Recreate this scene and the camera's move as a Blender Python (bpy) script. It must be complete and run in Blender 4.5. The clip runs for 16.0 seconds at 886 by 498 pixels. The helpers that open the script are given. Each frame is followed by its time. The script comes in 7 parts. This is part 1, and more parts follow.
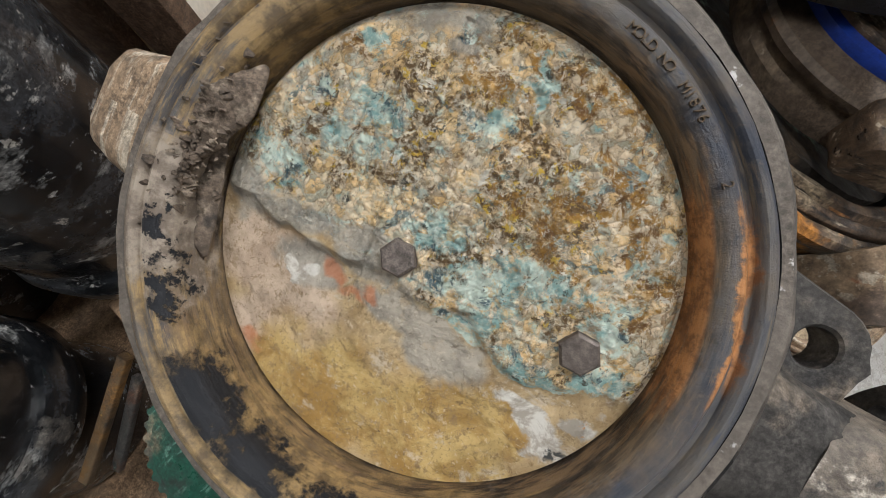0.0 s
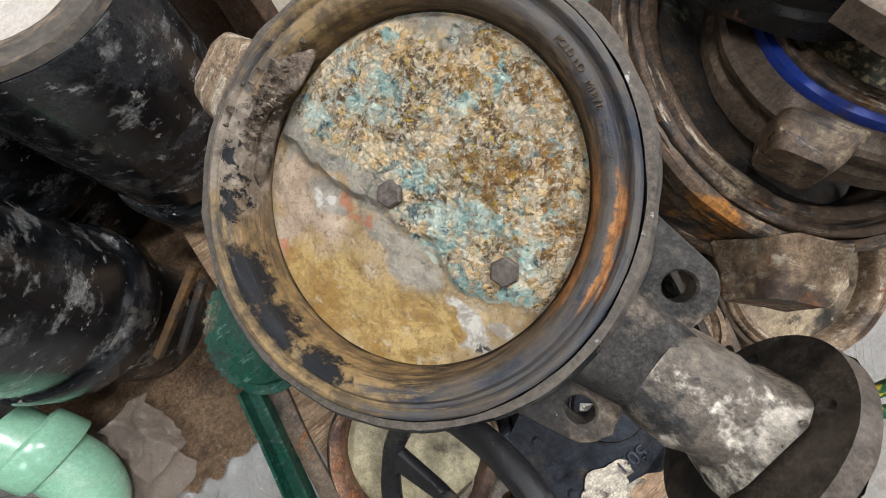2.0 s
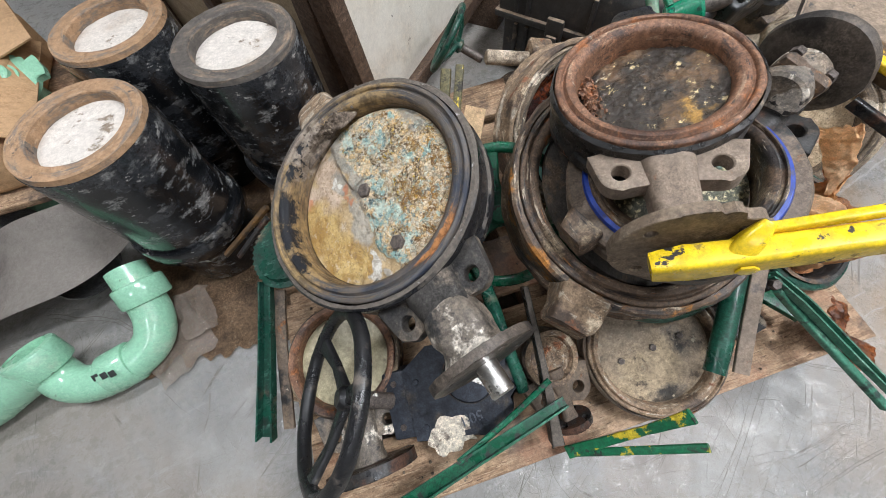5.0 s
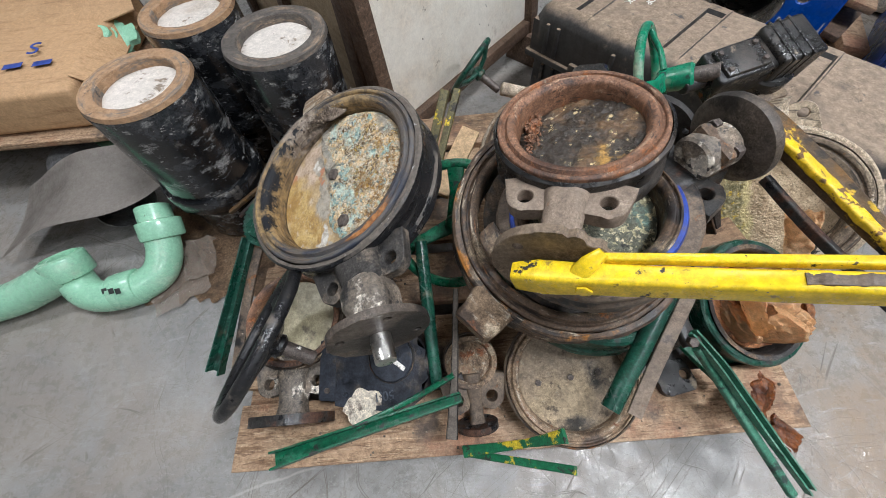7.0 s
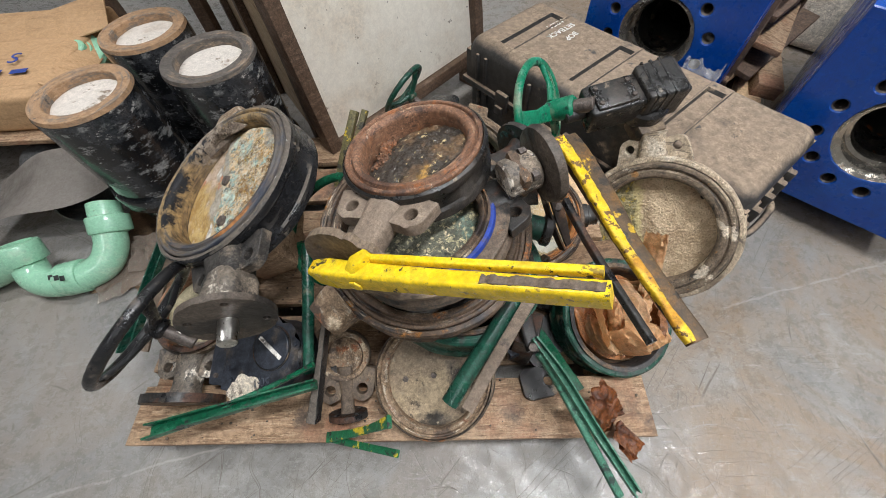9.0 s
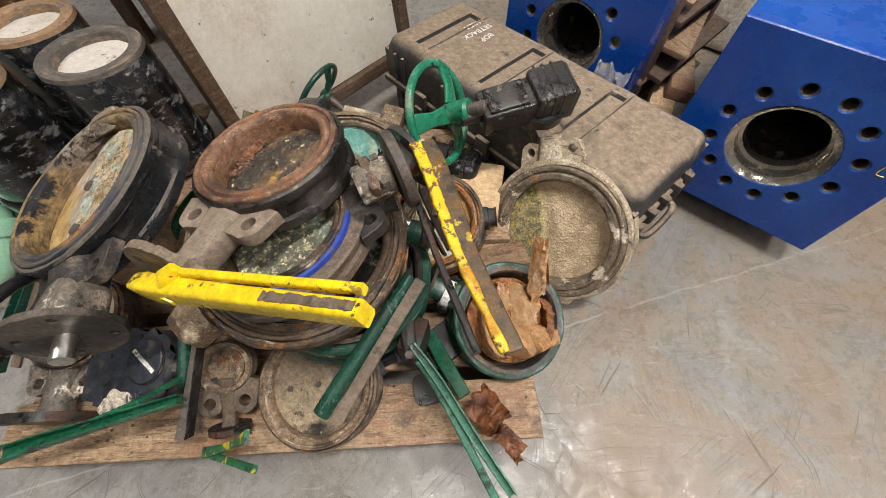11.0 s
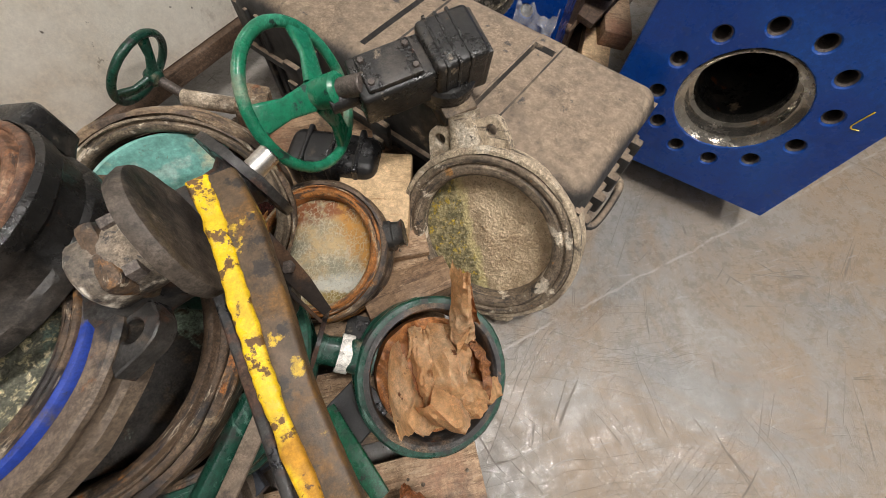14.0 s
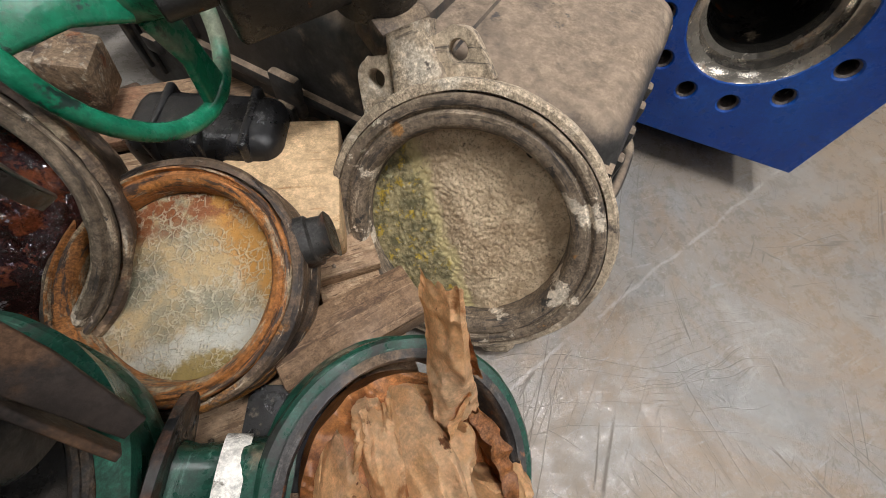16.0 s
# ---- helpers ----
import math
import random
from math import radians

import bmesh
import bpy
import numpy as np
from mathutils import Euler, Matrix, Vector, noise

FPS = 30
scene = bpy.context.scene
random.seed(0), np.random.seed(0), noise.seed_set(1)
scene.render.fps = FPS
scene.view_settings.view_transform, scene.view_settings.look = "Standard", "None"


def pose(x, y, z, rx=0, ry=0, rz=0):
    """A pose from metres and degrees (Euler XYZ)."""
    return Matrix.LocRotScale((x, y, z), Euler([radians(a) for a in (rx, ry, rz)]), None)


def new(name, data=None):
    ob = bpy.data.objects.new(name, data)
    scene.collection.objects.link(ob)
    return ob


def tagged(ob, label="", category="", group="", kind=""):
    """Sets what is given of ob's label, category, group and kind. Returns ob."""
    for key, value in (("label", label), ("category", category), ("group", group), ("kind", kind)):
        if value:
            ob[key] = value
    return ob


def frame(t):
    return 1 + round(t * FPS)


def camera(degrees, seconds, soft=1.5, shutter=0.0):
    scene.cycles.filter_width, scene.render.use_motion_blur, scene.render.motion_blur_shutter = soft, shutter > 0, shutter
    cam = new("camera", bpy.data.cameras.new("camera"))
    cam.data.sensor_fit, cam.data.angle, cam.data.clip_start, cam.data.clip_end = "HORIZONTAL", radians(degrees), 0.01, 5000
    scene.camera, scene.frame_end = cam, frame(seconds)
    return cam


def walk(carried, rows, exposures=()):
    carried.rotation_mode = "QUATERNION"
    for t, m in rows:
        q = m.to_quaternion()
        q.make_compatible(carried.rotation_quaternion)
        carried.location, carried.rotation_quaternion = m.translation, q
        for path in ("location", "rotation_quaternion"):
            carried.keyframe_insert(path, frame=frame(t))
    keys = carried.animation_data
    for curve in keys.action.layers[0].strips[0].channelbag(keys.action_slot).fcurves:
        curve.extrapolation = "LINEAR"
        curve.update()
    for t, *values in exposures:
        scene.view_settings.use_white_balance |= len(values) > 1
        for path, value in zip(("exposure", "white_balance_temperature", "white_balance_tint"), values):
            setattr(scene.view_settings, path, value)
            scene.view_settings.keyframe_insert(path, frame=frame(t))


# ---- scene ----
cam = camera(99.6, 16.0, soft=0.65)
METRES = 1.777
ROWS = [
    (0.0, 0.0, 0.0, 0.0, 0.0, 0.0, -0.0),
    (0.5, 0.0057, -0.0087, -0.0051, 1.02, 0.24, -1.25),
    (1.0, 0.0121, -0.0223, -0.0098, 3.05, -0.15, -3.01),
    (1.5, 0.0222, -0.0355, -0.0164, 5.18, -0.92, -5.03),
    (2.0, 0.0316, -0.0471, -0.0213, 6.19, -1.5, -6.61),
    (2.5, 0.0387, -0.0618, -0.024, 7.03, -1.44, -6.81),
    (3.0, 0.0554, -0.0858, -0.0333, 9.1, 0.39, -8.89),
    (3.5, 0.0841, -0.12, -0.049, 11.87, 2.44, -12.99),
    (4.0, 0.112, -0.1489, -0.0547, 13.76, 4.03, -16.98),
    (4.2, 0.1228, -0.1551, -0.0512, 13.45, 3.35, -17.96),
    (6.3, 0.2386, -0.1758, -0.0127, 20.30, 1.96, -37.34),
    (6.5, 0.2475, -0.1744, -0.0104, 19.84, 2.34, -36.65),
    (7.0, 0.273, -0.1816, -0.0073, 21.73, 2.89, -38.8),
    (7.5, 0.316, -0.1889, 0.0096, 22.12, 4.39, -39.46),
    (8.0, 0.3483, -0.1879, 0.0277, 21.83, 5.95, -38.77),
    (8.5, 0.374, -0.1871, 0.0494, 21.48, 6.97, -39.04),
    (9.0, 0.4099, -0.1733, 0.0863, 23.33, 4.06, -41.83),
    (9.5, 0.45, -0.1603, 0.123, 21.56, 5.65, -43.12),
    (9.7, 0.4622, -0.1542, 0.1371, 21.41, 5.12, -43.30),
    (11.8, 0.4651, -0.1294, 0.1888, 15.25, 8.53, -34.43),
    (12.0, 0.4507, -0.1129, 0.1988, 14.03, 8.91, -31.99),
    (12.5, 0.4426, -0.0898, 0.2224, 12.27, 8.39, -28.26),
    (13.0, 0.446, -0.065, 0.25, 12.75, 7.45, -32.25),
    (13.5, 0.4523, -0.043, 0.2734, 13.71, 5.95, -35.28),
    (14.0, 0.4366, -0.0146, 0.282, 11.22, 5.25, -32.66),
    (14.5, 0.4185, 0.0136, 0.2906, 7.82, 6.89, -28.46),
    (15.0, 0.4064, 0.0645, 0.2939, 6.83, 8.59, -27.15),
    (15.5, 0.4038, 0.1135, 0.2904, 5.45, 9.7, -26.5),
    (16.0, 0.3998, 0.1451, 0.2873, 4.71, 10.62, -25.3),
]
START = pose(0.253, 0.417, 0.715, -71.79, -1.889, -47.317)
walk(cam, [(t, START @ pose(METRES * x, METRES * y, METRES * z, 90 + pitch, roll, yaw)) for t, x, y, z, yaw, pitch, roll in ROWS],
     exposures=[(0.0, -0.05, 6000, 10), (3.5, 0.2, 5800, 10), (7.0, 0.0, 5700, 10), (9.5, -0.05, 6050, 10), (12.0, -0.1, 6550, 12), (14.0, -0.25, 6400, 12), (16.0, -0.25, 6150, 12)])

# ---- world and lamps ----
world = bpy.data.worlds.new("world")
scene.world = world
world.use_nodes = True
world.node_tree.nodes["Background"].inputs[0].default_value = (0.8, 0.88, 1.0, 1)
world.node_tree.nodes["Background"].inputs[1].default_value = 0.05


def area_lamp(place, size, size_y, watts, colour=(1.0, 0.96, 0.9), turn=0):
    data = bpy.data.lights.new("ceiling_and_fill_lamp", "AREA")
    data.shape, data.size, data.size_y, data.energy, data.color = "RECTANGLE", size, size_y, watts, colour
    ob = new("ceiling_and_fill_lamp", data)
    ob.matrix_world = pose(*place, 0, 0, turn)
    return ob


# The first two follow the glare on the floor; the others are added fill.
LAMPS = [(3.9, -0.7, 105), (1.68, -0.05, 135), (-1.6, 1.2, 62), (1.0, 3.2, 30), (4.4, 3.0, 25), (-1.2, -2.2, 20), (1.6, -3.0, 20), (4.2, -3.2, 20)]
for lx, ly, watts in LAMPS:
    area_lamp((lx, ly, 4.0), 1.25, 0.32, watts, turn=20)


# ---- materials ----
class Nodes:
    """A small wrapper that adds nodes to one material's tree."""

    def __init__(self, name):
        self.mat = bpy.data.materials.new(name)
        self.mat.use_nodes = True
        self.tree = self.mat.node_tree
        self.bsdf = self.tree.nodes["Principled BSDF"]

    def add(self, kind, **sets):
        n = self.tree.nodes.new(kind)
        for key, value in sets.items():
            n.inputs[key.replace("_", " ")].default_value = value
        return n

    def link(self, a, b):
        self.tree.links.new(a, b)

    def coords(self):
        tc = self.add("ShaderNodeTexCoord")
        info = self.add("ShaderNodeObjectInfo")
        mul = self.add("ShaderNodeMath")
        mul.operation = "MULTIPLY"
        mul.inputs[1].default_value = 7.3
        self.link(info.outputs["Random"], mul.inputs[0])
        add = self.add("ShaderNodeVectorMath")
        add.operation = "ADD"
        self.link(tc.outputs["Object"], add.inputs[0])
        self.link(mul.outputs[0], add.inputs[1])
        return add.outputs[0]

    def polar(self, vec, along=1.0, across=7.0):
        """Coordinates that run round the z axis, for wear that follows a turned ring."""
        sep = self.add("ShaderNodeSeparateXYZ")
        self.link(vec, sep.inputs[0])
        angle = self.math("ARCTAN2", sep.outputs["Y"], sep.outputs["X"])
        radius = self.math("SQRT", self.math("ADD", self.math("MULTIPLY", sep.outputs["X"], sep.outputs["X"]), self.math("MULTIPLY", sep.outputs["Y"], sep.outputs["Y"])), 0)
        join = self.add("ShaderNodeCombineXYZ")
        self.link(self.math("MULTIPLY", angle, 0.15 * along), join.inputs[0])
        self.link(self.math("MULTIPLY", radius, across), join.inputs[1])
        self.link(self.math("MULTIPLY", sep.outputs["Z"], across), join.inputs[2])
        return join.outputs[0]

    def ramp(self, value, lo, hi):
        m = self.add("ShaderNodeMapRange")
        m.interpolation_type = "SMOOTHSTEP"
        m.inputs["From Min"].default_value = lo
        m.inputs["From Max"].default_value = hi
        self.link(value, m.inputs["Value"])
        return m.outputs["Result"]

    def noise(self, vec, scale, detail=6.0, rough=0.6, distort=0.0):
        n = self.add("ShaderNodeTexNoise", Scale=scale, Detail=detail, Roughness=rough, Distortion=distort)
        self.link(vec, n.inputs["Vector"])
        return n.outputs["Fac"]

    def math(self, op, a, b):
        n = self.add("ShaderNodeMath")
        n.operation = op
        for i, v in enumerate((a, b)):
            if isinstance(v, (int, float)):
                n.inputs[i].default_value = v
            else:
                self.link(v, n.inputs[i])
        return n.outputs[0]

    def mix(self, fac, a, b):
        n = self.add("ShaderNodeMix")
        n.data_type = "RGBA"
        self.link(fac, n.inputs["Factor"])
        for i, v in ((6, a), (7, b)):
            if isinstance(v, tuple):
                n.inputs[i].default_value = (*v, 1)
            else:
                self.link(v, n.inputs[i])
        return n.outputs[2]

    def mixf(self, fac, a, b):
        n = self.add("ShaderNodeMix")
        n.data_type = "FLOAT"
        self.link(fac, n.inputs["Factor"])
        for i, v in ((2, a), (3, b)):
            if isinstance(v, (int, float)):
                n.inputs[i].default_value = v
            else:
                self.link(v, n.inputs[i])
        return n.outputs[0]


def surface(name, base, rough=0.6, metal=0.0, layers=(), bump=0.3, bump_scale=180.0, vary=0.25, grain=60.0, coat=0.0, bump_dist=0.002, fleck=1.0, spec=0.5):
    """A worn surface. layers: (colour, roughness, metal, kind, scale, lo, hi); kind noise, spots, streaks, rings (wear round the bore), smears (broader, round the barrel) or up (what settles on top)."""
    k = Nodes(name)
    vec = k.coords()
    g = k.ramp(k.noise(vec, grain, 8), 0.25, 0.75)
    dark = tuple(c * (1 - vary) for c in base)
    light = tuple(min(1, c * (1 + vary)) for c in base)
    col = k.mix(g, dark, light)
    r = k.mixf(g, min(1, rough + 0.08), max(0.05, rough - 0.08))
    m = metal
    speck = k.ramp(k.noise(vec, grain * 6, 5, 0.75), 0.36, 0.66)
    patch = k.ramp(k.noise(vec, grain * 0.22, 7, 0.66), 0.40, 0.62)
    for i, (c, lr, lm, kind, scale, lo, hi) in enumerate(layers):
        off = k.add("ShaderNodeVectorMath")
        off.operation = "ADD"
        off.inputs[1].default_value = (1.7 * i + 0.4, 2.3 * i, -1.1 * i)
        k.link(vec, off.inputs[0])
        v = off.outputs[0]
        if kind == "noise":
            mask = k.ramp(k.noise(v, scale, 8, 0.65), lo, hi)
        elif kind == "spots":
            n = k.add("ShaderNodeTexVoronoi", Scale=scale)
            warp = k.noise(v, scale * 0.7, 4)
            add = k.add("ShaderNodeVectorMath")
            add.operation = "ADD"
            k.link(v, add.inputs[0])
            k.link(k.math("MULTIPLY", warp, 1.6 / scale), add.inputs[1])
            k.link(add.outputs[0], n.inputs["Vector"])
            mask = k.ramp(n.outputs["Distance"], hi, lo)
        elif kind in ("rings", "smears"):
            raw = k.add("ShaderNodeTexCoord").outputs["Object"]
            push = k.add("ShaderNodeVectorMath")
            push.operation = "ADD"
            push.inputs[1].default_value = (1.7 * i + 0.4, 2.3 * i, -1.1 * i)
            k.link(k.polar(raw, 1.0, 7.0 if kind == "rings" else 2.2), push.inputs[0])
            mask = k.ramp(k.noise(push.outputs[0], scale, 9, 0.68), lo, hi)
        elif kind == "streaks":
            mp = k.add("ShaderNodeMapping", Scale=(1, 8, 8))
            k.link(v, mp.inputs["Vector"])
            mask = k.ramp(k.noise(mp.outputs[0], scale, 8, 0.7), lo, hi)
        else:
            geo = k.add("ShaderNodeNewGeometry")
            sep = k.add("ShaderNodeSeparateXYZ")
            k.link(geo.outputs["Normal"], sep.inputs[0])
            up = k.math("ADD", sep.outputs["Z"], k.math("MULTIPLY", k.noise(v, scale, 8, 0.7), 0.9))
            mask = k.ramp(up, lo, hi)
        fine = k.ramp(k.noise(v, grain * 1.7, 6), 0.2, 0.8)
        lc = k.mix(fine, tuple(x * 0.72 for x in c), tuple(min(1, x * 1.25) for x in c))
        col = k.mix(mask, col, lc)
        r = k.mixf(mask, r, lr)
        m = k.mixf(mask, m, lm)
    if bump:
        reach = k.mixf(patch, vary * 0.5 * fleck, vary * 1.9 * fleck)
        tone = k.math("ADD", 1.0, k.math("MULTIPLY", k.math("SUBTRACT", k.math("MULTIPLY", speck, 2.0), 1.0), reach))
        mottle = k.ramp(k.noise(vec, grain * 2.3, 8, 0.74), 0.36, 0.64)
        tone = k.math("MULTIPLY", tone, k.math("ADD", 1.0, k.math("MULTIPLY", k.math("SUBTRACT", k.math("MULTIPLY", mottle, 2.0), 1.0), 1.3 * vary * fleck)))
        r = k.math("ADD", r, k.mixf(patch, -0.13, 0.07))
        shade = k.add("ShaderNodeVectorMath")
        shade.operation = "SCALE"
        k.link(col, shade.inputs[0])
        k.link(tone, shade.inputs["Scale"])
        col = shade.outputs[0]
    k.link(col, k.bsdf.inputs["Base Color"])
    k.link(r, k.bsdf.inputs["Roughness"])
    if isinstance(m, (int, float)):
        k.bsdf.inputs["Metallic"].default_value = m
    else:
        k.link(m, k.bsdf.inputs["Metallic"])
    k.bsdf.inputs["Coat Weight"].default_value = coat
    k.bsdf.inputs["Specular IOR Level"].default_value = spec
    if bump:
        b = k.add("ShaderNodeBump", Strength=bump, Distance=bump_dist)
        h = k.math("ADD", k.noise(vec, bump_scale, 8, 0.72), k.math("MULTIPLY", k.noise(vec, bump_scale * 0.18, 4), 1.4))
        k.link(h, b.inputs["Height"])
        k.link(b.outputs[0], k.bsdf.inputs["Normal"])
    return k.mat


RUST = (0.20, 0.085, 0.04)
RUST_ORANGE = (0.42, 0.15, 0.035)
RUST_DARK = (0.07, 0.035, 0.022)
DUST = (0.34, 0.245, 0.15)
SOOT = (0.022, 0.021, 0.021)

m_black_iron = surface("black_iron", (0.030, 0.028, 0.026), 0.45, 0.0, [(RUST_DARK, 0.7, 0, "noise", 14, 0.5, 0.6), ((0.17, 0.125, 0.085), 0.9, 0, "noise", 10, 0.57, 0.7), ((0.012, 0.012, 0.013), 0.3, 0, "noise", 22, 0.56, 0.62), ((0.26, 0.19, 0.125), 0.92, 0, "up", 20, 1.62, 2.1)], spec=0.35)
m_chipped_black = surface("chipped_black_casting", (0.014, 0.0145, 0.016), 0.3, 0.0, [((0.05, 0.046, 0.042), 0.5, 0, "rings", 12, 0.52, 0.62), ((0.20, 0.165, 0.125), 0.85, 0, "noise", 16, 0.60, 0.66), ((0.11, 0.092, 0.075), 0.8, 0, "up", 20, 1.12, 1.3), ((0.42, 0.40, 0.39), 0.75, 0, "up", 60, 1.49, 1.53)], bump=0.5, fleck=0.7)
m_grey_iron = surface("dusty_grey_iron", (0.12, 0.088, 0.062), 0.65, 0.0, [(SOOT, 0.42, 0, "noise", 13, 0.53, 0.62), ((0.22, 0.165, 0.11), 0.92, 0, "noise", 9, 0.52, 0.68), ((0.22, 0.09, 0.03), 0.85, 0, "noise", 20, 0.6, 0.68), ((0.34, 0.28, 0.21), 0.9, 0, "noise", 34, 0.67, 0.71)], fleck=0.8)
m_black_wet = surface("worn_black_casting", (0.014, 0.0135, 0.013), 0.36, 0.0, [((0.05, 0.042, 0.035), 0.5, 0, "noise", 9, 0.5, 0.62), ((0.26, 0.21, 0.15), 0.8, 0, "noise", 15, 0.61, 0.67), ((0.20, 0.075, 0.025), 0.8, 0, "noise", 22, 0.64, 0.7)], bump=0.45, fleck=0.8)
m_dusty_tan = surface("dusty_tan_iron", (0.20, 0.152, 0.112), 0.75, 0.0, [((0.055, 0.045, 0.038), 0.55, 0, "noise", 13, 0.55, 0.64), ((0.31, 0.25, 0.19), 0.92, 0, "noise", 10, 0.52, 0.68), (RUST, 0.85, 0, "noise", 28, 0.62, 0.7)], fleck=0.5)
m_tan_iron = surface("mud_caked_iron", (0.23, 0.16, 0.10), 0.85, 0.0, [((0.40, 0.34, 0.26), 0.9, 0, "rings", 12, 0.54, 0.62), ((0.075, 0.05, 0.034), 0.7, 0, "noise", 13, 0.5, 0.6), (RUST, 0.85, 0, "noise", 24, 0.58, 0.66), ((0.50, 0.40, 0.28), 0.95, 0, "noise", 19, 0.6, 0.68)], bump=0.5)
m_rust = surface("rust", (0.19, 0.095, 0.052), 0.62, 0.0, [((0.46, 0.38, 0.29), 0.8, 0, "noise", 58, 0.645, 0.68), (RUST_DARK, 0.5, 0, "noise", 14, 0.5, 0.6), ((0.30, 0.115, 0.04), 0.8, 0, "noise", 26, 0.58, 0.68), ((0.33, 0.215, 0.14), 0.9, 0, "rings", 12, 0.57, 0.66), ((0.05, 0.028, 0.02), 0.5, 0, "rings", 24, 0.58, 0.64)], bump=0.7)
m_rust_brown = surface("brown_rust", (0.105, 0.068, 0.042), 0.65, 0.0, [((0.36, 0.15, 0.025), 0.75, 0, "noise", 7, 0.57, 0.63), ((0.025, 0.02, 0.018), 0.45, 0, "noise", 15, 0.51, 0.6), ((0.30, 0.23, 0.15), 0.95, 0, "noise", 10, 0.54, 0.66), (RUST_ORANGE, 0.85, 0, "noise", 11, 0.63, 0.69), ((0.03, 0.022, 0.018), 0.4, 0, "rings", 15, 0.54, 0.62), ((0.30, 0.14, 0.05), 0.8, 0, "rings", 11, 0.63, 0.69), ((0.42, 0.35, 0.26), 0.9, 0, "rings", 20, 0.58, 0.65)], bump=0.7)
m_seat_dark = surface("black_rubber", (0.03, 0.028, 0.027), 0.5, 0.0, [((0.075, 0.07, 0.066), 0.6, 0, "rings", 20, 0.52, 0.62), ((0.16, 0.11, 0.07), 0.85, 0, "noise", 14, 0.5, 0.64), (RUST, 0.85, 0, "noise", 25, 0.62, 0.7)], bump=0.25)
def scaly_material():
    """A stained disc under flaking scale: fish-scale ridges over tan, grey and orange."""
    k = Nodes("scaly_disc")
    vec = k.add("ShaderNodeTexCoord").outputs["Object"]
    sep = k.add("ShaderNodeSeparateXYZ")
    k.link(vec, sep.inputs[0])
    col = k.mix(k.ramp(k.noise(vec, 11, 9, 0.7, 0.5), 0.40, 0.60), (0.52, 0.37, 0.185), (0.27, 0.255, 0.18))
    col = k.mix(k.ramp(k.noise(vec, 26, 9, 0.72), 0.54, 0.64), col, (0.62, 0.55, 0.41))
    rim = k.math("ADD", k.math("ADD", sep.outputs["X"], k.math("MULTIPLY", sep.outputs["Y"], 0.35)), k.math("MULTIPLY", k.math("SUBTRACT", k.noise(vec, 24, 8, 0.7), 0.5), 0.06))
    col = k.mix(k.math("MULTIPLY", k.ramp(rim, 0.045, 0.075), 0.9), col, (0.54, 0.25, 0.035))
    low = k.math("ADD", sep.outputs["Y"], k.math("MULTIPLY", k.math("SUBTRACT", k.noise(vec, 30, 8, 0.7), 0.5), 0.07))
    col = k.mix(k.math("MULTIPLY", k.ramp(low, -0.045, -0.065), 0.8), col, (0.60, 0.60, 0.53))
    col = k.mix(k.ramp(low, -0.078, -0.090), col, (0.30, 0.22, 0.07))
    col = k.mix(k.math("MULTIPLY", k.ramp(low, 0.048, 0.078), k.ramp(k.noise(vec, 40, 8, 0.7), 0.40, 0.52)), col, (0.24, 0.075, 0.018))
    warp = k.add("ShaderNodeVectorMath")
    warp.operation = "ADD"
    k.link(vec, warp.inputs[0])
    k.link(k.math("MULTIPLY", k.noise(vec, 45, 5, 0.6), 0.03), warp.inputs[1])
    cells = k.add("ShaderNodeTexVoronoi", Scale=105.0)
    cells.feature = "DISTANCE_TO_EDGE"
    k.link(warp.outputs[0], cells.inputs["Vector"])
    line = k.math("MULTIPLY", k.ramp(cells.outputs["Distance"], 0.12, 0.03), k.ramp(k.noise(vec, 22, 5, 0.6), 0.40, 0.52))
    col = k.mix(k.math("MULTIPLY", line, 0.55), col, (0.72, 0.64, 0.46))
    col = k.mix(k.math("MULTIPLY", k.ramp(k.noise(vec, 260, 7, 0.8), 0.56, 0.62), 0.6), col, (0.16, 0.12, 0.07))
    k.link(col, k.bsdf.inputs["Base Color"])
    k.link(k.mixf(k.ramp(k.noise(vec, 18, 6), 0.4, 0.6), 0.28, 0.6), k.bsdf.inputs["Roughness"])
    b = k.add("ShaderNodeBump", Strength=1.0, Distance=0.0022)
    k.link(k.math("ADD", k.math("MULTIPLY", line, 0.8), k.noise(vec, 160, 8, 0.75)), b.inputs["Height"])
    k.link(b.outputs[0], k.bsdf.inputs["Normal"])
    return k.mat


m_orangedisc = scaly_material()
m_green = surface("green_paint", (0.007, 0.085, 0.040), 0.36, 0.0, [((0.02, 0.16, 0.08), 0.4, 0, "noise", 14, 0.5, 0.62), ((0.025, 0.024, 0.02), 0.6, 0, "noise", 30, 0.575, 0.61), ((0.20, 0.15, 0.095), 0.9, 0, "noise", 12, 0.6, 0.74)], bump=0.25, fleck=0.9)
m_green_dark = surface("dark_green_paint", (0.010, 0.054, 0.035), 0.36, 0.0, [((0.07, 0.15, 0.115), 0.5, 0, "rings", 13, 0.57, 0.63), ((0.022, 0.024, 0.021), 0.55, 0, "noise", 17, 0.55, 0.64), ((0.02, 0.098, 0.062), 0.38, 0, "noise", 10, 0.52, 0.66), ((0.24, 0.18, 0.115), 0.9, 0, "noise", 8, 0.59, 0.72)], bump=0.2, fleck=0.8)
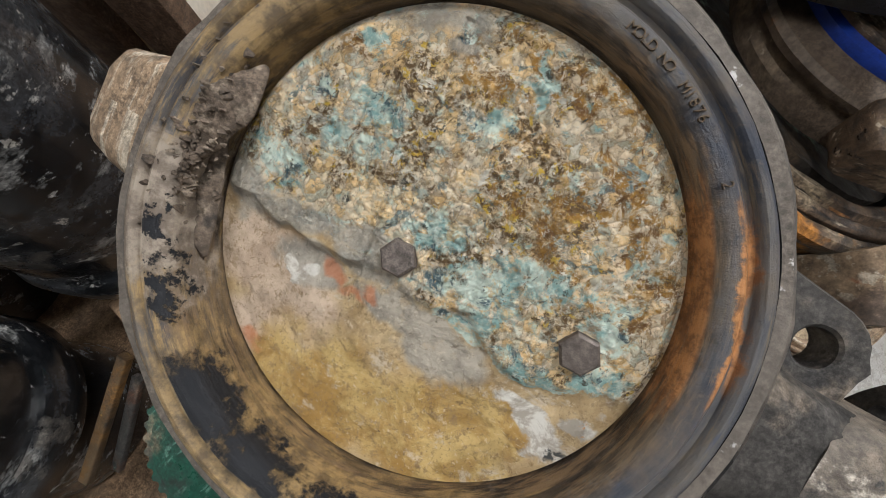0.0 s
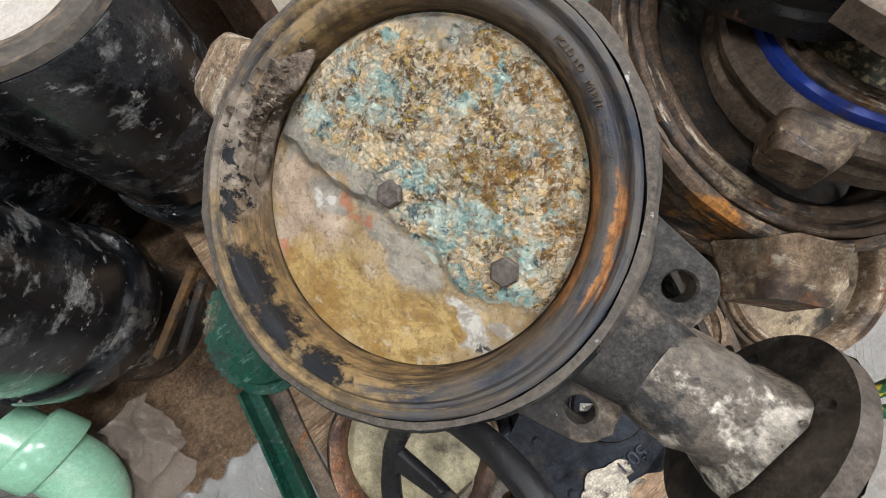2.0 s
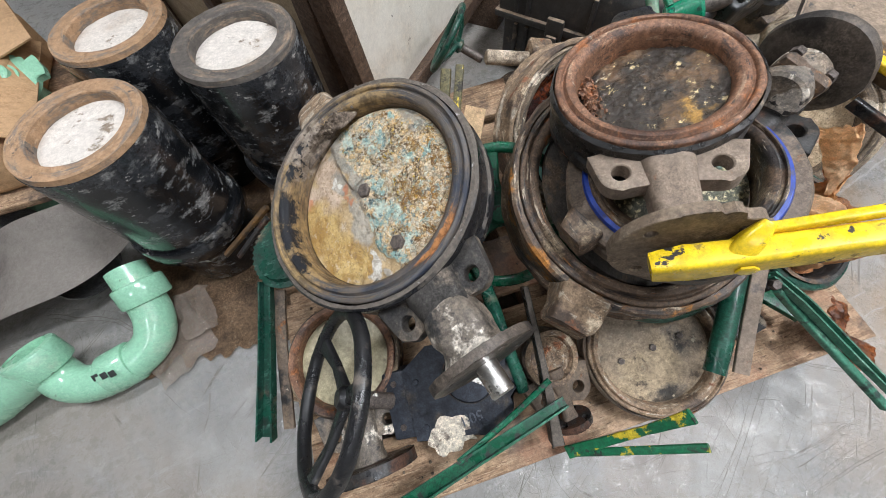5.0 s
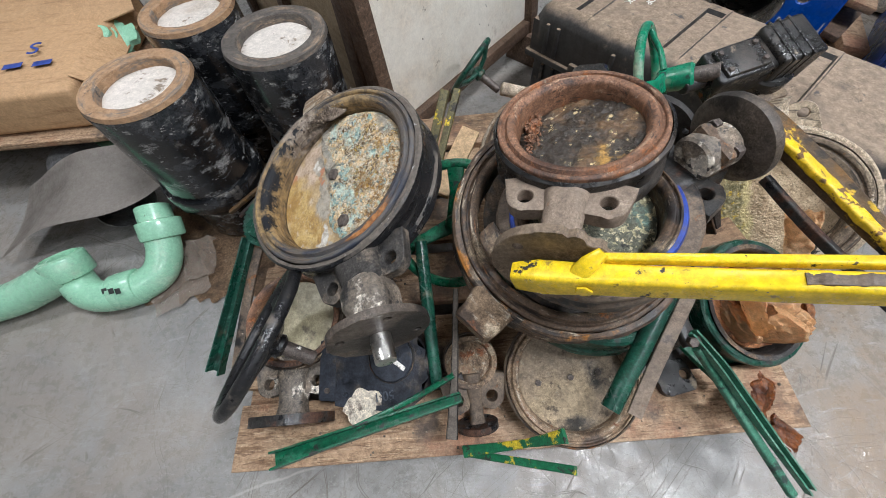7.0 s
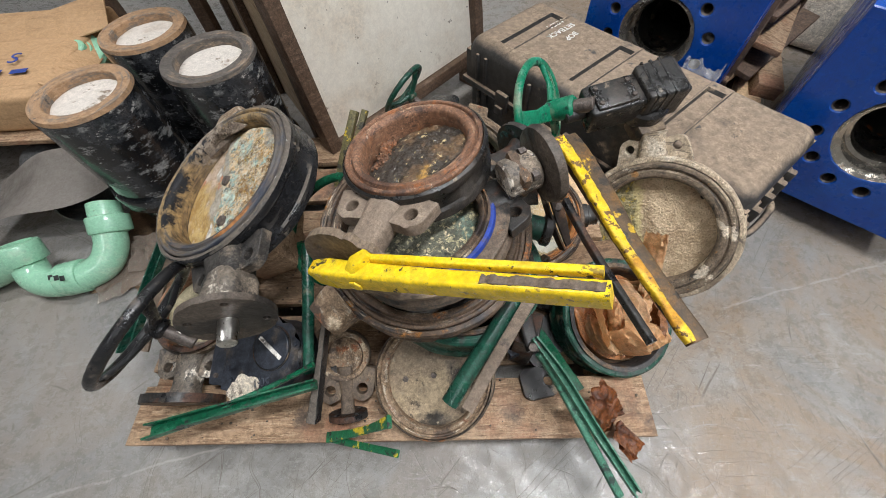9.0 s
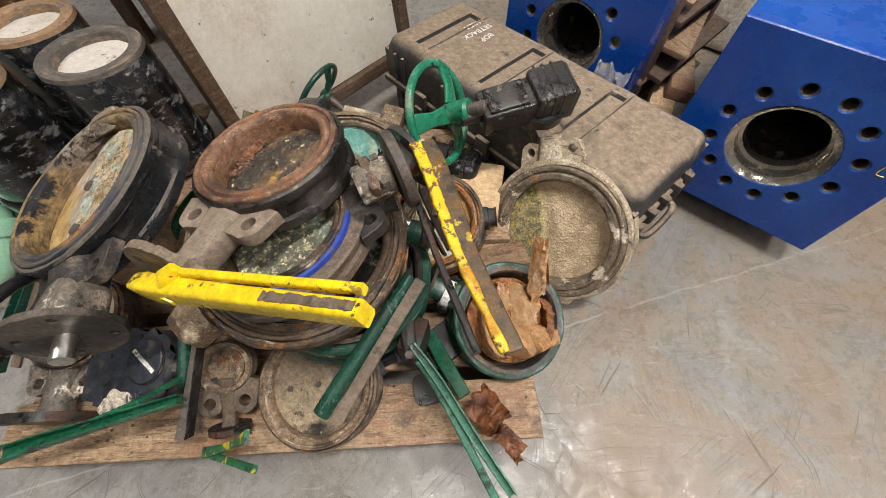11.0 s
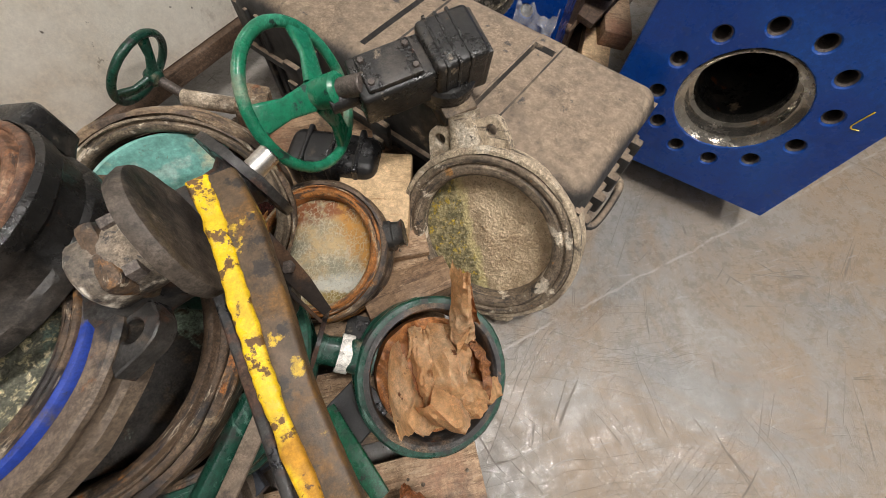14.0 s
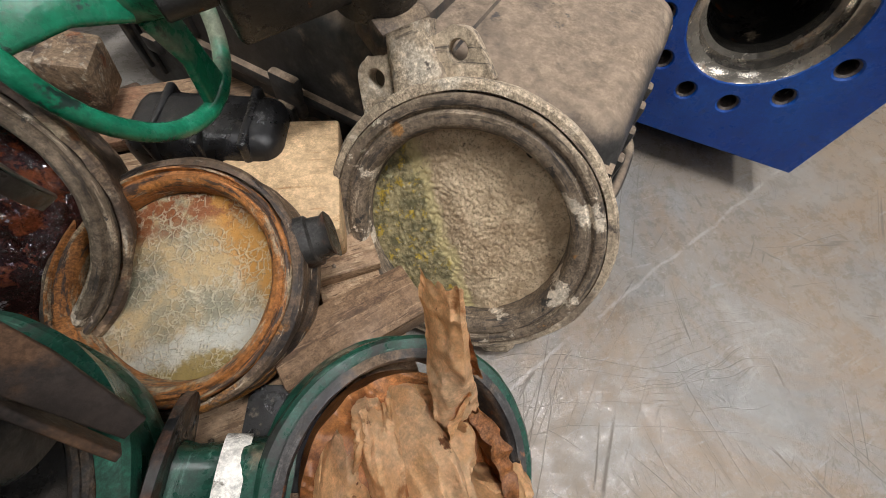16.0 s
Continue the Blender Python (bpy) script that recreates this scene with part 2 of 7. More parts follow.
m_yellow = surface("chipped_yellow_paint", (0.78, 0.55, 0.010), 0.32, 0.0, [((0.035, 0.03, 0.028), 0.55, 0.2, "noise", 22, 0.62, 0.632), ((0.30, 0.20, 0.03), 0.7, 0, "noise", 48, 0.60, 0.66), ((0.05, 0.04, 0.034), 0.6, 0, "streaks", 26, 0.66, 0.68)], bump=0.12, fleck=0.3)
m_steel = surface("machined_steel", (0.62, 0.60, 0.56), 0.28, 1.0, [((0.25, 0.17, 0.1), 0.6, 0.3, "noise", 16, 0.62, 0.75)], bump=0.05, fleck=0.2)
m_bolt = surface("bolt_steel", (0.11, 0.09, 0.078), 0.5, 0.3, [((0.75, 0.72, 0.66), 0.8, 0, "noise", 60, 0.66, 0.7)], bump=0.3)
# Grey smears are scuffs plus lamp reflections painted into the colour.
m_black_paint = surface("black_paint_scuffs_reflections", (0.008, 0.0088, 0.010), 0.12, 0.0, [((0.034, 0.036, 0.040), 0.3, 0, "smears", 6, 0.46, 0.60), ((0.21, 0.21, 0.205), 0.36, 0, "smears", 13, 0.55, 0.66), ((0.36, 0.35, 0.33), 0.45, 0, "smears", 24, 0.615, 0.67), ((0.12, 0.108, 0.094), 0.6, 0, "noise", 12, 0.60, 0.72), ((0.33, 0.31, 0.28), 0.5, 0, "noise", 40, 0.66, 0.69)], bump=0.25, bump_scale=26, coat=0.4, bump_dist=0.004)
m_rim_brown = surface("brown_pipe_end", (0.34, 0.21, 0.115), 0.7, 0.0, [((0.16, 0.14, 0.12), 0.7, 0, "rings", 9, 0.48, 0.66), ((0.42, 0.28, 0.17), 0.75, 0, "rings", 16, 0.56, 0.66), ((0.06, 0.05, 0.045), 0.6, 0, "noise", 22, 0.62, 0.68)], fleck=0.35)
m_rim_grey = surface("grey_pipe_end", (0.105, 0.092, 0.08), 0.65, 0.0, [((0.30, 0.22, 0.15), 0.75, 0, "rings", 9, 0.5, 0.68), ((0.07, 0.062, 0.056), 0.6, 0, "rings", 16, 0.54, 0.64)], fleck=0.35)
m_liner = surface("dirty_white_liner", (0.62, 0.57, 0.51), 0.6, 0.0, [((0.22, 0.17, 0.12), 0.8, 0, "noise", 24, 0.575, 0.66), ((0.5, 0.42, 0.34), 0.8, 0, "noise", 10, 0.5, 0.75)], vary=0.08)
m_pipe_green = surface("pale_green_fibreglass", (0.29, 0.54, 0.37), 0.28, 0.0, [((0.12, 0.16, 0.11), 0.6, 0, "spots", 22, 0.03, 0.09), ((0.45, 0.55, 0.42), 0.5, 0, "noise", 8, 0.55, 0.8)], bump=0.08, vary=0.06, coat=0.3)
m_wood = surface("weathered_pine", (0.34, 0.225, 0.135), 0.75, 0.0, [((0.20, 0.12, 0.066), 0.8, 0, "streaks", 9, 0.5, 0.6), ((0.46, 0.33, 0.21), 0.8, 0, "streaks", 22, 0.53, 0.62), ((0.13, 0.075, 0.042), 0.8, 0, "streaks", 30, 0.58, 0.64), ((0.085, 0.06, 0.043), 0.7, 0, "noise", 5, 0.54, 0.66), ((0.30, 0.15, 0.085), 0.75, 0, "noise", 3, 0.52, 0.66)], bump=0.45, fleck=0.55)
m_wood_dark = surface("brown_stained_wood", (0.10, 0.062, 0.04), 0.6, 0.0, [((0.19, 0.13, 0.09), 0.8, 0, "streaks", 12, 0.5, 0.7)])
m_paper = surface("kraft_paper", (0.70, 0.43, 0.21), 0.7, 0.0, [((0.74, 0.51, 0.30), 0.75, 0, "noise", 12, 0.48, 0.62), ((0.36, 0.155, 0.05), 0.7, 0, "noise", 17, 0.60, 0.70), ((0.18, 0.07, 0.024), 0.6, 0, "noise", 34, 0.64, 0.69)], bump=0.5, vary=0.16, fleck=0.5, bump_scale=120)
m_paper_dark = surface("brown_and_shaded_paper", (0.36, 0.15, 0.05), 0.5, 0.0, [((0.13, 0.042, 0.014), 0.45, 0, "noise", 14, 0.5, 0.66), ((0.52, 0.26, 0.11), 0.7, 0, "noise", 20, 0.58, 0.7)], bump=0.3)
m_paper_soaked = surface("oil_drenched_paper", (0.25, 0.085, 0.025), 0.42, 0.0, [((0.10, 0.032, 0.012), 0.4, 0, "noise", 16, 0.5, 0.64), ((0.42, 0.20, 0.08), 0.6, 0, "noise", 24, 0.58, 0.68)], bump=0.4)
m_card = surface("cardboard", (0.46, 0.29, 0.15), 0.8, 0.0, [((0.34, 0.2, 0.1), 0.85, 0, "streaks", 6, 0.5, 0.7)], bump=0.1, vary=0.08)
m_dunnage = surface("dirty_fibreboard", (0.24, 0.155, 0.09), 0.85, 0.0, [((0.10, 0.065, 0.04), 0.85, 0, "noise", 9, 0.5, 0.66), ((0.4, 0.3, 0.2), 0.9, 0, "noise", 40, 0.6, 0.72)], bump=0.3)
m_rubber_mat = surface("grey_rubber_sheet", (0.36, 0.325, 0.29), 0.7, 0.0, [((0.24, 0.21, 0.185), 0.75, 0, "noise", 5, 0.45, 0.7)], bump=0.1, vary=0.06)
m_panel = surface("dirty_cream_board", (0.84, 0.79, 0.69), 0.5, 0.0, [((0.40, 0.33, 0.25), 0.7, 0, "noise", 6, 0.60, 0.72), ((0.10, 0.08, 0.06), 0.7, 0, "noise", 30, 0.655, 0.68), ((0.12, 0.09, 0.07), 0.7, 0, "spots", 9, 0.02, 0.05), ((0.66, 0.57, 0.45), 0.6, 0, "noise", 2.5, 0.43, 0.68)], vary=0.05, bump=0.06, fleck=0.6)
m_blue = surface("gloss_blue_paint", (0.004, 0.052, 0.31), 0.34, 0.0, [((0.008, 0.085, 0.40), 0.36, 0, "noise", 4, 0.4, 0.7), ((0.35, 0.4, 0.5), 0.5, 0, "spots", 7, 0.012, 0.03), ((0.02, 0.05, 0.2), 0.5, 0, "noise", 14, 0.6, 0.7)], bump=0.1, vary=0.08)
m_blue_ring = surface("blue_rubber", (0.016, 0.045, 0.28), 0.5, 0.0, [((0.10, 0.085, 0.07), 0.8, 0, "noise", 14, 0.52, 0.64), ((0.03, 0.03, 0.04), 0.6, 0, "noise", 30, 0.58, 0.66)], fleck=0.5)
m_case = surface("dusty_black_plastic", (0.035, 0.034, 0.033), 0.55, 0.0, [((0.255, 0.192, 0.135), 0.9, 0, "up", 6, 0.95, 1.5), ((0.13, 0.10, 0.075), 0.85, 0, "noise", 6, 0.54, 0.72), ((0.31, 0.24, 0.168), 0.9, 0, "noise", 9, 0.58, 0.72), ((0.05, 0.045, 0.04), 0.6, 0, "noise", 16, 0.60, 0.68)], bump=0.2, grain=30, fleck=0.5)
m_navy = surface("navy_cast_housing", (0.033, 0.037, 0.047), 0.5, 0.0, [((0.10, 0.082, 0.065), 0.8, 0, "noise", 14, 0.54, 0.7), ((0.010, 0.011, 0.014), 0.4, 0, "noise", 9, 0.5, 0.62)], fleck=0.7, spec=0.3)
m_neck = surface("dark_dusty_neck", (0.048, 0.044, 0.040), 0.6, 0.0, [((0.025, 0.024, 0.024), 0.5, 0, "noise", 12, 0.52, 0.64), ((0.20, 0.16, 0.12), 0.9, 0, "noise", 8, 0.50, 0.64), ((0.36, 0.31, 0.25), 0.9, 0, "noise", 26, 0.65, 0.7)], spec=0.2)
m_black_rubber = surface("black_grip", (0.012, 0.012, 0.013), 0.35, 0.0, [((0.13, 0.11, 0.09), 0.7, 0, "noise", 16, 0.58, 0.72)], fleck=0.45)
m_flake = surface("flaking_cream_paint", (0.62, 0.55, 0.44), 0.8, 0.0, [((0.2, 0.16, 0.13), 0.8, 0, "noise", 35, 0.5, 0.6)], bump=0.6)
m_teal = surface("teal_coated_disc", (0.20, 0.47, 0.41), 0.42, 0.0, [((0.60, 0.60, 0.42), 0.6, 0, "noise", 6, 0.5, 0.62), ((0.42, 0.63, 0.56), 0.5, 0, "noise", 14, 0.55, 0.66), ((0.14, 0.09, 0.05), 0.8, 0, "noise", 16, 0.63, 0.7)], fleck=0.4)
m_oily = surface("oily_black_residue", (0.035, 0.012, 0.010), 0.1, 0.0, [((0.16, 0.04, 0.015), 0.2, 0, "noise", 26, 0.5, 0.6), ((0.30, 0.27, 0.29), 0.25, 0, "noise", 40, 0.61, 0.66)], bump=1.0, bump_scale=70, bump_dist=0.008, coat=0.5)
m_speckle = surface("speckled_disc_crust", (0.15, 0.15, 0.11), 0.6, 0.0, [((0.22, 0.36, 0.30), 0.5, 0, "noise", 7, 0.56, 0.66), ((0.60, 0.54, 0.33), 0.85, 0, "noise", 75, 0.52, 0.60), ((0.74, 0.66, 0.44), 0.85, 0, "spots", 90, 0.16, 0.34), ((0.03, 0.03, 0.03), 0.5, 0, "noise", 16, 0.58, 0.66)], bump=0.8, bump_scale=120, bump_dist=0.005)
m_darkdisc = surface("scaled_dark_disc", (0.045, 0.036, 0.028), 0.36, 0.0, [((0.15, 0.09, 0.045), 0.5, 0, "noise", 12, 0.48, 0.62), ((0.60, 0.48, 0.26), 0.6, 0, "noise", 55, 0.60, 0.64), ((0.42, 0.24, 0.06), 0.7, 0, "noise", 14, 0.60, 0.7), ((0.62, 0.54, 0.4), 0.7, 0, "noise", 24, 0.66, 0.7)], bump=0.9, bump_scale=110, bump_dist=0.005)
m_dustdisc = surface("dusty_steel_disc", (0.25, 0.19, 0.125), 0.6, 0.0, [((0.035, 0.03, 0.024), 0.35, 0, "noise", 5, 0.53, 0.62), ((0.40, 0.31, 0.20), 0.9, 0, "noise", 7, 0.53, 0.64), ((0.10, 0.075, 0.05), 0.7, 0, "noise", 40, 0.58, 0.66), ((0.36, 0.31, 0.22), 0.9, 0, "noise", 60, 0.62, 0.68)], bump=0.5, fleck=0.7)
m_tape = surface("white_tape", (0.75, 0.72, 0.66), 0.6, 0.0, [((0.2, 0.18, 0.15), 0.8, 0, "noise", 50, 0.55, 0.63)], fleck=0.6)
m_ink = surface("dark_lettering", (0.02, 0.025, 0.022), 0.6, bump=0)
m_chalk = surface("white_marker", (0.75, 0.74, 0.7), 0.8, bump=0)
m_blue_ink = surface("blue_print", (0.03, 0.06, 0.28), 0.6, bump=0)
m_wall = surface("painted_wall", (0.26, 0.255, 0.24), 0.8, 0.0, [((0.20, 0.195, 0.18), 0.85, 0, "noise", 1.2, 0.5, 0.7)], vary=0.06, bump=0.05)
m_ceiling = surface("ceiling_sheet", (0.12, 0.12, 0.118), 0.8, vary=0.06, bump=0.05)
m_cream = surface("cream_enamel", (0.40, 0.35, 0.22), 0.5, 0.0, [((0.10, 0.08, 0.06), 0.7, 0, "noise", 9, 0.52, 0.64)], fleck=0.5)
m_plate_brown = surface("brown_dusty_plate", (0.17, 0.125, 0.085), 0.75, 0.0, [((0.06, 0.045, 0.035), 0.6, 0, "noise", 9, 0.5, 0.64), ((0.28, 0.22, 0.155), 0.9, 0, "noise", 14, 0.54, 0.68)], fleck=0.8)
m_plate_dark = surface("dark_brown_plate", (0.085, 0.068, 0.054), 0.55, 0.0, [((0.03, 0.026, 0.023), 0.5, 0, "noise", 8, 0.50, 0.58), ((0.22, 0.175, 0.13), 0.85, 0, "noise", 11, 0.54, 0.64)], fleck=0.9, spec=0.35)
m_rust_pale = surface("dusty_orange_rust", (0.34, 0.135, 0.035), 0.7, 0.0, [((0.06, 0.034, 0.022), 0.5, 0, "rings", 14, 0.50, 0.58), ((0.36, 0.27, 0.17), 0.95, 0, "rings", 10, 0.53, 0.61), ((0.42, 0.17, 0.035), 0.7, 0, "noise", 14, 0.58, 0.66)], bump=0.6)


def lamp_glow():
    k = Nodes("lamp_diffuser")
    k.bsdf.inputs["Base Color"].default_value = (0.9, 0.9, 0.88, 1)
    k.bsdf.inputs["Emission Color"].default_value = (1.0, 0.96, 0.9, 1)
    k.bsdf.inputs["Emission Strength"].default_value = 6.0
    return k.mat


def clear_film(name="clear_plastic_film", colour=(0.8, 0.8, 0.8), alpha=0.3):
    k = Nodes(name)
    k.bsdf.inputs["Base Color"].default_value = (*colour, 1)
    k.bsdf.inputs["Roughness"].default_value = 0.15
    k.bsdf.inputs["Alpha"].default_value = alpha
    k.bsdf.inputs["Specular IOR Level"].default_value = 0.8
    b = k.add("ShaderNodeBump", Strength=0.8, Distance=0.01)
    vec = k.coords()
    k.link(k.noise(vec, 30, 5), b.inputs["Height"])
    k.link(b.outputs[0], k.bsdf.inputs["Normal"])
    return k.mat


def concrete():
    """Sealed grey concrete: cloudy, brown-stained, scratched, half glossy."""
    k = Nodes("sealed_concrete")
    tc = k.add("ShaderNodeTexCoord")
    vec = tc.outputs["Object"]
    col = k.mix(k.ramp(k.noise(vec, 3.5, 8), 0.35, 0.68), (0.18, 0.182, 0.182), (0.315, 0.307, 0.29))
    col = k.mix(k.ramp(k.noise(vec, 60, 6, 0.7), 0.3, 0.75), col, (0.27, 0.265, 0.25))
    stain = k.ramp(k.noise(vec, 2.2, 8, 0.68, 0.6), 0.45, 0.62)
    film = k.ramp(k.noise(vec, 1.3, 6, 0.6), 0.40, 0.60)
    sep = k.add("ShaderNodeSeparateXYZ")
    k.link(vec, sep.inputs[0])
    traffic = k.ramp(k.math("ADD", sep.outputs["X"], k.noise(vec, 4, 8, 0.7)), 1.55, 2.1)
    col = k.mix(k.math("MULTIPLY", stain, k.mixf(traffic, 0.28, 0.85)), col, (0.26, 0.18, 0.11))
    col = k.mix(k.math("MULTIPLY", k.math("MULTIPLY", traffic, film), 0.8), col, (0.28, 0.205, 0.135))
    pale = k.ramp(k.noise(vec, 7, 8, 0.75, 1.0), 0.56, 0.70)
    col = k.mix(k.math("MULTIPLY", pale, 0.5), col, (0.42, 0.40, 0.37))
    blot = k.ramp(k.noise(vec, 11, 8, 0.7), 0.66, 0.76)
    col = k.mix(k.math("MULTIPLY", blot, 0.6), col, (0.13, 0.105, 0.08))
    bent = k.add("ShaderNodeVectorMath")
    bent.operation = "ADD"
    k.link(vec, bent.inputs[0])
    k.link(k.math("MULTIPLY", k.noise(vec, 1.6, 3, 0.5), 0.22), bent.inputs[1])
    bent = bent.outputs[0]
    scr = None
    for i, (ang, sx, sc, wide) in enumerate(((20, 13, 0.9, 0.0078), (-38, 16, 1.1, 0.0084), (75, 12, 0.8, 0.0066), (110, 18, 1.2, 0.0096), (150, 14, 1.5, 0.0108), (50, 15, 1.3, 0.0096), (5, 20, 1.4, 0.0108), (130, 11, 0.7, 0.0060), (95, 22, 1.6, 0.0110), (62, 19, 1.1, 0.0085))):
        turn = k.add("ShaderNodeMapping", Rotation=(0, 0, radians(ang)), Location=(i * 3.1, i * 1.7, i * 0.9))
        k.link(bent, turn.inputs["Vector"])
        mp = k.add("ShaderNodeMapping", Scale=(0.30, sx * 2.0, 1))
        k.link(turn.outputs[0], mp.inputs["Vector"])
        n = k.noise(mp.outputs[0], sc, 0, 0.3, 0.0)
        line = k.ramp(k.math("ABSOLUTE", k.math("SUBTRACT", n, 0.47), 0), wide * 0.75, wide * 0.12)
        off = k.add("ShaderNodeVectorMath")
        off.operation = "ADD"
        off.inputs[1].default_value = (i * 2.7, 5.0 - i, 0.3 * i)
        k.link(vec, off.inputs[0])
        gate = k.ramp(k.noise(off.outputs[0], 2.4 + 0.4 * i, 5, 0.65), 0.505, 0.585)
        line = k.math("MULTIPLY", line, gate)
        scr = line if scr is None else k.math("MAXIMUM", scr, line)
    col = k.mix(k.math("MULTIPLY", scr, 0.72), col, (0.095, 0.075, 0.058))
    rub = k.add("ShaderNodeMapping", Rotation=(0, 0, radians(28)), Scale=(1.2, 9, 1))
    k.link(bent, rub.inputs["Vector"])
    col = k.mix(k.math("MULTIPLY", k.ramp(k.noise(rub.outputs[0], 9, 9, 0.75), 0.56, 0.66), 0.45), col, (0.44, 0.43, 0.41))
    mottle = k.ramp(k.noise(vec, 38, 9, 0.78, 0.4), 0.40, 0.62)
    col = k.mix(k.math("MULTIPLY", mottle, 0.32), col, (0.17, 0.155, 0.135))
    grime = k.ramp(k.noise(vec, 240, 6, 0.75), 0.35, 0.68)
    col = k.mix(k.math("MULTIPLY", grime, 0.32), col, (0.19, 0.165, 0.135))
    specks = k.ramp(k.noise(vec, 420, 4, 0.8), 0.60, 0.68)
    col = k.mix(k.math("MULTIPLY", specks, 0.5), col, (0.08, 0.064, 0.048))
    col = k.mix(k.math("MULTIPLY", k.ramp(k.noise(vec, 130, 8, 0.8), 0.57, 0.64), 0.55), col, (0.42, 0.41, 0.38))
    run = k.math("ADD", k.math("SUBTRACT", k.math("MULTIPLY", sep.outputs["X"], 0.244), sep.outputs["Y"]), k.math("MULTIPLY", k.noise(vec, 9, 6, 0.6), 0.03))
    seam = k.math("MULTIPLY", k.ramp(k.math("ABSOLUTE", k.math("SUBTRACT", run, 0.046), 0), 0.005, 0.001), k.ramp(k.noise(vec, 14, 5, 0.6), 0.38, 0.5))
    col = k.mix(k.math("MULTIPLY", seam, 0.38), col, (0.50, 0.47, 0.43))
    chips = k.ramp(k.noise(vec, 21, 6, 0.7), 0.70, 0.73)
    col = k.mix(chips, col, (0.11, 0.085, 0.065))
    k.link(col, k.bsdf.inputs["Base Color"])
    r = k.mixf(k.ramp(k.noise(vec, 22, 10, 0.8), 0.42, 0.58), 0.16, 0.58)
    r = k.math("ADD", r, k.math("MULTIPLY", k.math("SUBTRACT", k.noise(vec, 95, 9, 0.85), 0.5), 1.1))
    r = k.mixf(scr, r, 0.7)
    k.link(r, k.bsdf.inputs["Roughness"])
    b = k.add("ShaderNodeBump", Strength=0.5, Distance=0.002)
    k.link(k.math("ADD", k.math("ADD", k.noise(vec, 48, 10, 0.8), k.math("MULTIPLY", k.noise(vec, 170, 5, 0.7), 0.25)), k.math("MULTIPLY", scr, -0.5)), b.inputs["Height"])
    k.link(b.outputs[0], k.bsdf.inputs["Normal"])
    return k.mat


m_mud = surface("brown_mud", (0.13, 0.098, 0.072), 0.95, 0.0, [((0.25, 0.20, 0.15), 0.95, 0, "noise", 70, 0.5, 0.65), ((0.05, 0.040, 0.032), 0.9, 0, "noise", 50, 0.52, 0.66)], bump=1.0, bump_scale=260)
m_ply = surface("tan_plywood", (0.42, 0.32, 0.2), 0.7, 0.0, [((0.3, 0.21, 0.13), 0.75, 0, "streaks", 5, 0.5, 0.7)], vary=0.1, bump=0.1)
m_bore = surface("turned_steel_bore", (0.50, 0.46, 0.40), 0.27, 0.9, [((0.2, 0.12, 0.06), 0.55, 0.4, "noise", 12, 0.56, 0.7)], bump=0.05, fleck=0.1)

m_rubber_shade = surface("dark_rubber_for_shade", (0.09, 0.09, 0.09), 0.7, 0.0, [((0.18, 0.16, 0.14), 0.8, 0, "noise", 6, 0.5, 0.7)], bump=0.1)
m_red = surface("red_cloth", (0.42, 0.05, 0.03), 0.9, bump=0.3)
m_green_pale = surface("faded_green_paint", (0.012, 0.165, 0.085), 0.3, 0.0, [((0.035, 0.24, 0.14), 0.35, 0, "noise", 9, 0.5, 0.66), ((0.01, 0.03, 0.022), 0.5, 0, "noise", 26, 0.6, 0.65), ((0.24, 0.27, 0.19), 0.8, 0, "noise", 8, 0.54, 0.70)], bump=0.15, fleck=0.5)
m_green_faded = surface("faded_teal_paint", (0.05, 0.17, 0.108), 0.55, 0.0, [((0.02, 0.04, 0.032), 0.55, 0, "noise", 24, 0.57, 0.63), ((0.13, 0.27, 0.19), 0.65, 0, "noise", 14, 0.52, 0.64), ((0.24, 0.20, 0.14), 0.85, 0, "noise", 10, 0.6, 0.72)], bump=0.3, fleck=0.9)
m_greenyellow = surface("green_and_yellow_paint", (0.012, 0.12, 0.05), 0.45, 0.0, [((0.54, 0.42, 0.025), 0.5, 0, "noise", 24, 0.55, 0.59), ((0.03, 0.028, 0.024), 0.6, 0, "noise", 26, 0.56, 0.6)], bump=0.2, fleck=0.6)
# Pine of a middle brown, between the pale and the dark timber.
m_wood_brown = surface("middle_brown_pine", (0.19, 0.115, 0.062), 0.7, 0.0, [((0.10, 0.058, 0.032), 0.75, 0, "streaks", 12, 0.5, 0.62), ((0.30, 0.20, 0.12), 0.8, 0, "streaks", 24, 0.56, 0.66)], bump=0.3, fleck=0.6)
m_wood_pale = surface("pale_sawn_pine", (0.56, 0.39, 0.22), 0.75, 0.0, [((0.36, 0.21, 0.1), 0.8, 0, "streaks", 16, 0.55, 0.7), ((0.2, 0.13, 0.08), 0.8, 0, "noise", 9, 0.64, 0.74)], bump=0.3, fleck=0.45)
m_navy_letter = surface("navy_cast_letters", (0.06, 0.068, 0.085), 0.45, bump=0.1)
m_flaked_iron = surface("flaking_painted_iron", (0.13, 0.108, 0.085), 0.6, 0.0, [((0.022, 0.021, 0.021), 0.5, 0, "noise", 18, 0.54, 0.62), ((0.27, 0.215, 0.16), 0.9, 0, "noise", 12, 0.50, 0.64), ((0.62, 0.56, 0.47), 0.8, 0, "noise", 19, 0.54, 0.62), ((0.05, 0.045, 0.04), 0.6, 0, "noise", 60, 0.58, 0.62)], bump=0.7)
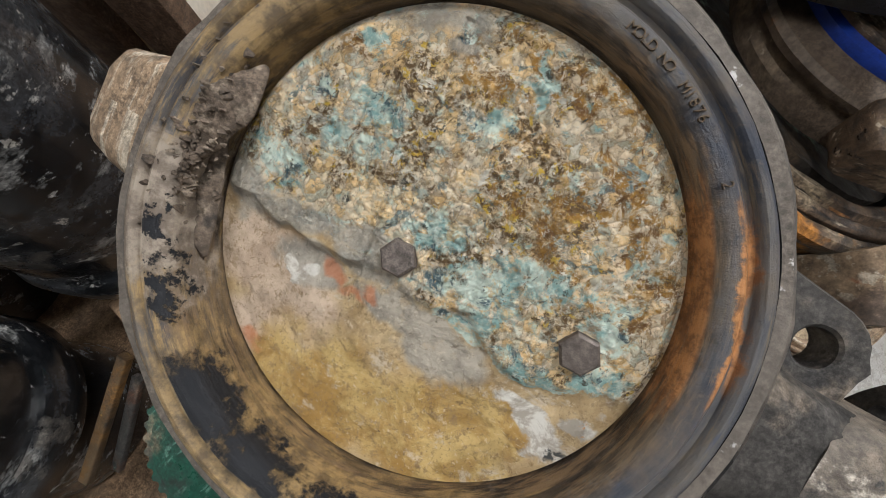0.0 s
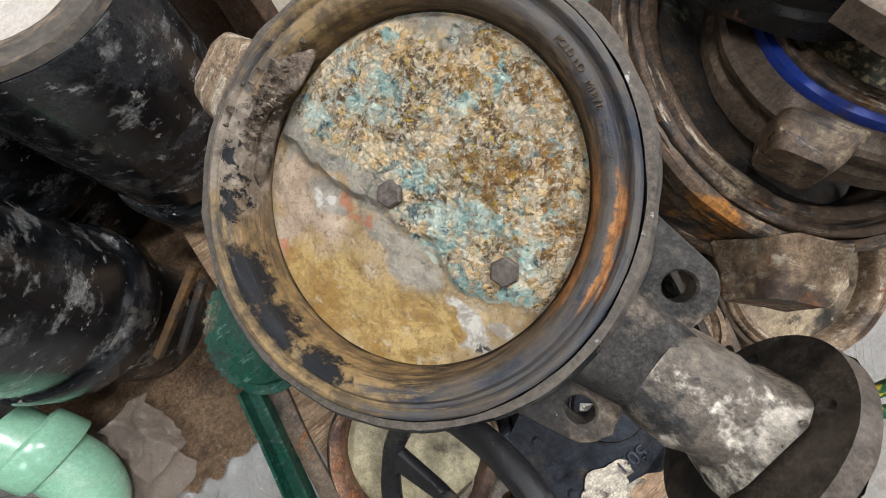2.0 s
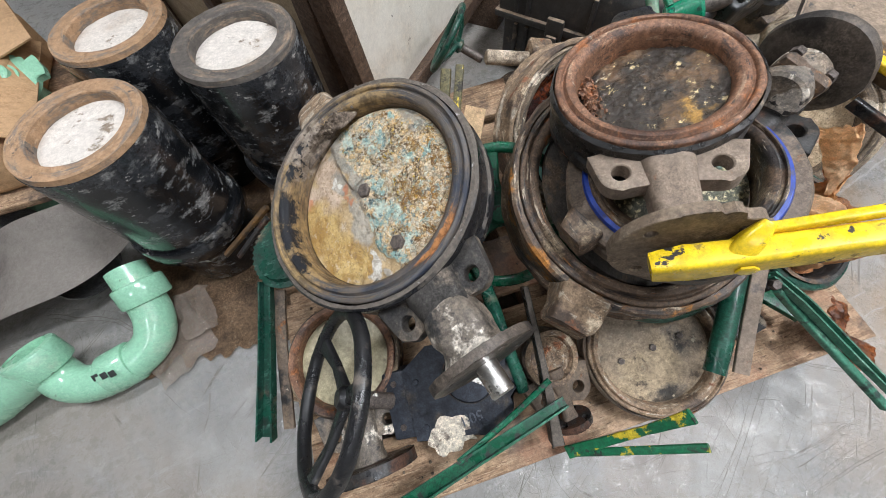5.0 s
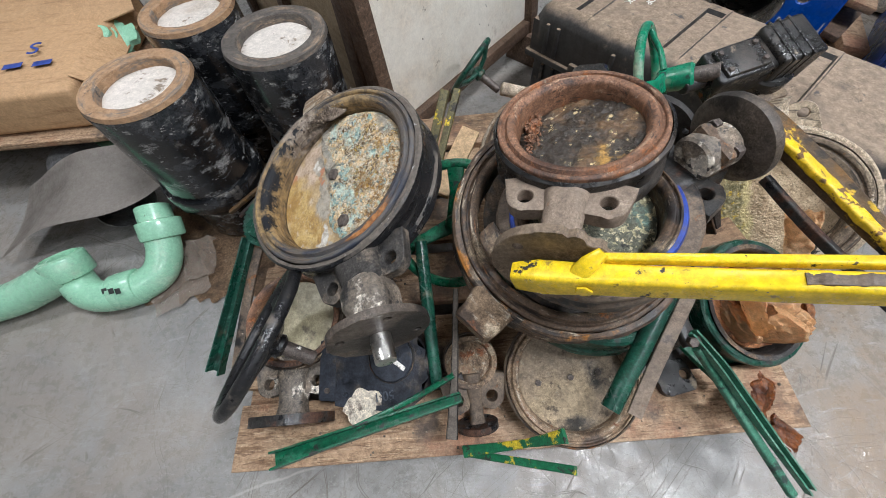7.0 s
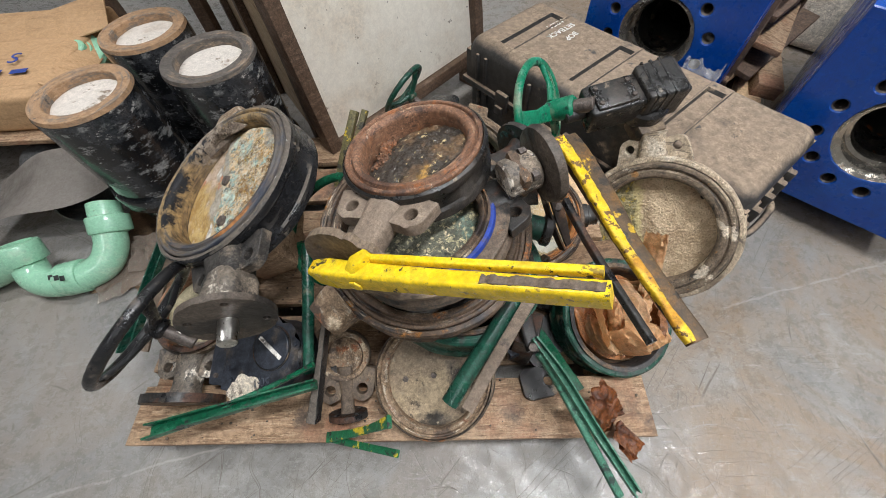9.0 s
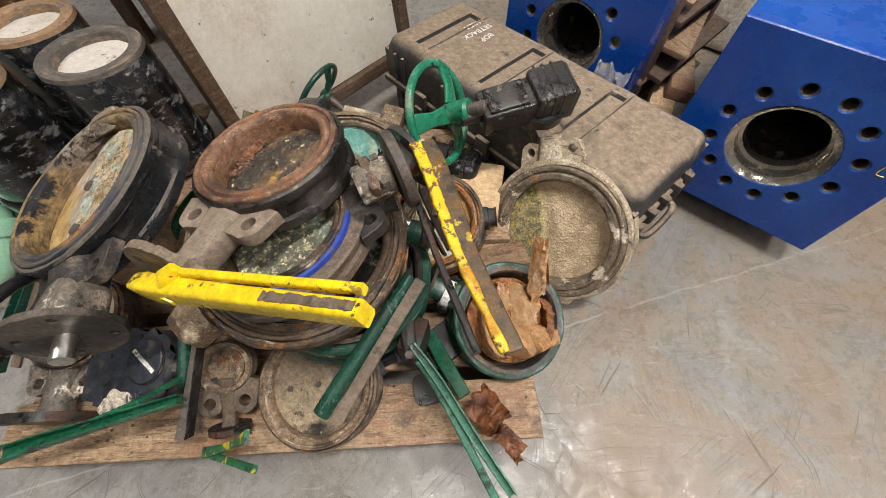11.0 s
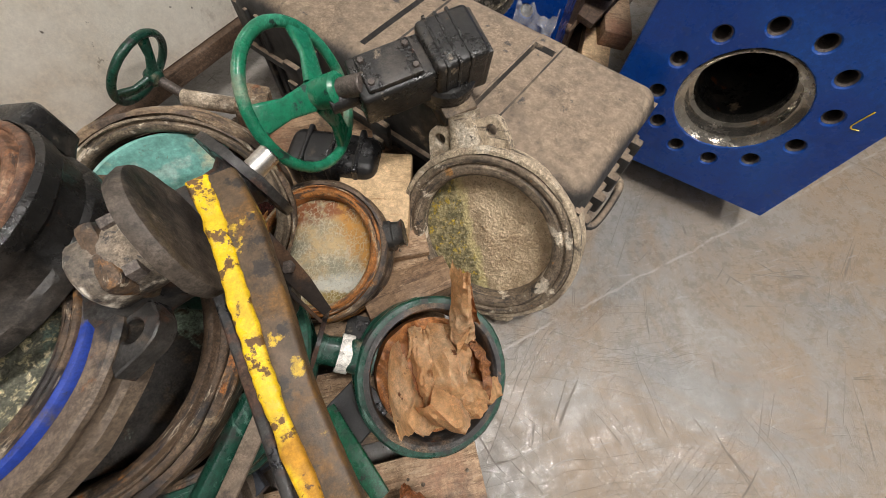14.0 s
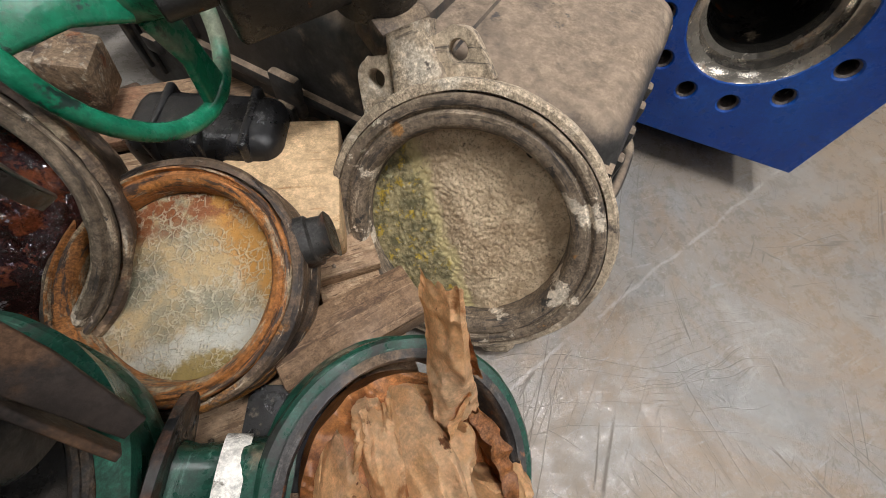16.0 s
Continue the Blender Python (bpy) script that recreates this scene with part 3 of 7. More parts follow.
m_cake = surface("caked_cream_mud", (0.42, 0.34, 0.25), 0.92, 0.0, [((0.20, 0.155, 0.11), 0.9, 0, "noise", 16, 0.5, 0.62), ((0.60, 0.53, 0.43), 0.95, 0, "noise", 24, 0.55, 0.66), ((0.06, 0.05, 0.042), 0.7, 0, "noise", 20, 0.62, 0.68)], bump=0.7)
m_mud_rim = surface("mud_splashed_rim", (0.17, 0.128, 0.088), 0.85, 0.0, [((0.06, 0.048, 0.038), 0.6, 0, "rings", 15, 0.52, 0.60), ((0.34, 0.27, 0.19), 0.9, 0, "rings", 11, 0.55, 0.62), ((0.58, 0.50, 0.39), 0.95, 0, "noise", 15, 0.585, 0.615), ((0.30, 0.15, 0.05), 0.85, 0, "noise", 24, 0.63, 0.69), ((0.03, 0.026, 0.022), 0.6, 0, "noise", 26, 0.64, 0.67)], bump=0.8)
m_mud_body = surface("mud_pale_casting", (0.40, 0.32, 0.225), 0.9, 0.0, [((0.11, 0.088, 0.066), 0.8, 0, "rings", 12, 0.55, 0.62), ((0.20, 0.155, 0.11), 0.85, 0, "noise", 9, 0.52, 0.66), ((0.52, 0.45, 0.35), 0.95, 0, "noise", 13, 0.54, 0.66), ((0.07, 0.055, 0.043), 0.7, 0, "noise", 17, 0.61, 0.67)], bump=0.6)
m_rust_dark = surface("dark_rusty_steel", (0.024, 0.018, 0.015), 0.6, 0.0, [((0.075, 0.042, 0.024), 0.8, 0, "noise", 16, 0.52, 0.64), ((0.25, 0.2, 0.15), 0.9, 0, "noise", 12, 0.62, 0.7)], bump=0.4, fleck=0.6, spec=0.25)
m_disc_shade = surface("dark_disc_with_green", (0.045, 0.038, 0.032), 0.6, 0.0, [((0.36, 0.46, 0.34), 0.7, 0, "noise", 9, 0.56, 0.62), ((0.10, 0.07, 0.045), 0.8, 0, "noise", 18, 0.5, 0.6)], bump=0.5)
m_brown_worn = surface("bare_brown_steel", (0.075, 0.046, 0.022), 0.5, 0.0, [((0.15, 0.075, 0.018), 0.7, 0, "noise", 16, 0.50, 0.62), ((0.50, 0.32, 0.015), 0.55, 0, "noise", 26, 0.60, 0.64), ((0.03, 0.022, 0.016), 0.6, 0, "noise", 34, 0.56, 0.62)], bump=0.4, fleck=0.7)
m_yellow_flaked = surface("flaked_yellow_paint", (0.70, 0.46, 0.010), 0.4, 0.0, [((0.46, 0.22, 0.012), 0.7, 0, "noise", 15, 0.50, 0.62), ((0.13, 0.065, 0.02), 0.7, 0.0, "noise", 60, 0.555, 0.60), ((0.10, 0.055, 0.022), 0.65, 0.0, "noise", 18, 0.585, 0.63)], bump=0.5, fleck=0.4)
m_olive = surface("olive_worn_paint", (0.11, 0.095, 0.04), 0.5, 0.0, [((0.60, 0.44, 0.02), 0.5, 0, "noise", 20, 0.585, 0.62), ((0.03, 0.026, 0.02), 0.6, 0, "noise", 30, 0.57, 0.62)], bump=0.4)
m_cream_block = surface("stained_cream", (0.55, 0.50, 0.42), 0.6, 0.0, [((0.34, 0.27, 0.2), 0.7, 0, "noise", 4, 0.5, 0.68), ((0.12, 0.09, 0.07), 0.8, 0, "noise", 8, 0.6, 0.7)], bump=0.3)
m_glow, m_film, m_floor = lamp_glow(), clear_film(), concrete()
m_film_dirty = clear_film("dirty_plastic_film", (0.40, 0.33, 0.27), 0.42)


def crust_material():
    """Corroded disc. 'zone': red crust, green verdigris, blue white scale, alpha smooth grey; 'tint': red pinkish mud, green ochre mud, blue orange crust, alpha red stain."""
    k = Nodes("corroded_disc")
    vec = k.add("ShaderNodeTexCoord").outputs["Object"]

    def attribute(name):
        node = k.add("ShaderNodeAttribute")
        node.attribute_name = name
        sep = k.add("ShaderNodeSeparateColor")
        k.link(node.outputs["Color"], sep.inputs[0])
        return sep.outputs[0], sep.outputs[1], sep.outputs[2], node.outputs["Alpha"]

    crust, verdigris, scale, grey = attribute("zone")
    pink, ochre, orange, stain = attribute("tint")

    def field(size, lo, hi, shift, rough=0.72, bend=0.5):
        off = k.add("ShaderNodeVectorMath")
        off.operation = "ADD"
        off.inputs[1].default_value = (shift, shift * 1.3, -shift)
        k.link(vec, off.inputs[0])
        return k.ramp(k.noise(off.outputs[0], size, 9, rough, bend), lo, hi)

    def broken(mask, size, amount, lo, hi, shift):
        off = k.add("ShaderNodeVectorMath")
        off.operation = "ADD"
        off.inputs[1].default_value = (shift, -shift, shift)
        k.link(vec, off.inputs[0])
        return k.ramp(k.math("ADD", mask, k.math("MULTIPLY", k.math("SUBTRACT", k.noise(off.outputs[0], size, 9, 0.7, 0.4), 0.5), amount)), lo, hi)

    def both(a, b):
        return k.math("MULTIPLY", a, b)

    def palette(source, stops, step="LINEAR"):
        node = k.add("ShaderNodeValToRGB")
        node.color_ramp.interpolation = step
        els = node.color_ramp.elements
        while len(els) < len(stops):
            els.new(0.5)
        for el, (place, c) in zip(els, stops):
            el.position = place
            el.color = (*c, 1)
        k.link(source, node.inputs[0])
        return node.outputs[0]

    # smooth mud, trowelled over the lower half
    mud = k.mix(field(15, 0.38, 0.62, 0.0), (0.40, 0.27, 0.125), (0.60, 0.45, 0.25))
    mud = k.mix(broken(pink, 22, 0.9, 0.25, 0.75, 0.3), mud, k.mix(field(26, 0.4, 0.6, 0.5), (0.47, 0.35, 0.25), (0.64, 0.50, 0.37)))
    mud = k.mix(broken(ochre, 18, 0.9, 0.25, 0.75, 0.7), mud, k.mix(field(20, 0.4, 0.6, 0.9), (0.40, 0.235, 0.06), (0.62, 0.44, 0.17)))
    mud = k.mix(both(field(12, 0.52, 0.66, 1.1), 0.75), mud, (0.33, 0.235, 0.125))
    mud = k.mix(both(field(30, 0.56, 0.64, 1.3), 0.7), mud, (0.64, 0.55, 0.42))
    mud = k.mix(both(field(85, 0.57, 0.63, 1.5), 0.7), mud, (0.26, 0.165, 0.07))
    mud = k.mix(both(field(300, 0.54, 0.61, 1.7, 0.8), 0.65), mud, (0.22, 0.145, 0.075))
    mud = k.mix(both(field(260, 0.57, 0.63, 1.8, 0.8), 0.6), mud, (0.74, 0.62, 0.44))
    mud = k.mix(both(field(120, 0.56, 0.61, 1.85), 0.6), mud, (0.30, 0.20, 0.10))
    mud = k.mix(field(46, 0.665, 0.68, 1.9), mud, (0.10, 0.07, 0.04))
    # crust
    mixed = k.noise(vec, 27, 10, 0.74, 0.9)
    cr = palette(mixed, ((0.30, (0.22, 0.24, 0.23)), (0.39, (0.54, 0.54, 0.46)), (0.46, (0.86, 0.75, 0.54)), (0.52, (0.88, 0.60, 0.28)), (0.58, (0.92, 0.73, 0.43)), (0.66, (0.62, 0.35, 0.10)), (0.74, (0.32, 0.17, 0.05))))
    cr = k.mix(both(broken(orange, 30, 1.1, 0.25, 0.6, 2.1), 0.7), cr, k.mix(field(60, 0.42, 0.58, 2.2), (0.74, 0.44, 0.14), (0.90, 0.68, 0.40)))
    warp = k.add("ShaderNodeVectorMath")
    warp.operation = "ADD"
    k.link(vec, warp.inputs[0])
    k.link(k.math("MULTIPLY", k.noise(vec, 110, 7, 0.75), 0.013), warp.inputs[1])
    vor = k.add("ShaderNodeTexVoronoi", Scale=170.0)
    k.link(warp.outputs[0], vor.inputs["Vector"])
    rim = k.add("ShaderNodeTexVoronoi", Scale=170.0)
    rim.feature = "DISTANCE_TO_EDGE"
    k.link(warp.outputs[0], rim.inputs["Vector"])
    cell = k.add("ShaderNodeSeparateColor")
    k.link(vor.outputs["Color"], cell.inputs[0])
    lump = palette(cell.outputs[0], ((0.0, (0.78, 0.68, 0.50)), (0.14, (0.56, 0.50, 0.40)), (0.26, (0.70, 0.48, 0.22)), (0.38, (0.36, 0.44, 0.41)), (0.46, (0.82, 0.74, 0.60)), (0.58, (0.44, 0.27, 0.09)), (0.64, (0.62, 0.58, 0.48)), (0.78, (0.20, 0.19, 0.15)), (0.83, (0.74, 0.54, 0.28)), (0.94, (0.17, 0.29, 0.31))), "CONSTANT")
    lumps = both(field(25, 0.36, 0.50, 2.5), crust)
    cr = k.mix(both(lumps, 0.58), cr, lump)
    cr = k.mix(both(field(44, 0.585, 0.61, 2.6), 0.9), cr, k.mix(field(120, 0.42, 0.58, 2.7), (0.10, 0.15, 0.16), (0.33, 0.45, 0.43)))
    # Dark lines painted along the lump edges stand in for shade between them.
    crevice_shade = both(k.ramp(rim.outputs["Distance"], 0.13, 0.02), field(33, 0.40, 0.52, 2.9))
    cr = k.mix(both(crevice_shade, 0.5), cr, (0.15, 0.10, 0.05))
    cluster = field(36, 0.515, 0.565, 3.1)
    cr = k.mix(both(cluster, field(190, 0.42, 0.55, 3.3)), cr, (0.115, 0.065, 0.02))
    cr = k.mix(both(cluster, field(150, 0.55, 0.60, 3.5)), cr, (0.60, 0.40, 0.05))
    gold = both(field(40, 0.50, 0.55, 3.55), k.ramp(orange, 0.05, 0.5))
    cr = k.mix(both(gold, field(170, 0.40, 0.52, 3.6)), cr, k.mix(field(90, 0.42, 0.58, 3.65), (0.16, 0.075, 0.018), (0.40, 0.21, 0.035)))
    cr = k.mix(field(74, 0.63, 0.66, 3.7), cr, (0.075, 0.07, 0.055))
    cr = k.mix(both(field(64, 0.60, 0.64, 3.9), 0.85), cr, (0.80, 0.76, 0.66))
    cr = k.mix(both(field(150, 0.585, 0.62, 4.0), 0.7), cr, (0.24, 0.15, 0.07))
    cr = k.mix(both(field(130, 0.58, 0.62, 4.05), 0.7), cr, (0.78, 0.70, 0.55))
    cr = k.mix(both(field(330, 0.58, 0.63, 4.1, 0.8), 0.55), cr, (0.12, 0.085, 0.045))
    cr = k.mix(both(field(380, 0.58, 0.63, 4.2, 0.8), 0.7), cr, (0.86, 0.80, 0.68))
    # verdigris
    teal = k.mix(field(48, 0.42, 0.58, 5.1), (0.24, 0.42, 0.40), (0.64, 0.74, 0.64))
    teal = k.mix(field(42, 0.56, 0.62, 5.3), teal, (0.035, 0.095, 0.125))
    teal = k.mix(field(110, 0.58, 0.63, 5.5), teal, (0.05, 0.075, 0.07))
    teal = k.mix(both(field(70, 0.56, 0.62, 5.7), 0.8), teal, (0.58, 0.43, 0.20))
    teal = k.mix(both(field(180, 0.55, 0.63, 5.9), 0.7), teal, (0.74, 0.78, 0.70))
    smooth_grey = k.mix(field(26, 0.4, 0.6, 6.1), (0.24, 0.225, 0.195), (0.47, 0.43, 0.36))
    smooth_grey = k.mix(both(field(18, 0.54, 0.64, 6.3), 0.7), smooth_grey, (0.50, 0.39, 0.25))
    smooth_grey = k.mix(both(field(210, 0.55, 0.62, 6.5, 0.8), 0.7), smooth_grey, (0.62, 0.56, 0.44))
    smooth_grey = k.mix(both(field(160, 0.57, 0.62, 6.6, 0.8), 0.7), smooth_grey, (0.15, 0.13, 0.10))
    white = k.mix(field(55, 0.45, 0.58, 7.1), (0.72, 0.69, 0.62), (0.44, 0.39, 0.32))
    white = k.mix(field(60, 0.60, 0.64, 7.3), white, (0.07, 0.07, 0.065))
    white = k.mix(field(40, 0.60, 0.64, 7.5), white, (0.60, 0.34, 0.16))
    col = k.mix(k.ramp(crust, 0.3, 0.7), mud, cr)
    col = k.mix(both(broken(grey, 30, 1.2, 0.40, 0.85, 6.7), 0.88), col, smooth_grey)
    col = k.mix(both(broken(stain, 90, 2.0, 0.35, 1.1, 6.9), 0.75), col, (0.52, 0.19, 0.08))
    col = k.mix(both(broken(verdigris, 75, 2.4, 0.42, 0.74, 7.7), both(field(95, 0.38, 0.50, 7.75, 0.8), 0.92)), col, teal)
    col = k.mix(broken(scale, 50, 1.3, 0.40, 0.62, 7.9), col, white)
    k.link(col, k.bsdf.inputs["Base Color"])
    k.link(k.mixf(crust, 0.85, k.mixf(k.ramp(cell.outputs[1], 0.6, 0.8), 0.72, 0.34)), k.bsdf.inputs["Roughness"])
    b = k.add("ShaderNodeBump", Strength=1.0, Distance=0.0026)
    high = k.math("ADD", k.noise(vec, 190, 9, 0.82), both(both(k.ramp(rim.outputs["Distance"], 0.0, 0.3), 0.5), lumps))
    high = k.math("ADD", high, both(cluster, both(k.noise(vec, 260, 4, 0.7), 0.6)))
    k.link(high, b.inputs["Height"])
    k.link(b.outputs[0], k.bsdf.inputs["Normal"])
    return k.mat


m_crust = crust_material()


def seat_old_material():
    """Old slate-grey rubber: ochre smears that follow the ring, one rusty side, black patches where it has peeled."""
    k = Nodes("old_grey_rubber")
    vec = k.add("ShaderNodeTexCoord").outputs["Object"]
    ring = k.polar(vec)

    def shifted(source, shift):
        off = k.add("ShaderNodeVectorMath")
        off.operation = "ADD"
        off.inputs[1].default_value = (shift, -shift, shift)
        k.link(source, off.inputs[0])
        return off.outputs[0]

    def near(c, r0, r1, size, amount, shift, source=None):
        d = k.add("ShaderNodeVectorMath")
        d.operation = "DISTANCE"
        d.inputs[1].default_value = c
        k.link(vec, d.inputs[0])
        n = k.math("MULTIPLY", k.math("SUBTRACT", k.noise(shifted(source or vec, shift), size, 9, 0.7), 0.5), amount)
        return k.ramp(k.math("ADD", d.outputs["Value"], n), r1, r0)

    flat = k.add("ShaderNodeVectorMath")
    flat.operation = "MULTIPLY"
    flat.inputs[1].default_value = (1, 1, 0)
    k.link(vec, flat.inputs[0])
    long = k.add("ShaderNodeVectorMath")
    long.operation = "LENGTH"
    k.link(flat.outputs[0], long.inputs[0])
    true_radius = long.outputs["Value"]
    radius = k.math("ADD", true_radius, k.math("MULTIPLY", k.math("SUBTRACT", k.noise(vec, 45, 6, 0.7), 0.5), 0.016))
    inner, middle = k.ramp(radius, 0.158, 0.152), k.ramp(radius, 0.171, 0.164)
    col = k.mix(k.ramp(k.noise(ring, 13, 9, 0.65), 0.40, 0.60), (0.028, 0.034, 0.050), (0.095, 0.092, 0.092))
    col = k.mix(k.ramp(k.noise(shifted(ring, 2.0), 22, 9, 0.7), 0.54, 0.66), col, (0.16, 0.125, 0.085))
    col = k.mix(k.math("MULTIPLY", k.ramp(k.noise(shifted(ring, 4.0), 30, 9, 0.7), 0.58, 0.66), 0.8), col, (0.055, 0.068, 0.105))
    col = k.mix(inner, col, k.mix(k.ramp(k.noise(shifted(ring, 5.0), 26, 9, 0.7), 0.42, 0.6), (0.030, 0.022, 0.016), (0.20, 0.13, 0.07)))
    col = k.mix(k.math("MULTIPLY", k.ramp(k.noise(vec, 150, 8, 0.75), 0.54, 0.66), 0.7), col, (0.11, 0.095, 0.08))
    col = k.mix(k.math("MULTIPLY", k.ramp(k.noise(shifted(vec, 8.0), 9, 9, 0.68), 0.44, 0.62), 0.6), col, (0.15, 0.115, 0.078))
    ochre = k.mix(k.ramp(k.noise(vec, 60, 8, 0.7), 0.4, 0.6), (0.14, 0.095, 0.045), (0.40, 0.27, 0.115))
    for c, r0, r1, shift in (((-0.06, -0.155, 0), 0.03, 0.12, 1.0), ((0.04, -0.165, 0), 0.02, 0.09, 1.5), ((-0.14, 0.09, 0), 0.03, 0.09, 3.0), ((-0.165, -0.05, 0), 0.02, 0.07, 3.3)):
        col = k.mix(k.math("MULTIPLY", near(c, r0, r1, 26, 0.42, shift, ring), 0.7), col, ochre)
    col = k.mix(near((-0.145, -0.045, -0.004), 0.03, 0.06, 40, 0.14, 3.4), col, k.mix(k.ramp(k.noise(vec, 70, 8, 0.7), 0.4, 0.6), (0.17, 0.135, 0.105), (0.34, 0.285, 0.225)))
    rusty = k.mix(k.ramp(k.noise(vec, 90, 8, 0.75), 0.4, 0.6), (0.17, 0.075, 0.028), (0.44, 0.20, 0.07))
    lower = k.ramp(k.math("ABSOLUTE", k.math("SUBTRACT", true_radius, 0.1495), 0), 0.004, 0.002)
    col = k.mix(k.math("MULTIPLY", lower, near((0.14, 0.05, -0.010), 0.04, 0.07, 30, 0.10, 4.0, ring)), col, rusty)
    stroke = k.ramp(k.math("ABSOLUTE", k.math("SUBTRACT", radius, 0.1655), 0), 0.005, 0.003)
    col = k.mix(k.math("MULTIPLY", stroke, near((0.152, 0.055, 0), 0.03, 0.055, 22, 0.16, 5.0, ring)), col, rusty)
    black = None
    for c, r0, r1, shift in (((-0.124, -0.080, 0), 0.012, 0.018, 6.0), ((-0.150, -0.052, 0), 0.005, 0.009, 6.3), ((-0.075, -0.136, 0), 0.020, 0.034, 7.0), ((-0.03, -0.157, 0), 0.018, 0.032, 7.4), ((0.03, -0.157, 0), 0.014, 0.026, 7.8)):
        spot = k.math("MULTIPLY", middle, near(c, r0, r1, 85, 0.09, shift))
        black = spot if black is None else k.math("MAXIMUM", black, spot)
    col = k.mix(black, col, (0.010, 0.011, 0.014))
    k.link(col, k.bsdf.inputs["Base Color"])
    k.link(k.mixf(k.ramp(k.noise(ring, 22, 6), 0.4, 0.6), 0.36, 0.68), k.bsdf.inputs["Roughness"])
    k.bsdf.inputs["Specular IOR Level"].default_value = 0.35
    b = k.add("ShaderNodeBump", Strength=0.7, Distance=0.0022)
    k.link(k.math("ADD", k.math("ADD", k.noise(vec, 160, 9, 0.74), k.math("MULTIPLY", k.noise(ring, 40, 6, 0.7), 0.8)), k.math("MULTIPLY", black, -0.8)), b.inputs["Height"])
    k.link(b.outputs[0], k.bsdf.inputs["Normal"])
    return k.mat


m_seat_old = seat_old_material()


def mud_strip_material():
    """Dried mud with a strip of green and yellow corrosion along one side of the disc."""
    k = Nodes("mud_and_corrosion")
    vec = k.add("ShaderNodeTexCoord").outputs["Object"]
    sep = k.add("ShaderNodeSeparateXYZ")
    k.link(vec, sep.inputs[0])
    edge0 = k.math("ADD", sep.outputs["Y"], k.math("MULTIPLY", k.math("SUBTRACT", k.noise(vec, 15, 9, 0.7), 0.5), 0.085))
    mud = k.mix(k.ramp(k.noise(vec, 22, 9, 0.7), 0.38, 0.62), (0.52, 0.38, 0.235), (0.76, 0.60, 0.40))
    mud = k.mix(k.ramp(k.noise(vec, 260, 7, 0.8), 0.53, 0.62), mud, (0.30, 0.22, 0.135))
    mud = k.mix(k.ramp(k.noise(vec, 150, 6, 0.7), 0.55, 0.72), mud, (0.19, 0.145, 0.10))
    grn = k.mix(k.ramp(k.noise(vec, 48, 9, 0.78), 0.42, 0.60), (0.17, 0.15, 0.075), (0.46, 0.38, 0.20))
    grn = k.mix(k.ramp(k.noise(vec, 42, 8, 0.75), 0.54, 0.60), grn, (0.58, 0.41, 0.055))
    grn = k.mix(k.ramp(k.noise(vec, 120, 8, 0.8), 0.57, 0.66), grn, (0.66, 0.60, 0.42))
    grn = k.mix(k.math("MULTIPLY", k.ramp(k.noise(vec, 18, 8, 0.7), 0.55, 0.66), 0.28), grn, (0.32, 0.38, 0.26))
    ridge = k.ramp(k.math("ABSOLUTE", k.math("SUBTRACT", edge0, 0.037), 0), 0.014, 0.006)
    grn = k.mix(k.math("MULTIPLY", ridge, k.ramp(k.noise(vec, 60, 8, 0.7), 0.34, 0.46)), grn, (0.62, 0.52, 0.26))
    grn = k.mix(k.ramp(k.noise(vec, 85, 9, 0.8), 0.625, 0.67), grn, (0.07, 0.065, 0.045))
    col = k.mix(k.ramp(edge0, 0.020, 0.040), mud, grn)
    k.link(col, k.bsdf.inputs["Base Color"])
    k.bsdf.inputs["Roughness"].default_value = 0.9
    b = k.add("ShaderNodeBump", Strength=1.0, Distance=0.004)
    k.link(k.math("ADD", k.noise(vec, 210, 9, 0.8), k.math("MULTIPLY", k.noise(vec, 70, 6, 0.7), 0.9)), b.inputs["Height"])
    k.link(b.outputs[0], k.bsdf.inputs["Normal"])
    return k.mat


m_mudgreen = mud_strip_material()


# ---- mesh helpers ----
def thing(name, label, category, m=None, group=""):
    ob = tagged(new(name), label, category, group)
    ob.empty_display_size = 0.05
    if m is not None:
        ob.matrix_world = m
    return ob


def part(name, bm, material, parent=None, label="", smooth=True, m=None):
    bmesh.ops.recalc_face_normals(bm, faces=bm.faces)
    data = bpy.data.meshes.new(name)
    bm.to_mesh(data)
    bm.free()
    data.materials.append(material)
    if smooth:
        data.shade_smooth()
        data.set_sharp_from_angle(angle=radians(38))
    ob = new(name, data)
    if parent is not None:
        ob.parent = parent
    if m is not None:
        ob.matrix_local = m
    if label:
        tagged(ob, label)
    return ob


def solid(name, bm, material, label, category, m=None, group="", kind="", smooth=True):
    ob = part(name, bm, material, None, "", smooth)
    if m is not None:
        ob.matrix_world = m
    return tagged(ob, label, category, group, kind)


def axes(c, n, s):
    """A pose at c whose z points along n and whose x points along s."""
    n = Vector(n).normalized()
    s = Vector(s)
    s = (s - n * s.dot(n)).normalized()
    v = n.cross(s)
    m = Matrix((s, v, n)).transposed().to_4x4()
    m.translation = Vector(c)
    return m


def roughen(bm, amp, scale, seed=0.0, keep=None):
    """Wear: push the vertices about by smooth noise."""
    bm.normal_update()
    for v in bm.verts:
        q = v.co * scale + Vector((seed, seed * 1.7, -seed))
        v.co += v.normal * (amp * noise.noise(q) + amp * 0.5 * noise.noise(q * 2.7))
    return bm


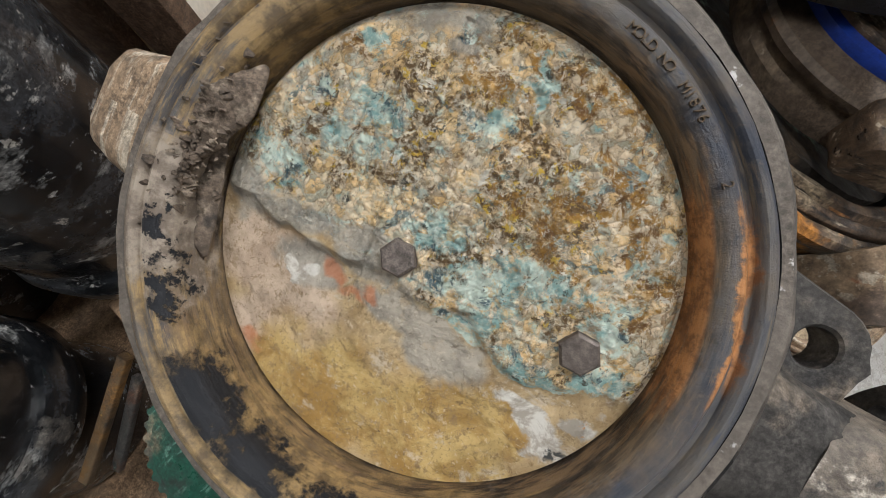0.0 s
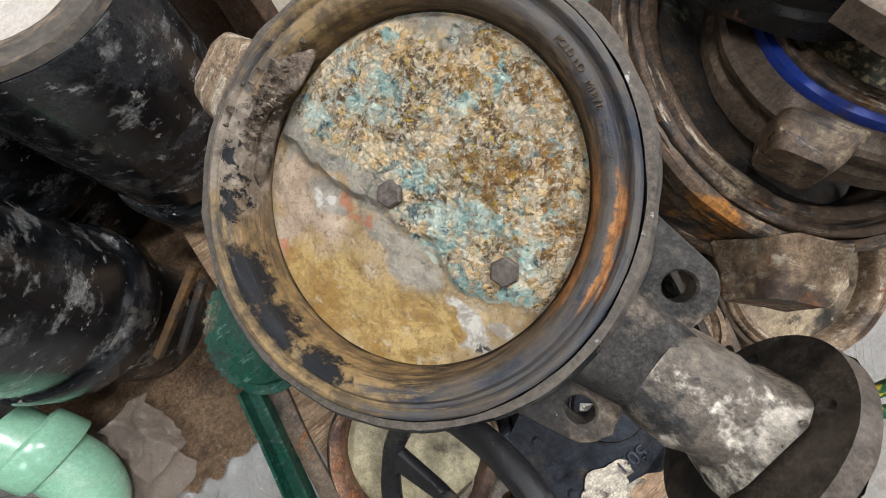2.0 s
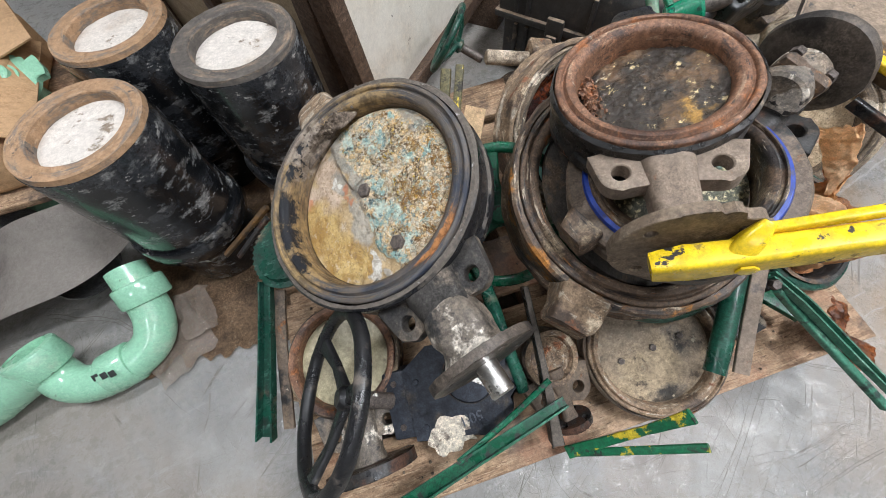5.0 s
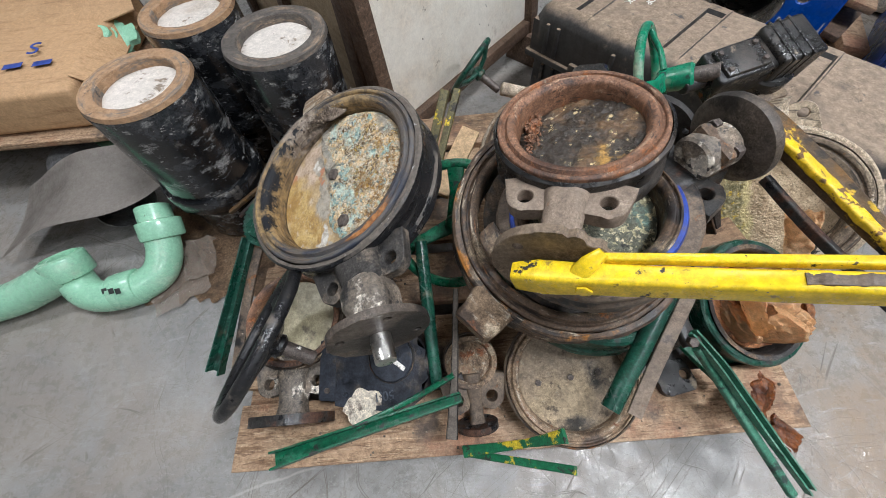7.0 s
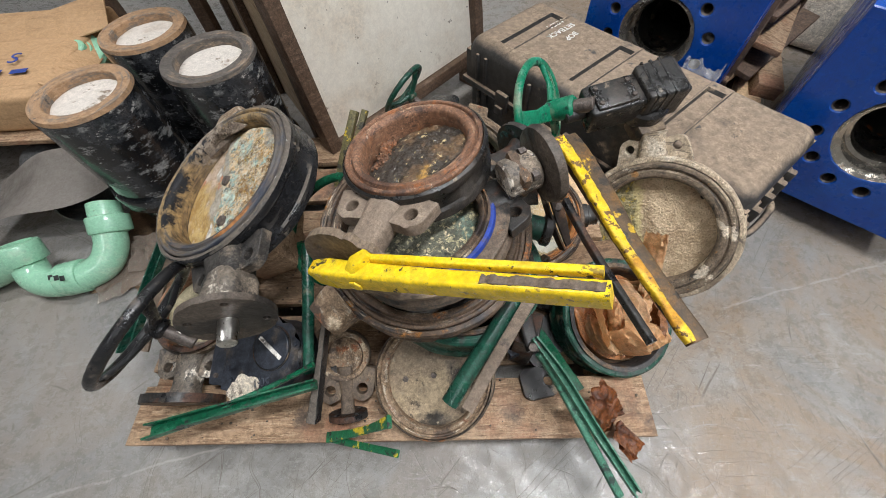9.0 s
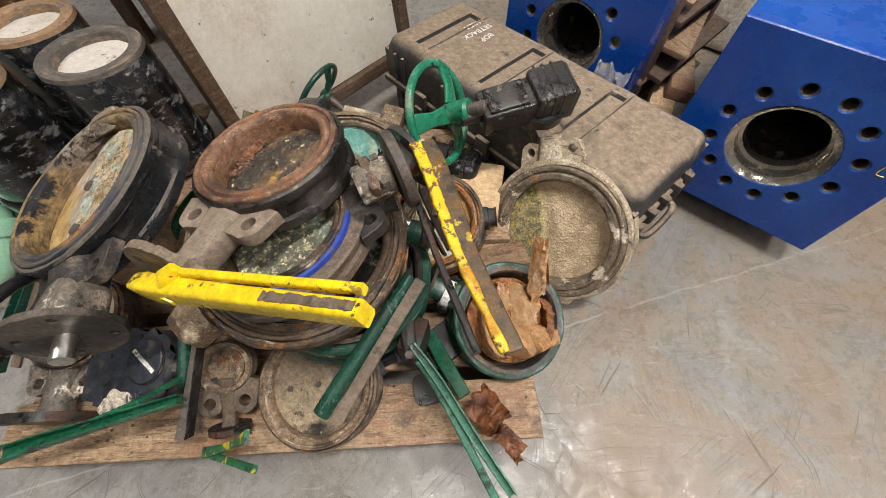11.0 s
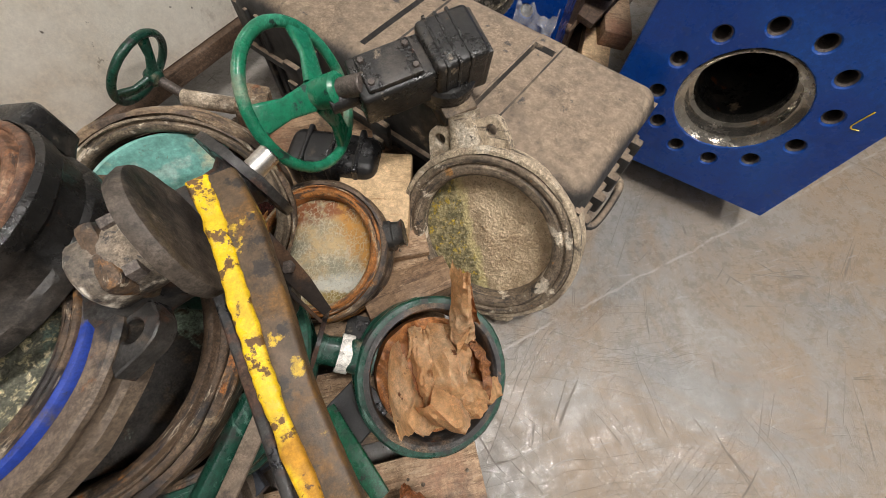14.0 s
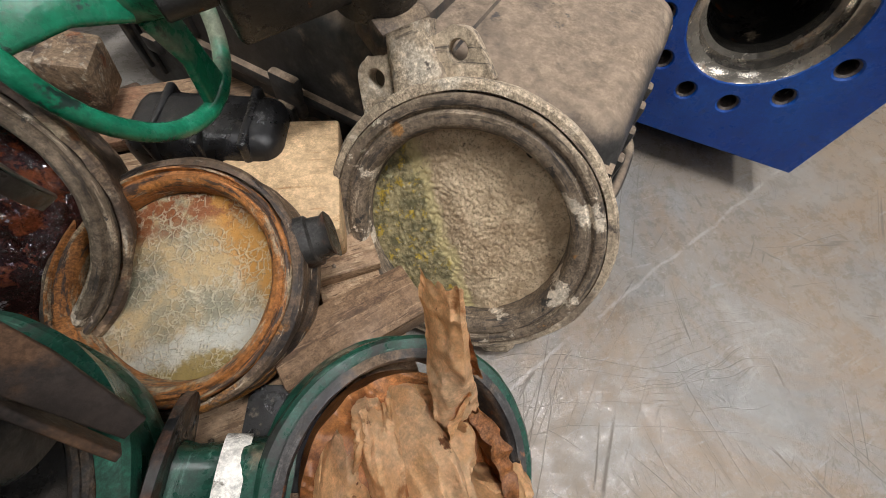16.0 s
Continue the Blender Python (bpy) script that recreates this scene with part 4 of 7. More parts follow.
def lathe(profile, segs=72, closed=True, start=0.0, sweep=360.0):
    """Turn a profile of (radius, height) round z; closed joins its last point to its first."""
    bm = bmesh.new()
    full = sweep >= 359.9
    rings = []
    for i in range(segs if full else segs + 1):
        a = radians(start + sweep * i / segs)
        rings.append([bm.verts.new((r * math.cos(a), r * math.sin(a), z)) for r, z in profile])
    n = len(profile)
    count = len(rings)
    for i in range(count if full else count - 1):
        a, b = rings[i], rings[(i + 1) % count]
        for j in range(n if closed else n - 1):
            j2 = (j + 1) % n
            bm.faces.new((a[j], b[j], b[j2], a[j2]))
    if not full and closed:
        bm.faces.new(rings[0])
        bm.faces.new(rings[-1][::-1])
    bmesh.ops.remove_doubles(bm, verts=bm.verts, dist=1e-6)
    return bm


def rod(r, length, segs=24, bevel=0.0, r2=None):
    """A solid rod from z = 0 up, with softened ends."""
    r2 = r if r2 is None else r2
    b = min(bevel, r * 0.9, length * 0.45)
    prof = [(0, 0), (r - b, 0), (r, b), (r2, length - b), (r2 - b, length), (0, length)]
    return lathe(prof, segs, closed=False)


def block(x, y, z, bevel=0.002, segs=2):
    """A box about its centre with rounded edges."""
    bm = bmesh.new()
    bmesh.ops.create_cube(bm, size=1)
    bmesh.ops.scale(bm, vec=(x, y, z), verts=bm.verts)
    if bevel:
        bmesh.ops.bevel(bm, geom=bm.edges[:], offset=min(bevel, x * 0.45, y * 0.45, z * 0.45), segments=segs, affect="EDGES", profile=0.5)
    return bm


def moved(bm, m):
    bmesh.ops.transform(bm, matrix=m, verts=bm.verts)
    return bm


def joined(*bms):
    out = bms[0]
    for other in bms[1:]:
        data = bpy.data.meshes.new("tmp")
        other.to_mesh(data)
        other.free()
        out.from_mesh(data)
        bpy.data.meshes.remove(data)
    return out


def smooth_path(points, steps=8):
    """A smooth line through the points."""
    pts = [Vector(p) for p in points]
    out = []
    for i in range(len(pts) - 1):
        p0, p1, p2, p3 = pts[max(i - 1, 0)], pts[i], pts[i + 1], pts[min(i + 2, len(pts) - 1)]
        for j in range(steps):
            t = j / steps
            out.append(0.5 * ((2 * p1) + (p2 - p0) * t + (2 * p0 - 5 * p1 + 4 * p2 - p3) * t * t + (3 * p1 - p0 - 3 * p2 + p3) * t ** 3))
    out.append(pts[-1])
    return out


def tube(path, radius, segs=16, caps=True, loop=False, squash=1.0, wall=0.0):
    """A tube along a line; radius a number or one for each point."""
    path = [Vector(p) for p in path]
    n = len(path)
    bm = bmesh.new()
    rings = []
    side = None
    for i, p in enumerate(path):
        a = path[(i - 1) % n] if (loop or i > 0) else p
        b = path[(i + 1) % n] if (loop or i < n - 1) else p
        d = (b - a).normalized()
        if side is None:
            side = d.orthogonal().normalized()
        side = (side - d * side.dot(d)).normalized()
        up = d.cross(side)
        r = radius[i] if isinstance(radius, (list, tuple)) else radius
        rings.append([bm.verts.new(p + side * (r * math.cos(2 * math.pi * k / segs)) + up * (r * squash * math.sin(2 * math.pi * k / segs))) for k in range(segs)])
    for i in range(n if loop else n - 1):
        a, b = rings[i], rings[(i + 1) % n]
        for k in range(segs):
            bm.faces.new((a[k], a[(k + 1) % segs], b[(k + 1) % segs], b[k]))
    if caps and not loop:
        bm.faces.new(rings[0][::-1])
        bm.faces.new(rings[-1])
    return bm


def prism(outline, depth, holes=(), bevel=0.0):
    """A plate: an outline in x, y with round holes (x, y, r), from z = 0 down to -depth."""
    bm = bmesh.new()
    loops = [[(x, y) for x, y in outline]]
    for hx, hy, hr in holes:
        loops.append([(hx + hr * math.cos(2 * math.pi * i / 20), hy + hr * math.sin(2 * math.pi * i / 20)) for i in range(20)])
    tops = []
    edges = []
    for lp in loops:
        vs = [bm.verts.new((x, y, 0)) for x, y in lp]
        tops.append(vs)
        edges += [bm.edges.new((vs[i], vs[(i + 1) % len(vs)])) for i in range(len(vs))]
    bmesh.ops.triangle_fill(bm, use_beauty=True, use_dissolve=False, edges=edges, normal=(0, 0, 1))
    flat = bm.faces[:]
    low = {}
    for vs in tops:
        for v in vs:
            low[v] = bm.verts.new((v.co.x, v.co.y, -depth))
    for f in flat:
        bm.faces.new([low[v] for v in reversed(f.verts)])
    for vs in tops:
        for i in range(len(vs)):
            a, b = vs[i], vs[(i + 1) % len(vs)]
            bm.faces.new((a, b, low[b], low[a]))
    if bevel:
        rim = [e for e in bm.edges if len(e.link_faces) == 2 and e.calc_face_angle(0) > 1.0]
        bmesh.ops.bevel(bm, geom=rim, offset=bevel, segments=1, affect="EDGES")
    return bm


def arc(cx, cy, r, a0, a1, n=10):
    return [(cx + r * math.cos(radians(a0 + (a1 - a0) * i / n)), cy + r * math.sin(radians(a0 + (a1 - a0) * i / n))) for i in range(n + 1)]


def circle_outline(r, n=48, teeth=0, depth=0.0):
    out = []
    for i in range(n):
        a = 2 * math.pi * i / n
        rr = r
        if teeth and 0 < a < math.pi * 0.95:
            rr = r - (depth if (i // 2) % 2 else 0)
        out.append((rr * math.cos(a), rr * math.sin(a)))
    return out


def loft(sections):
    """Skin a row of equally long loops of points."""
    bm = bmesh.new()
    rows = [[bm.verts.new(p) for p in sec] for sec in sections]
    n = len(rows[0])
    for a, b in zip(rows, rows[1:]):
        for i in range(n):
            bm.faces.new((a[i], a[(i + 1) % n], b[(i + 1) % n], b[i]))
    bm.faces.new(rows[0][::-1])
    bm.faces.new(rows[-1])
    return bm


def rounded_rect(w, h, r, n=4):
    out = []
    for cx, cy, a in ((w / 2 - r, h / 2 - r, 0), (-w / 2 + r, h / 2 - r, 90), (-w / 2 + r, -h / 2 + r, 180), (w / 2 - r, -h / 2 + r, 270)):
        out += arc(cx, cy, r, a, a + 90, n)
    return out


def bar(points, sizes, r=0.25):
    """A bar of rounded oblong section along points; sizes: (width, height) at each; its height lies towards z."""
    secs = []
    pts = [Vector(p) for p in points]
    for i, p in enumerate(pts):
        d = (pts[min(i + 1, len(pts) - 1)] - pts[max(i - 1, 0)]).normalized()
        ref = Vector((0, 0, 1)) if abs(d.z) < 0.95 else Vector((0, 1, 0))
        side = d.cross(ref).normalized()
        up = side.cross(d)
        w, h = sizes[i] if isinstance(sizes, list) else sizes
        secs.append([p + side * x + up * y for x, y in rounded_rect(w, h, min(w, h) * r, 3)])
    return loft(secs)


def disc_mesh(r, thick, height, rings=24, segs=64, warp=None):
    """A round plate about z; height(x, y) lifts its upper face."""
    bm = bmesh.new()
    centre = bm.verts.new((0, 0, height(0, 0)))
    rows = []
    for i in range(1, rings + 1):
        rr = r * i / rings
        rows.append([bm.verts.new((rr * math.cos(2 * math.pi * j / segs), rr * math.sin(2 * math.pi * j / segs), 0)) for j in range(segs)])
        for v in rows[-1]:
            v.co.z = height(v.co.x, v.co.y)
    for j in range(segs):
        bm.faces.new((centre, rows[0][j], rows[0][(j + 1) % segs]))
    for a, b in zip(rows, rows[1:]):
        for j in range(segs):
            bm.faces.new((a[j], b[j], b[(j + 1) % segs], a[(j + 1) % segs]))
    low = [bm.verts.new((v.co.x, v.co.y, -thick)) for v in rows[-1]]
    for j in range(segs):
        bm.faces.new((rows[-1][j], low[j], low[(j + 1) % segs], rows[-1][(j + 1) % segs]))
    bm.faces.new(low[::-1])
    return bm


def hexhead(r, h):
    bm = lathe([(0, 0), (r, 0), (r, h * 0.8), (r * 0.86, h), (0, h)], 6, closed=False)
    return bm


def lumpy(scale, amp, seed):
    def f(x, y):
        q = Vector((x * scale + seed, y * scale - seed, seed * 0.37))
        return amp * (noise.noise(q) + 0.5 * noise.noise(q * 2.3) + 0.25 * noise.noise(q * 5.1))
    return f


# ---- butterfly valves ----
def ear(hole, r_hole, r_out, base, depth):
    """A bolting ear: a hole at (x, y), rounded off, running back to the two base points."""
    hx, hy = hole
    pts = [(hx + r_out * math.cos(2 * math.pi * i / 24), hy + r_out * math.sin(2 * math.pi * i / 24)) for i in range(24)] + list(base)
    pts.sort()
    def cross(o, a, b):
        return (a[0] - o[0]) * (b[1] - o[1]) - (a[1] - o[1]) * (b[0] - o[0])
    hull = []
    for seq in (pts, pts[::-1]):
        part_hull = []
        for p in seq:
            while len(part_hull) > 1 and cross(part_hull[-2], part_hull[-1], p) <= 0:
                part_hull.pop()
            part_hull.append(p)
        hull += part_hull[:-1]
    return prism(hull, depth, [(hx, hy, r_hole)], bevel=0.0015)


def valve(label, c, n, s, R, bore, th, body, seat, lip=0.018, neck=0.0, neck_w=0.07, neck_mat=None, plate=0.0, plate_mat=None, plate_teeth=False,
          shaft=0.0, ears=0.0, ear_at=0.0, ear_z=None, boss=0.0, boss_w=0.058, boss_at=(0.0, 0.0), boss_mat=None, collar=None, wear=0.002, seed=1.0, flush=0.004, body_label="", seat_label="", plate_t=0.013):
    """A wafer butterfly valve: z is its bore, x its stem. Built without its disc. Returns the thing."""
    root = thing("butterfly_valve", label, "valve", axes(c, n, s), "butterfly valves on the pallet")
    # cast body ring
    bm = lathe([(R - lip + 0.0018, -flush), (R - 0.004, -flush), (R, -flush - 0.004), (R, -0.022), (R - 0.004, -0.027), (R - 0.004, -th + 0.025), (R, -th + 0.02),
                (R, -th + 0.004), (R - 0.004, -th), (bore + 0.004, -th), (bore + 0.004, -0.02), (R - lip + 0.0018, -0.018)], 96)
    part("body", roughen(bm, wear, 22, seed), body, root, body_label)
    # rubber seat with a raised lip on the face and a lining down the bore
    mid = (bore + R - lip) / 2
    bm = lathe([(R - lip - 0.0004, -flush - 0.006), (R - lip - 0.0004, -0.0015), (R - lip - 0.0015, 0.0), (R - lip - 0.004, 0.001), (mid + 0.0085, 0.0012), (mid + 0.0068, 0.0), (mid + 0.0055, -0.0040), (mid + 0.003, -0.0046), (mid + 0.0012, -0.002), (mid - 0.001, 0.001), (bore + 0.011, 0.001), (bore + 0.007, 0.0), (bore + 0.0035, -0.0025), (bore + 0.001, -0.006), (bore, -0.011),
                (bore - 0.001, -th * 0.5), (bore, -th), (bore + 0.0035, -th - 0.001), (bore + 0.0035, -0.019), (R - lip - 0.001, -0.0165)], 96)
    part("seat", roughen(bm, wear * 0.5, 26, seed + 5), seat, root, seat_label)
    zc = -th / 2
    nm = neck_mat or body
    if neck:
        secs = []
        for x, w, h in ((R - 0.03, neck_w * 1.25, th * 0.85), (R + 0.008, neck_w * 1.1, th * 0.8), (R + neck * 0.35, neck_w, neck_w * 0.9), (R + neck * 0.8, neck_w * 0.92, neck_w * 0.85), (R + neck, neck_w * 1.05, neck_w)):
            secs.append([(x, a, zc + b) for a, b in rounded_rect(w, h, min(w, h) * 0.32, 4)])
        part("neck", roughen(loft(secs), wear, 30, seed + 2), nm, root)
    if collar:
        secs = []
        for x, g in ((R + neck * 0.30, 0.9), (R + neck * 0.38, 0.99), (R + neck * 0.5, 1.04), (R + neck * 0.64, 1.05), (R + neck * 0.78, 1.0), (R + neck * 0.88, 1.02), (R + neck * 0.98, 1.2)):
            secs.append([(x, a, zc + b) for a, b in rounded_rect(neck_w * g, neck_w * g, neck_w * 0.30, 8)])
        part("collar", roughen(loft(secs), wear * 2.6, 36, seed + 4), collar, root, "collar with flaking cream paint")
    if ears:
        ze = zc + 0.012 if ear_z is None else ear_z
        for side in (1, -1):
            base = [(R - 0.035, side * 0.02), (R - 0.02, side * (ears + 0.035)), (ear_at + 0.02, side * 0.015)]
            bm = ear((ear_at, side * ears), 0.0115, 0.026, base, 0.022)
            part("ear", roughen(moved(bm, Matrix.Translation((0, 0, ze))), wear * 0.5, 40, seed), nm, root)
    if plate:
        turn = Matrix.Translation((R + neck, 0, zc)) @ Matrix.Rotation(radians(90), 4, "Y") @ Matrix.Translation((0, 0, plate_t))
        holes = [(plate * 0.76 * math.cos(a), plate * 0.76 * math.sin(a), 0.0065) for a in (0.8, 2.36, 3.93, 5.5)]
        outline = circle_outline(plate, 64, 1 if plate_teeth else 0, 0.006)
        part("mounting_plate", roughen(moved(prism(outline, plate_t, holes, 0.001), turn), wear * 0.3, 40, seed), plate_mat or body, root)
    if shaft:
        bm = rod(0.0165, neck + shaft + 0.02, 24, 0.002)
        part("shaft", moved(bm, Matrix.Translation((R - 0.02, 0, zc)) @ Matrix.Rotation(radians(90), 4, "Y")), m_steel, root, "bright machined shaft end")
    if boss:
        secs = []
        for f, g in ((-0.03, 1.12), (0.2, 1.06), (0.55, 1.0), (0.85, 0.95), (1.0, 0.84)):
            secs.append([(-R + 0.004 - boss * f, boss_at[0] + a, zc + boss_at[1] + b) for a, b in rounded_rect(boss_w * g, min(th * 0.78, boss_w) * g, boss_w * 0.2, 4)])
        part("boss", roughen(loft(secs), wear * 1.8, 34, seed + 3), boss_mat or body, root)
    return root


def valve_disc(root, r, z, tilt_x, tilt_y, material, scale=60, amp=0.002, seed=3.0, dome=0.0, bolts=(), bolt_r=0.0135, thick=0.012, label="", rings=40, segs=96, height=None):
    """The closing disc: pitched about the stem by tilt_x, with bolts at (x, y)."""
    base = lumpy(scale, amp, seed)
    h = height or (lambda x, y: base(x, y) + dome * (1 - (x * x + y * y) / (r * r)))
    m = pose(0, 0, z, tilt_x, tilt_y, 0)
    d = part("disc", disc_mesh(r, thick, h, rings, segs), material, root, label, m=m)
    for bx, by in bolts:
        part("bolt", moved(hexhead(bolt_r, bolt_r * 0.6), Matrix.Translation((bx, by, h(bx, by) - 0.001))), m_bolt, d, "dull hexagon bolt head")
    return d


def strip(points, sizes, material, name="bar", parent=None, label=""):
    return part(name, bar(points, sizes), material, parent, label)


# ---- the room ----
def slab(name, x0, x1, y0, y1, z0, z1, material, kind="structure"):
    bm = bmesh.new()
    bmesh.ops.create_cube(bm, size=1)
    bmesh.ops.scale(bm, vec=(x1 - x0, y1 - y0, z1 - z0), verts=bm.verts)
    bmesh.ops.translate(bm, vec=((x0 + x1) / 2, (y0 + y1) / 2, (z0 + z1) / 2), verts=bm.verts)
    return tagged(part(name, bm, material, None, "", False), kind=kind)


X0, X1, Y0, Y1, HIGH = -4.0, 6.5, -4.5, 5.0, 4.15
slab("floor", X0, X1, Y0, Y1, -0.1, 0.0, m_floor)
slab("ceiling", X0, X1, Y0, Y1, HIGH, HIGH + 0.1, m_ceiling)
slab("wall_north", X0, X1, Y1, Y1 + 0.15, 0, HIGH, m_wall)
slab("wall_south", X0, X1, Y0 - 0.15, Y0, 0, HIGH, m_wall)
slab("wall_west", X0 - 0.15, X0, Y0, Y1, 0, HIGH, m_wall)
slab("wall_east", X1, X1 + 0.15, Y0, Y1, 0, HIGH, m_wall)

# ---- pallet ----
pallet = thing("pallet", "weathered pine pallet stained brown, loaded with old valves", "pallet", pose(0, 0, 0))
for y, w in ((0.065, 0.13), (0.235, 0.14), (0.41, 0.14), (0.59, 0.14), (0.77, 0.14), (0.935, 0.13)):
    part("deck_board", moved(roughen(block(1.2, w, 0.022, 0.002), 0.001, 9, y), Matrix.Translation((0.6, y, 0.139))), m_wood, pallet)
for x in (0.05, 0.6, 1.15):
    part("stringer", moved(roughen(block(0.09, 0.98, 0.10, 0.003), 0.001, 9, x), Matrix.Translation((x, 0.5, 0.077))), m_wood, pallet)
for y in (0.065, 0.5, 0.935):
    part("bottom_board", moved(block(1.2, 0.1, 0.02, 0.002), Matrix.Translation((0.6, y, 0.016))), m_wood, pallet)

# ---- valve with the corroded disc ----
vA = valve("large black cast-iron butterfly valve lying face up with a corroded disc", (0.285, 0.466, 0.522), (-0.378, -0.087, 0.922), (0.242, -0.97, 0.007), 0.191, 0.150, 0.088,
           m_chipped_black, m_seat_old, lip=0.012, neck=0.114, neck_w=0.075, neck_mat=m_neck, collar=m_flaked_iron, plate=0.079, plate_mat=m_plate_dark, shaft=0.055, ears=0.058, ear_at=0.212, ear_z=-0.03, boss=0.05, boss_w=0.078, boss_mat=m_tan_iron, seed=1.3,
           seat_label="weathered grey rubber seat ring with mud and rust stains")


def mud_line(x):
    """Where the crust ends and the smooth mud begins."""
    return -0.026 - (0.016 if x > 0.05 else 0.0) * max(0.0, 1 - abs(x - 0.085) / 0.035)


def blot(x, y, *spots):
    """How deep (x, y) lies in the nearest of some soft ovals (cx, cy, rx, ry)."""
    return max(0.0, max(1 - math.hypot((x - cx) / rx, (y - cy) / ry) for cx, cy, rx, ry in spots))


GREY = ((-0.125, -0.012, 0.06, 0.026), (-0.08, -0.010, 0.07, 0.026), (-0.035, -0.012, 0.05, 0.026), (0.005, -0.036, 0.05, 0.03), (0.038, -0.045, 0.05, 0.034), (-0.055, 0.13, 0.07, 0.030), (-0.065, -0.042, 0.045, 0.022), (-0.026, 0.112, 0.022, 0.016))


def crust_height(x, y):
    q = Vector((x, y, 0.3))
    edge = mud_line(x) + 0.007 * noise.noise(q * 30) + 0.005 * noise.noise(q * 80)
    crust = min(1.0, max(0.0, (y - edge) / 0.008))
    even = min(1.0, 1.5 * blot(x, y, *GREY))
    grain = abs(noise.noise(q * 60)) * 0.003 + abs(noise.noise(q * 150)) * 0.0034 + noise.noise(q * 26) * 0.0012 + abs(noise.noise(q * 300)) * 0.002
    mud = noise.noise(q * 22) * 0.003 + noise.noise(q * 90) * 0.0012 + abs(noise.noise(q * 200)) * 0.0009
    away = math.hypot(x, y) / 0.147
    calm = min(1.0, max(0.0, (1.0 - away) / 0.05))
    lift = 0.0055 if x < -0.03 else 0.0025
    return calm * crust * (lift + grain * (1 - 0.8 * even)) + calm * (1 - crust) * (mud - 0.001) - 0.003 * away ** 6


def disc_colours(x, y):
    """The two sets of weights that the corroded disc's material mixes by."""
    q = Vector((x, y, 0.3))
    x, y = x + 0.010 * noise.noise(q * 38) + 0.006 * noise.noise(q * 95), y + 0.010 * noise.noise(q * 38 + Vector((5, 2, 1))) + 0.006 * noise.noise(q * 95 + Vector((2, 7, 3)))
    crust = min(1.0, max(0.0, (y - mud_line(x)) / 0.012))
    teal = 1.25 * blot(x, y, (-0.098, 0.067, 0.022, 0.016), (-0.081, 0.104, 0.014, 0.014), (-0.107, 0.016, 0.038, 0.018), (-0.055, 0.07, 0.03, 0.022), (-0.065, 0.045, 0.04, 0.02), (0.023, 0.119, 0.018, 0.014),
                       (0.069, 0.021, 0.04, 0.024), (0.05, 0.0, 0.04, 0.026), (0.048, -0.024, 0.04, 0.016), (0.092, -0.028, 0.05, 0.018), (0.125, -0.012, 0.04, 0.026), (0.118, 0.018, 0.034, 0.022), (0.012, 0.085, 0.022, 0.018), (0.003, 0.022, 0.04, 0.02), (0.02, -0.002, 0.03, 0.014))
    if crust > 0.9:
        teal = max(teal, 0.32)
    pale = 1.2 * blot(x, y, (0.097, -0.055, 0.03, 0.012), (0.118, -0.062, 0.028, 0.020), (0.131, -0.042, 0.02, 0.012), (-0.062, -0.047, 0.012, 0.010), (-0.075, -0.052, 0.014, 0.010))
    grey = 1.6 * blot(x, y, *GREY)
    pink = 1.5 * blot(x, y, (-0.11, -0.055, 0.07, 0.05), (-0.07, -0.075, 0.07, 0.05), (-0.08, -0.11, 0.06, 0.04))
    ochre = 1.6 * blot(x, y, (-0.02, -0.115, 0.09, 0.06), (0.05, -0.11, 0.09, 0.06), (0.08, -0.075, 0.05, 0.03))
    orange = 1.4 * blot(x, y, (-0.071, 0.099, 0.03, 0.018), (-0.005, 0.117, 0.05, 0.03), (0.05, 0.11, 0.06, 0.04), (0.06, 0.07, 0.08, 0.05), (0.10, 0.05, 0.06, 0.05))
    red = 1.5 * blot(x, y, (-0.046, -0.038, 0.016, 0.008), (-0.016, -0.034, 0.014, 0.011), (-0.03, -0.045, 0.02, 0.008), (-0.09, -0.112, 0.03, 0.008))
    return (crust, min(1, teal * (1 if crust > 0.05 else 0.3)), min(1, pale), min(1, grey * (1 - 0.25 * crust))), (min(1, pink), min(1, ochre), min(1, orange), min(1, red))


dA = valve_disc(vA, 0.148, -0.03, 5.9, -2.7, m_crust, height=crust_height, rings=120, segs=330, bolt_r=0.0122, bolts=((-0.009, -0.004), (0.107, -0.002)), label="disc crusted with ochre mud, verdigris and white scale")
zone = dA.data.color_attributes.new("zone", "FLOAT_COLOR", "POINT")
tint = dA.data.color_attributes.new("tint", "FLOAT_COLOR", "POINT")
colours = [disc_colours(v.co.x, v.co.y) for v in dA.data.vertices]
for i, (a, b) in enumerate(colours):
    dA.data.color_attributes["zone"].data[i].color = a
    dA.data.color_attributes["tint"].data[i].color = b

# crumbling mud packed into the seat beside the disc
def crumbs(count, spread, size, seed):
    rng = random.Random(seed)
    bm = bmesh.new()
    for _ in range(count):
        r = size * (0.35 + rng.random())
        m = Matrix.Translation((rng.gauss(0, spread[0]), rng.gauss(0, spread[1]), abs(rng.gauss(0, spread[2])))) @ Euler((rng.random() * 6, rng.random() * 6, 0)).to_matrix().to_4x4() @ Matrix.Diagonal((1, 0.5 + 0.5 * rng.random(), 0.4 + 0.4 * rng.random(), 1))
        got = bmesh.ops.create_icosphere(bm, subdivisions=1, radius=r, matrix=m)
        for v in got["verts"]:
            v.co += Vector((rng.gauss(0, 1), rng.gauss(0, 1), rng.gauss(0, 1))) * r * 0.22
    return bm


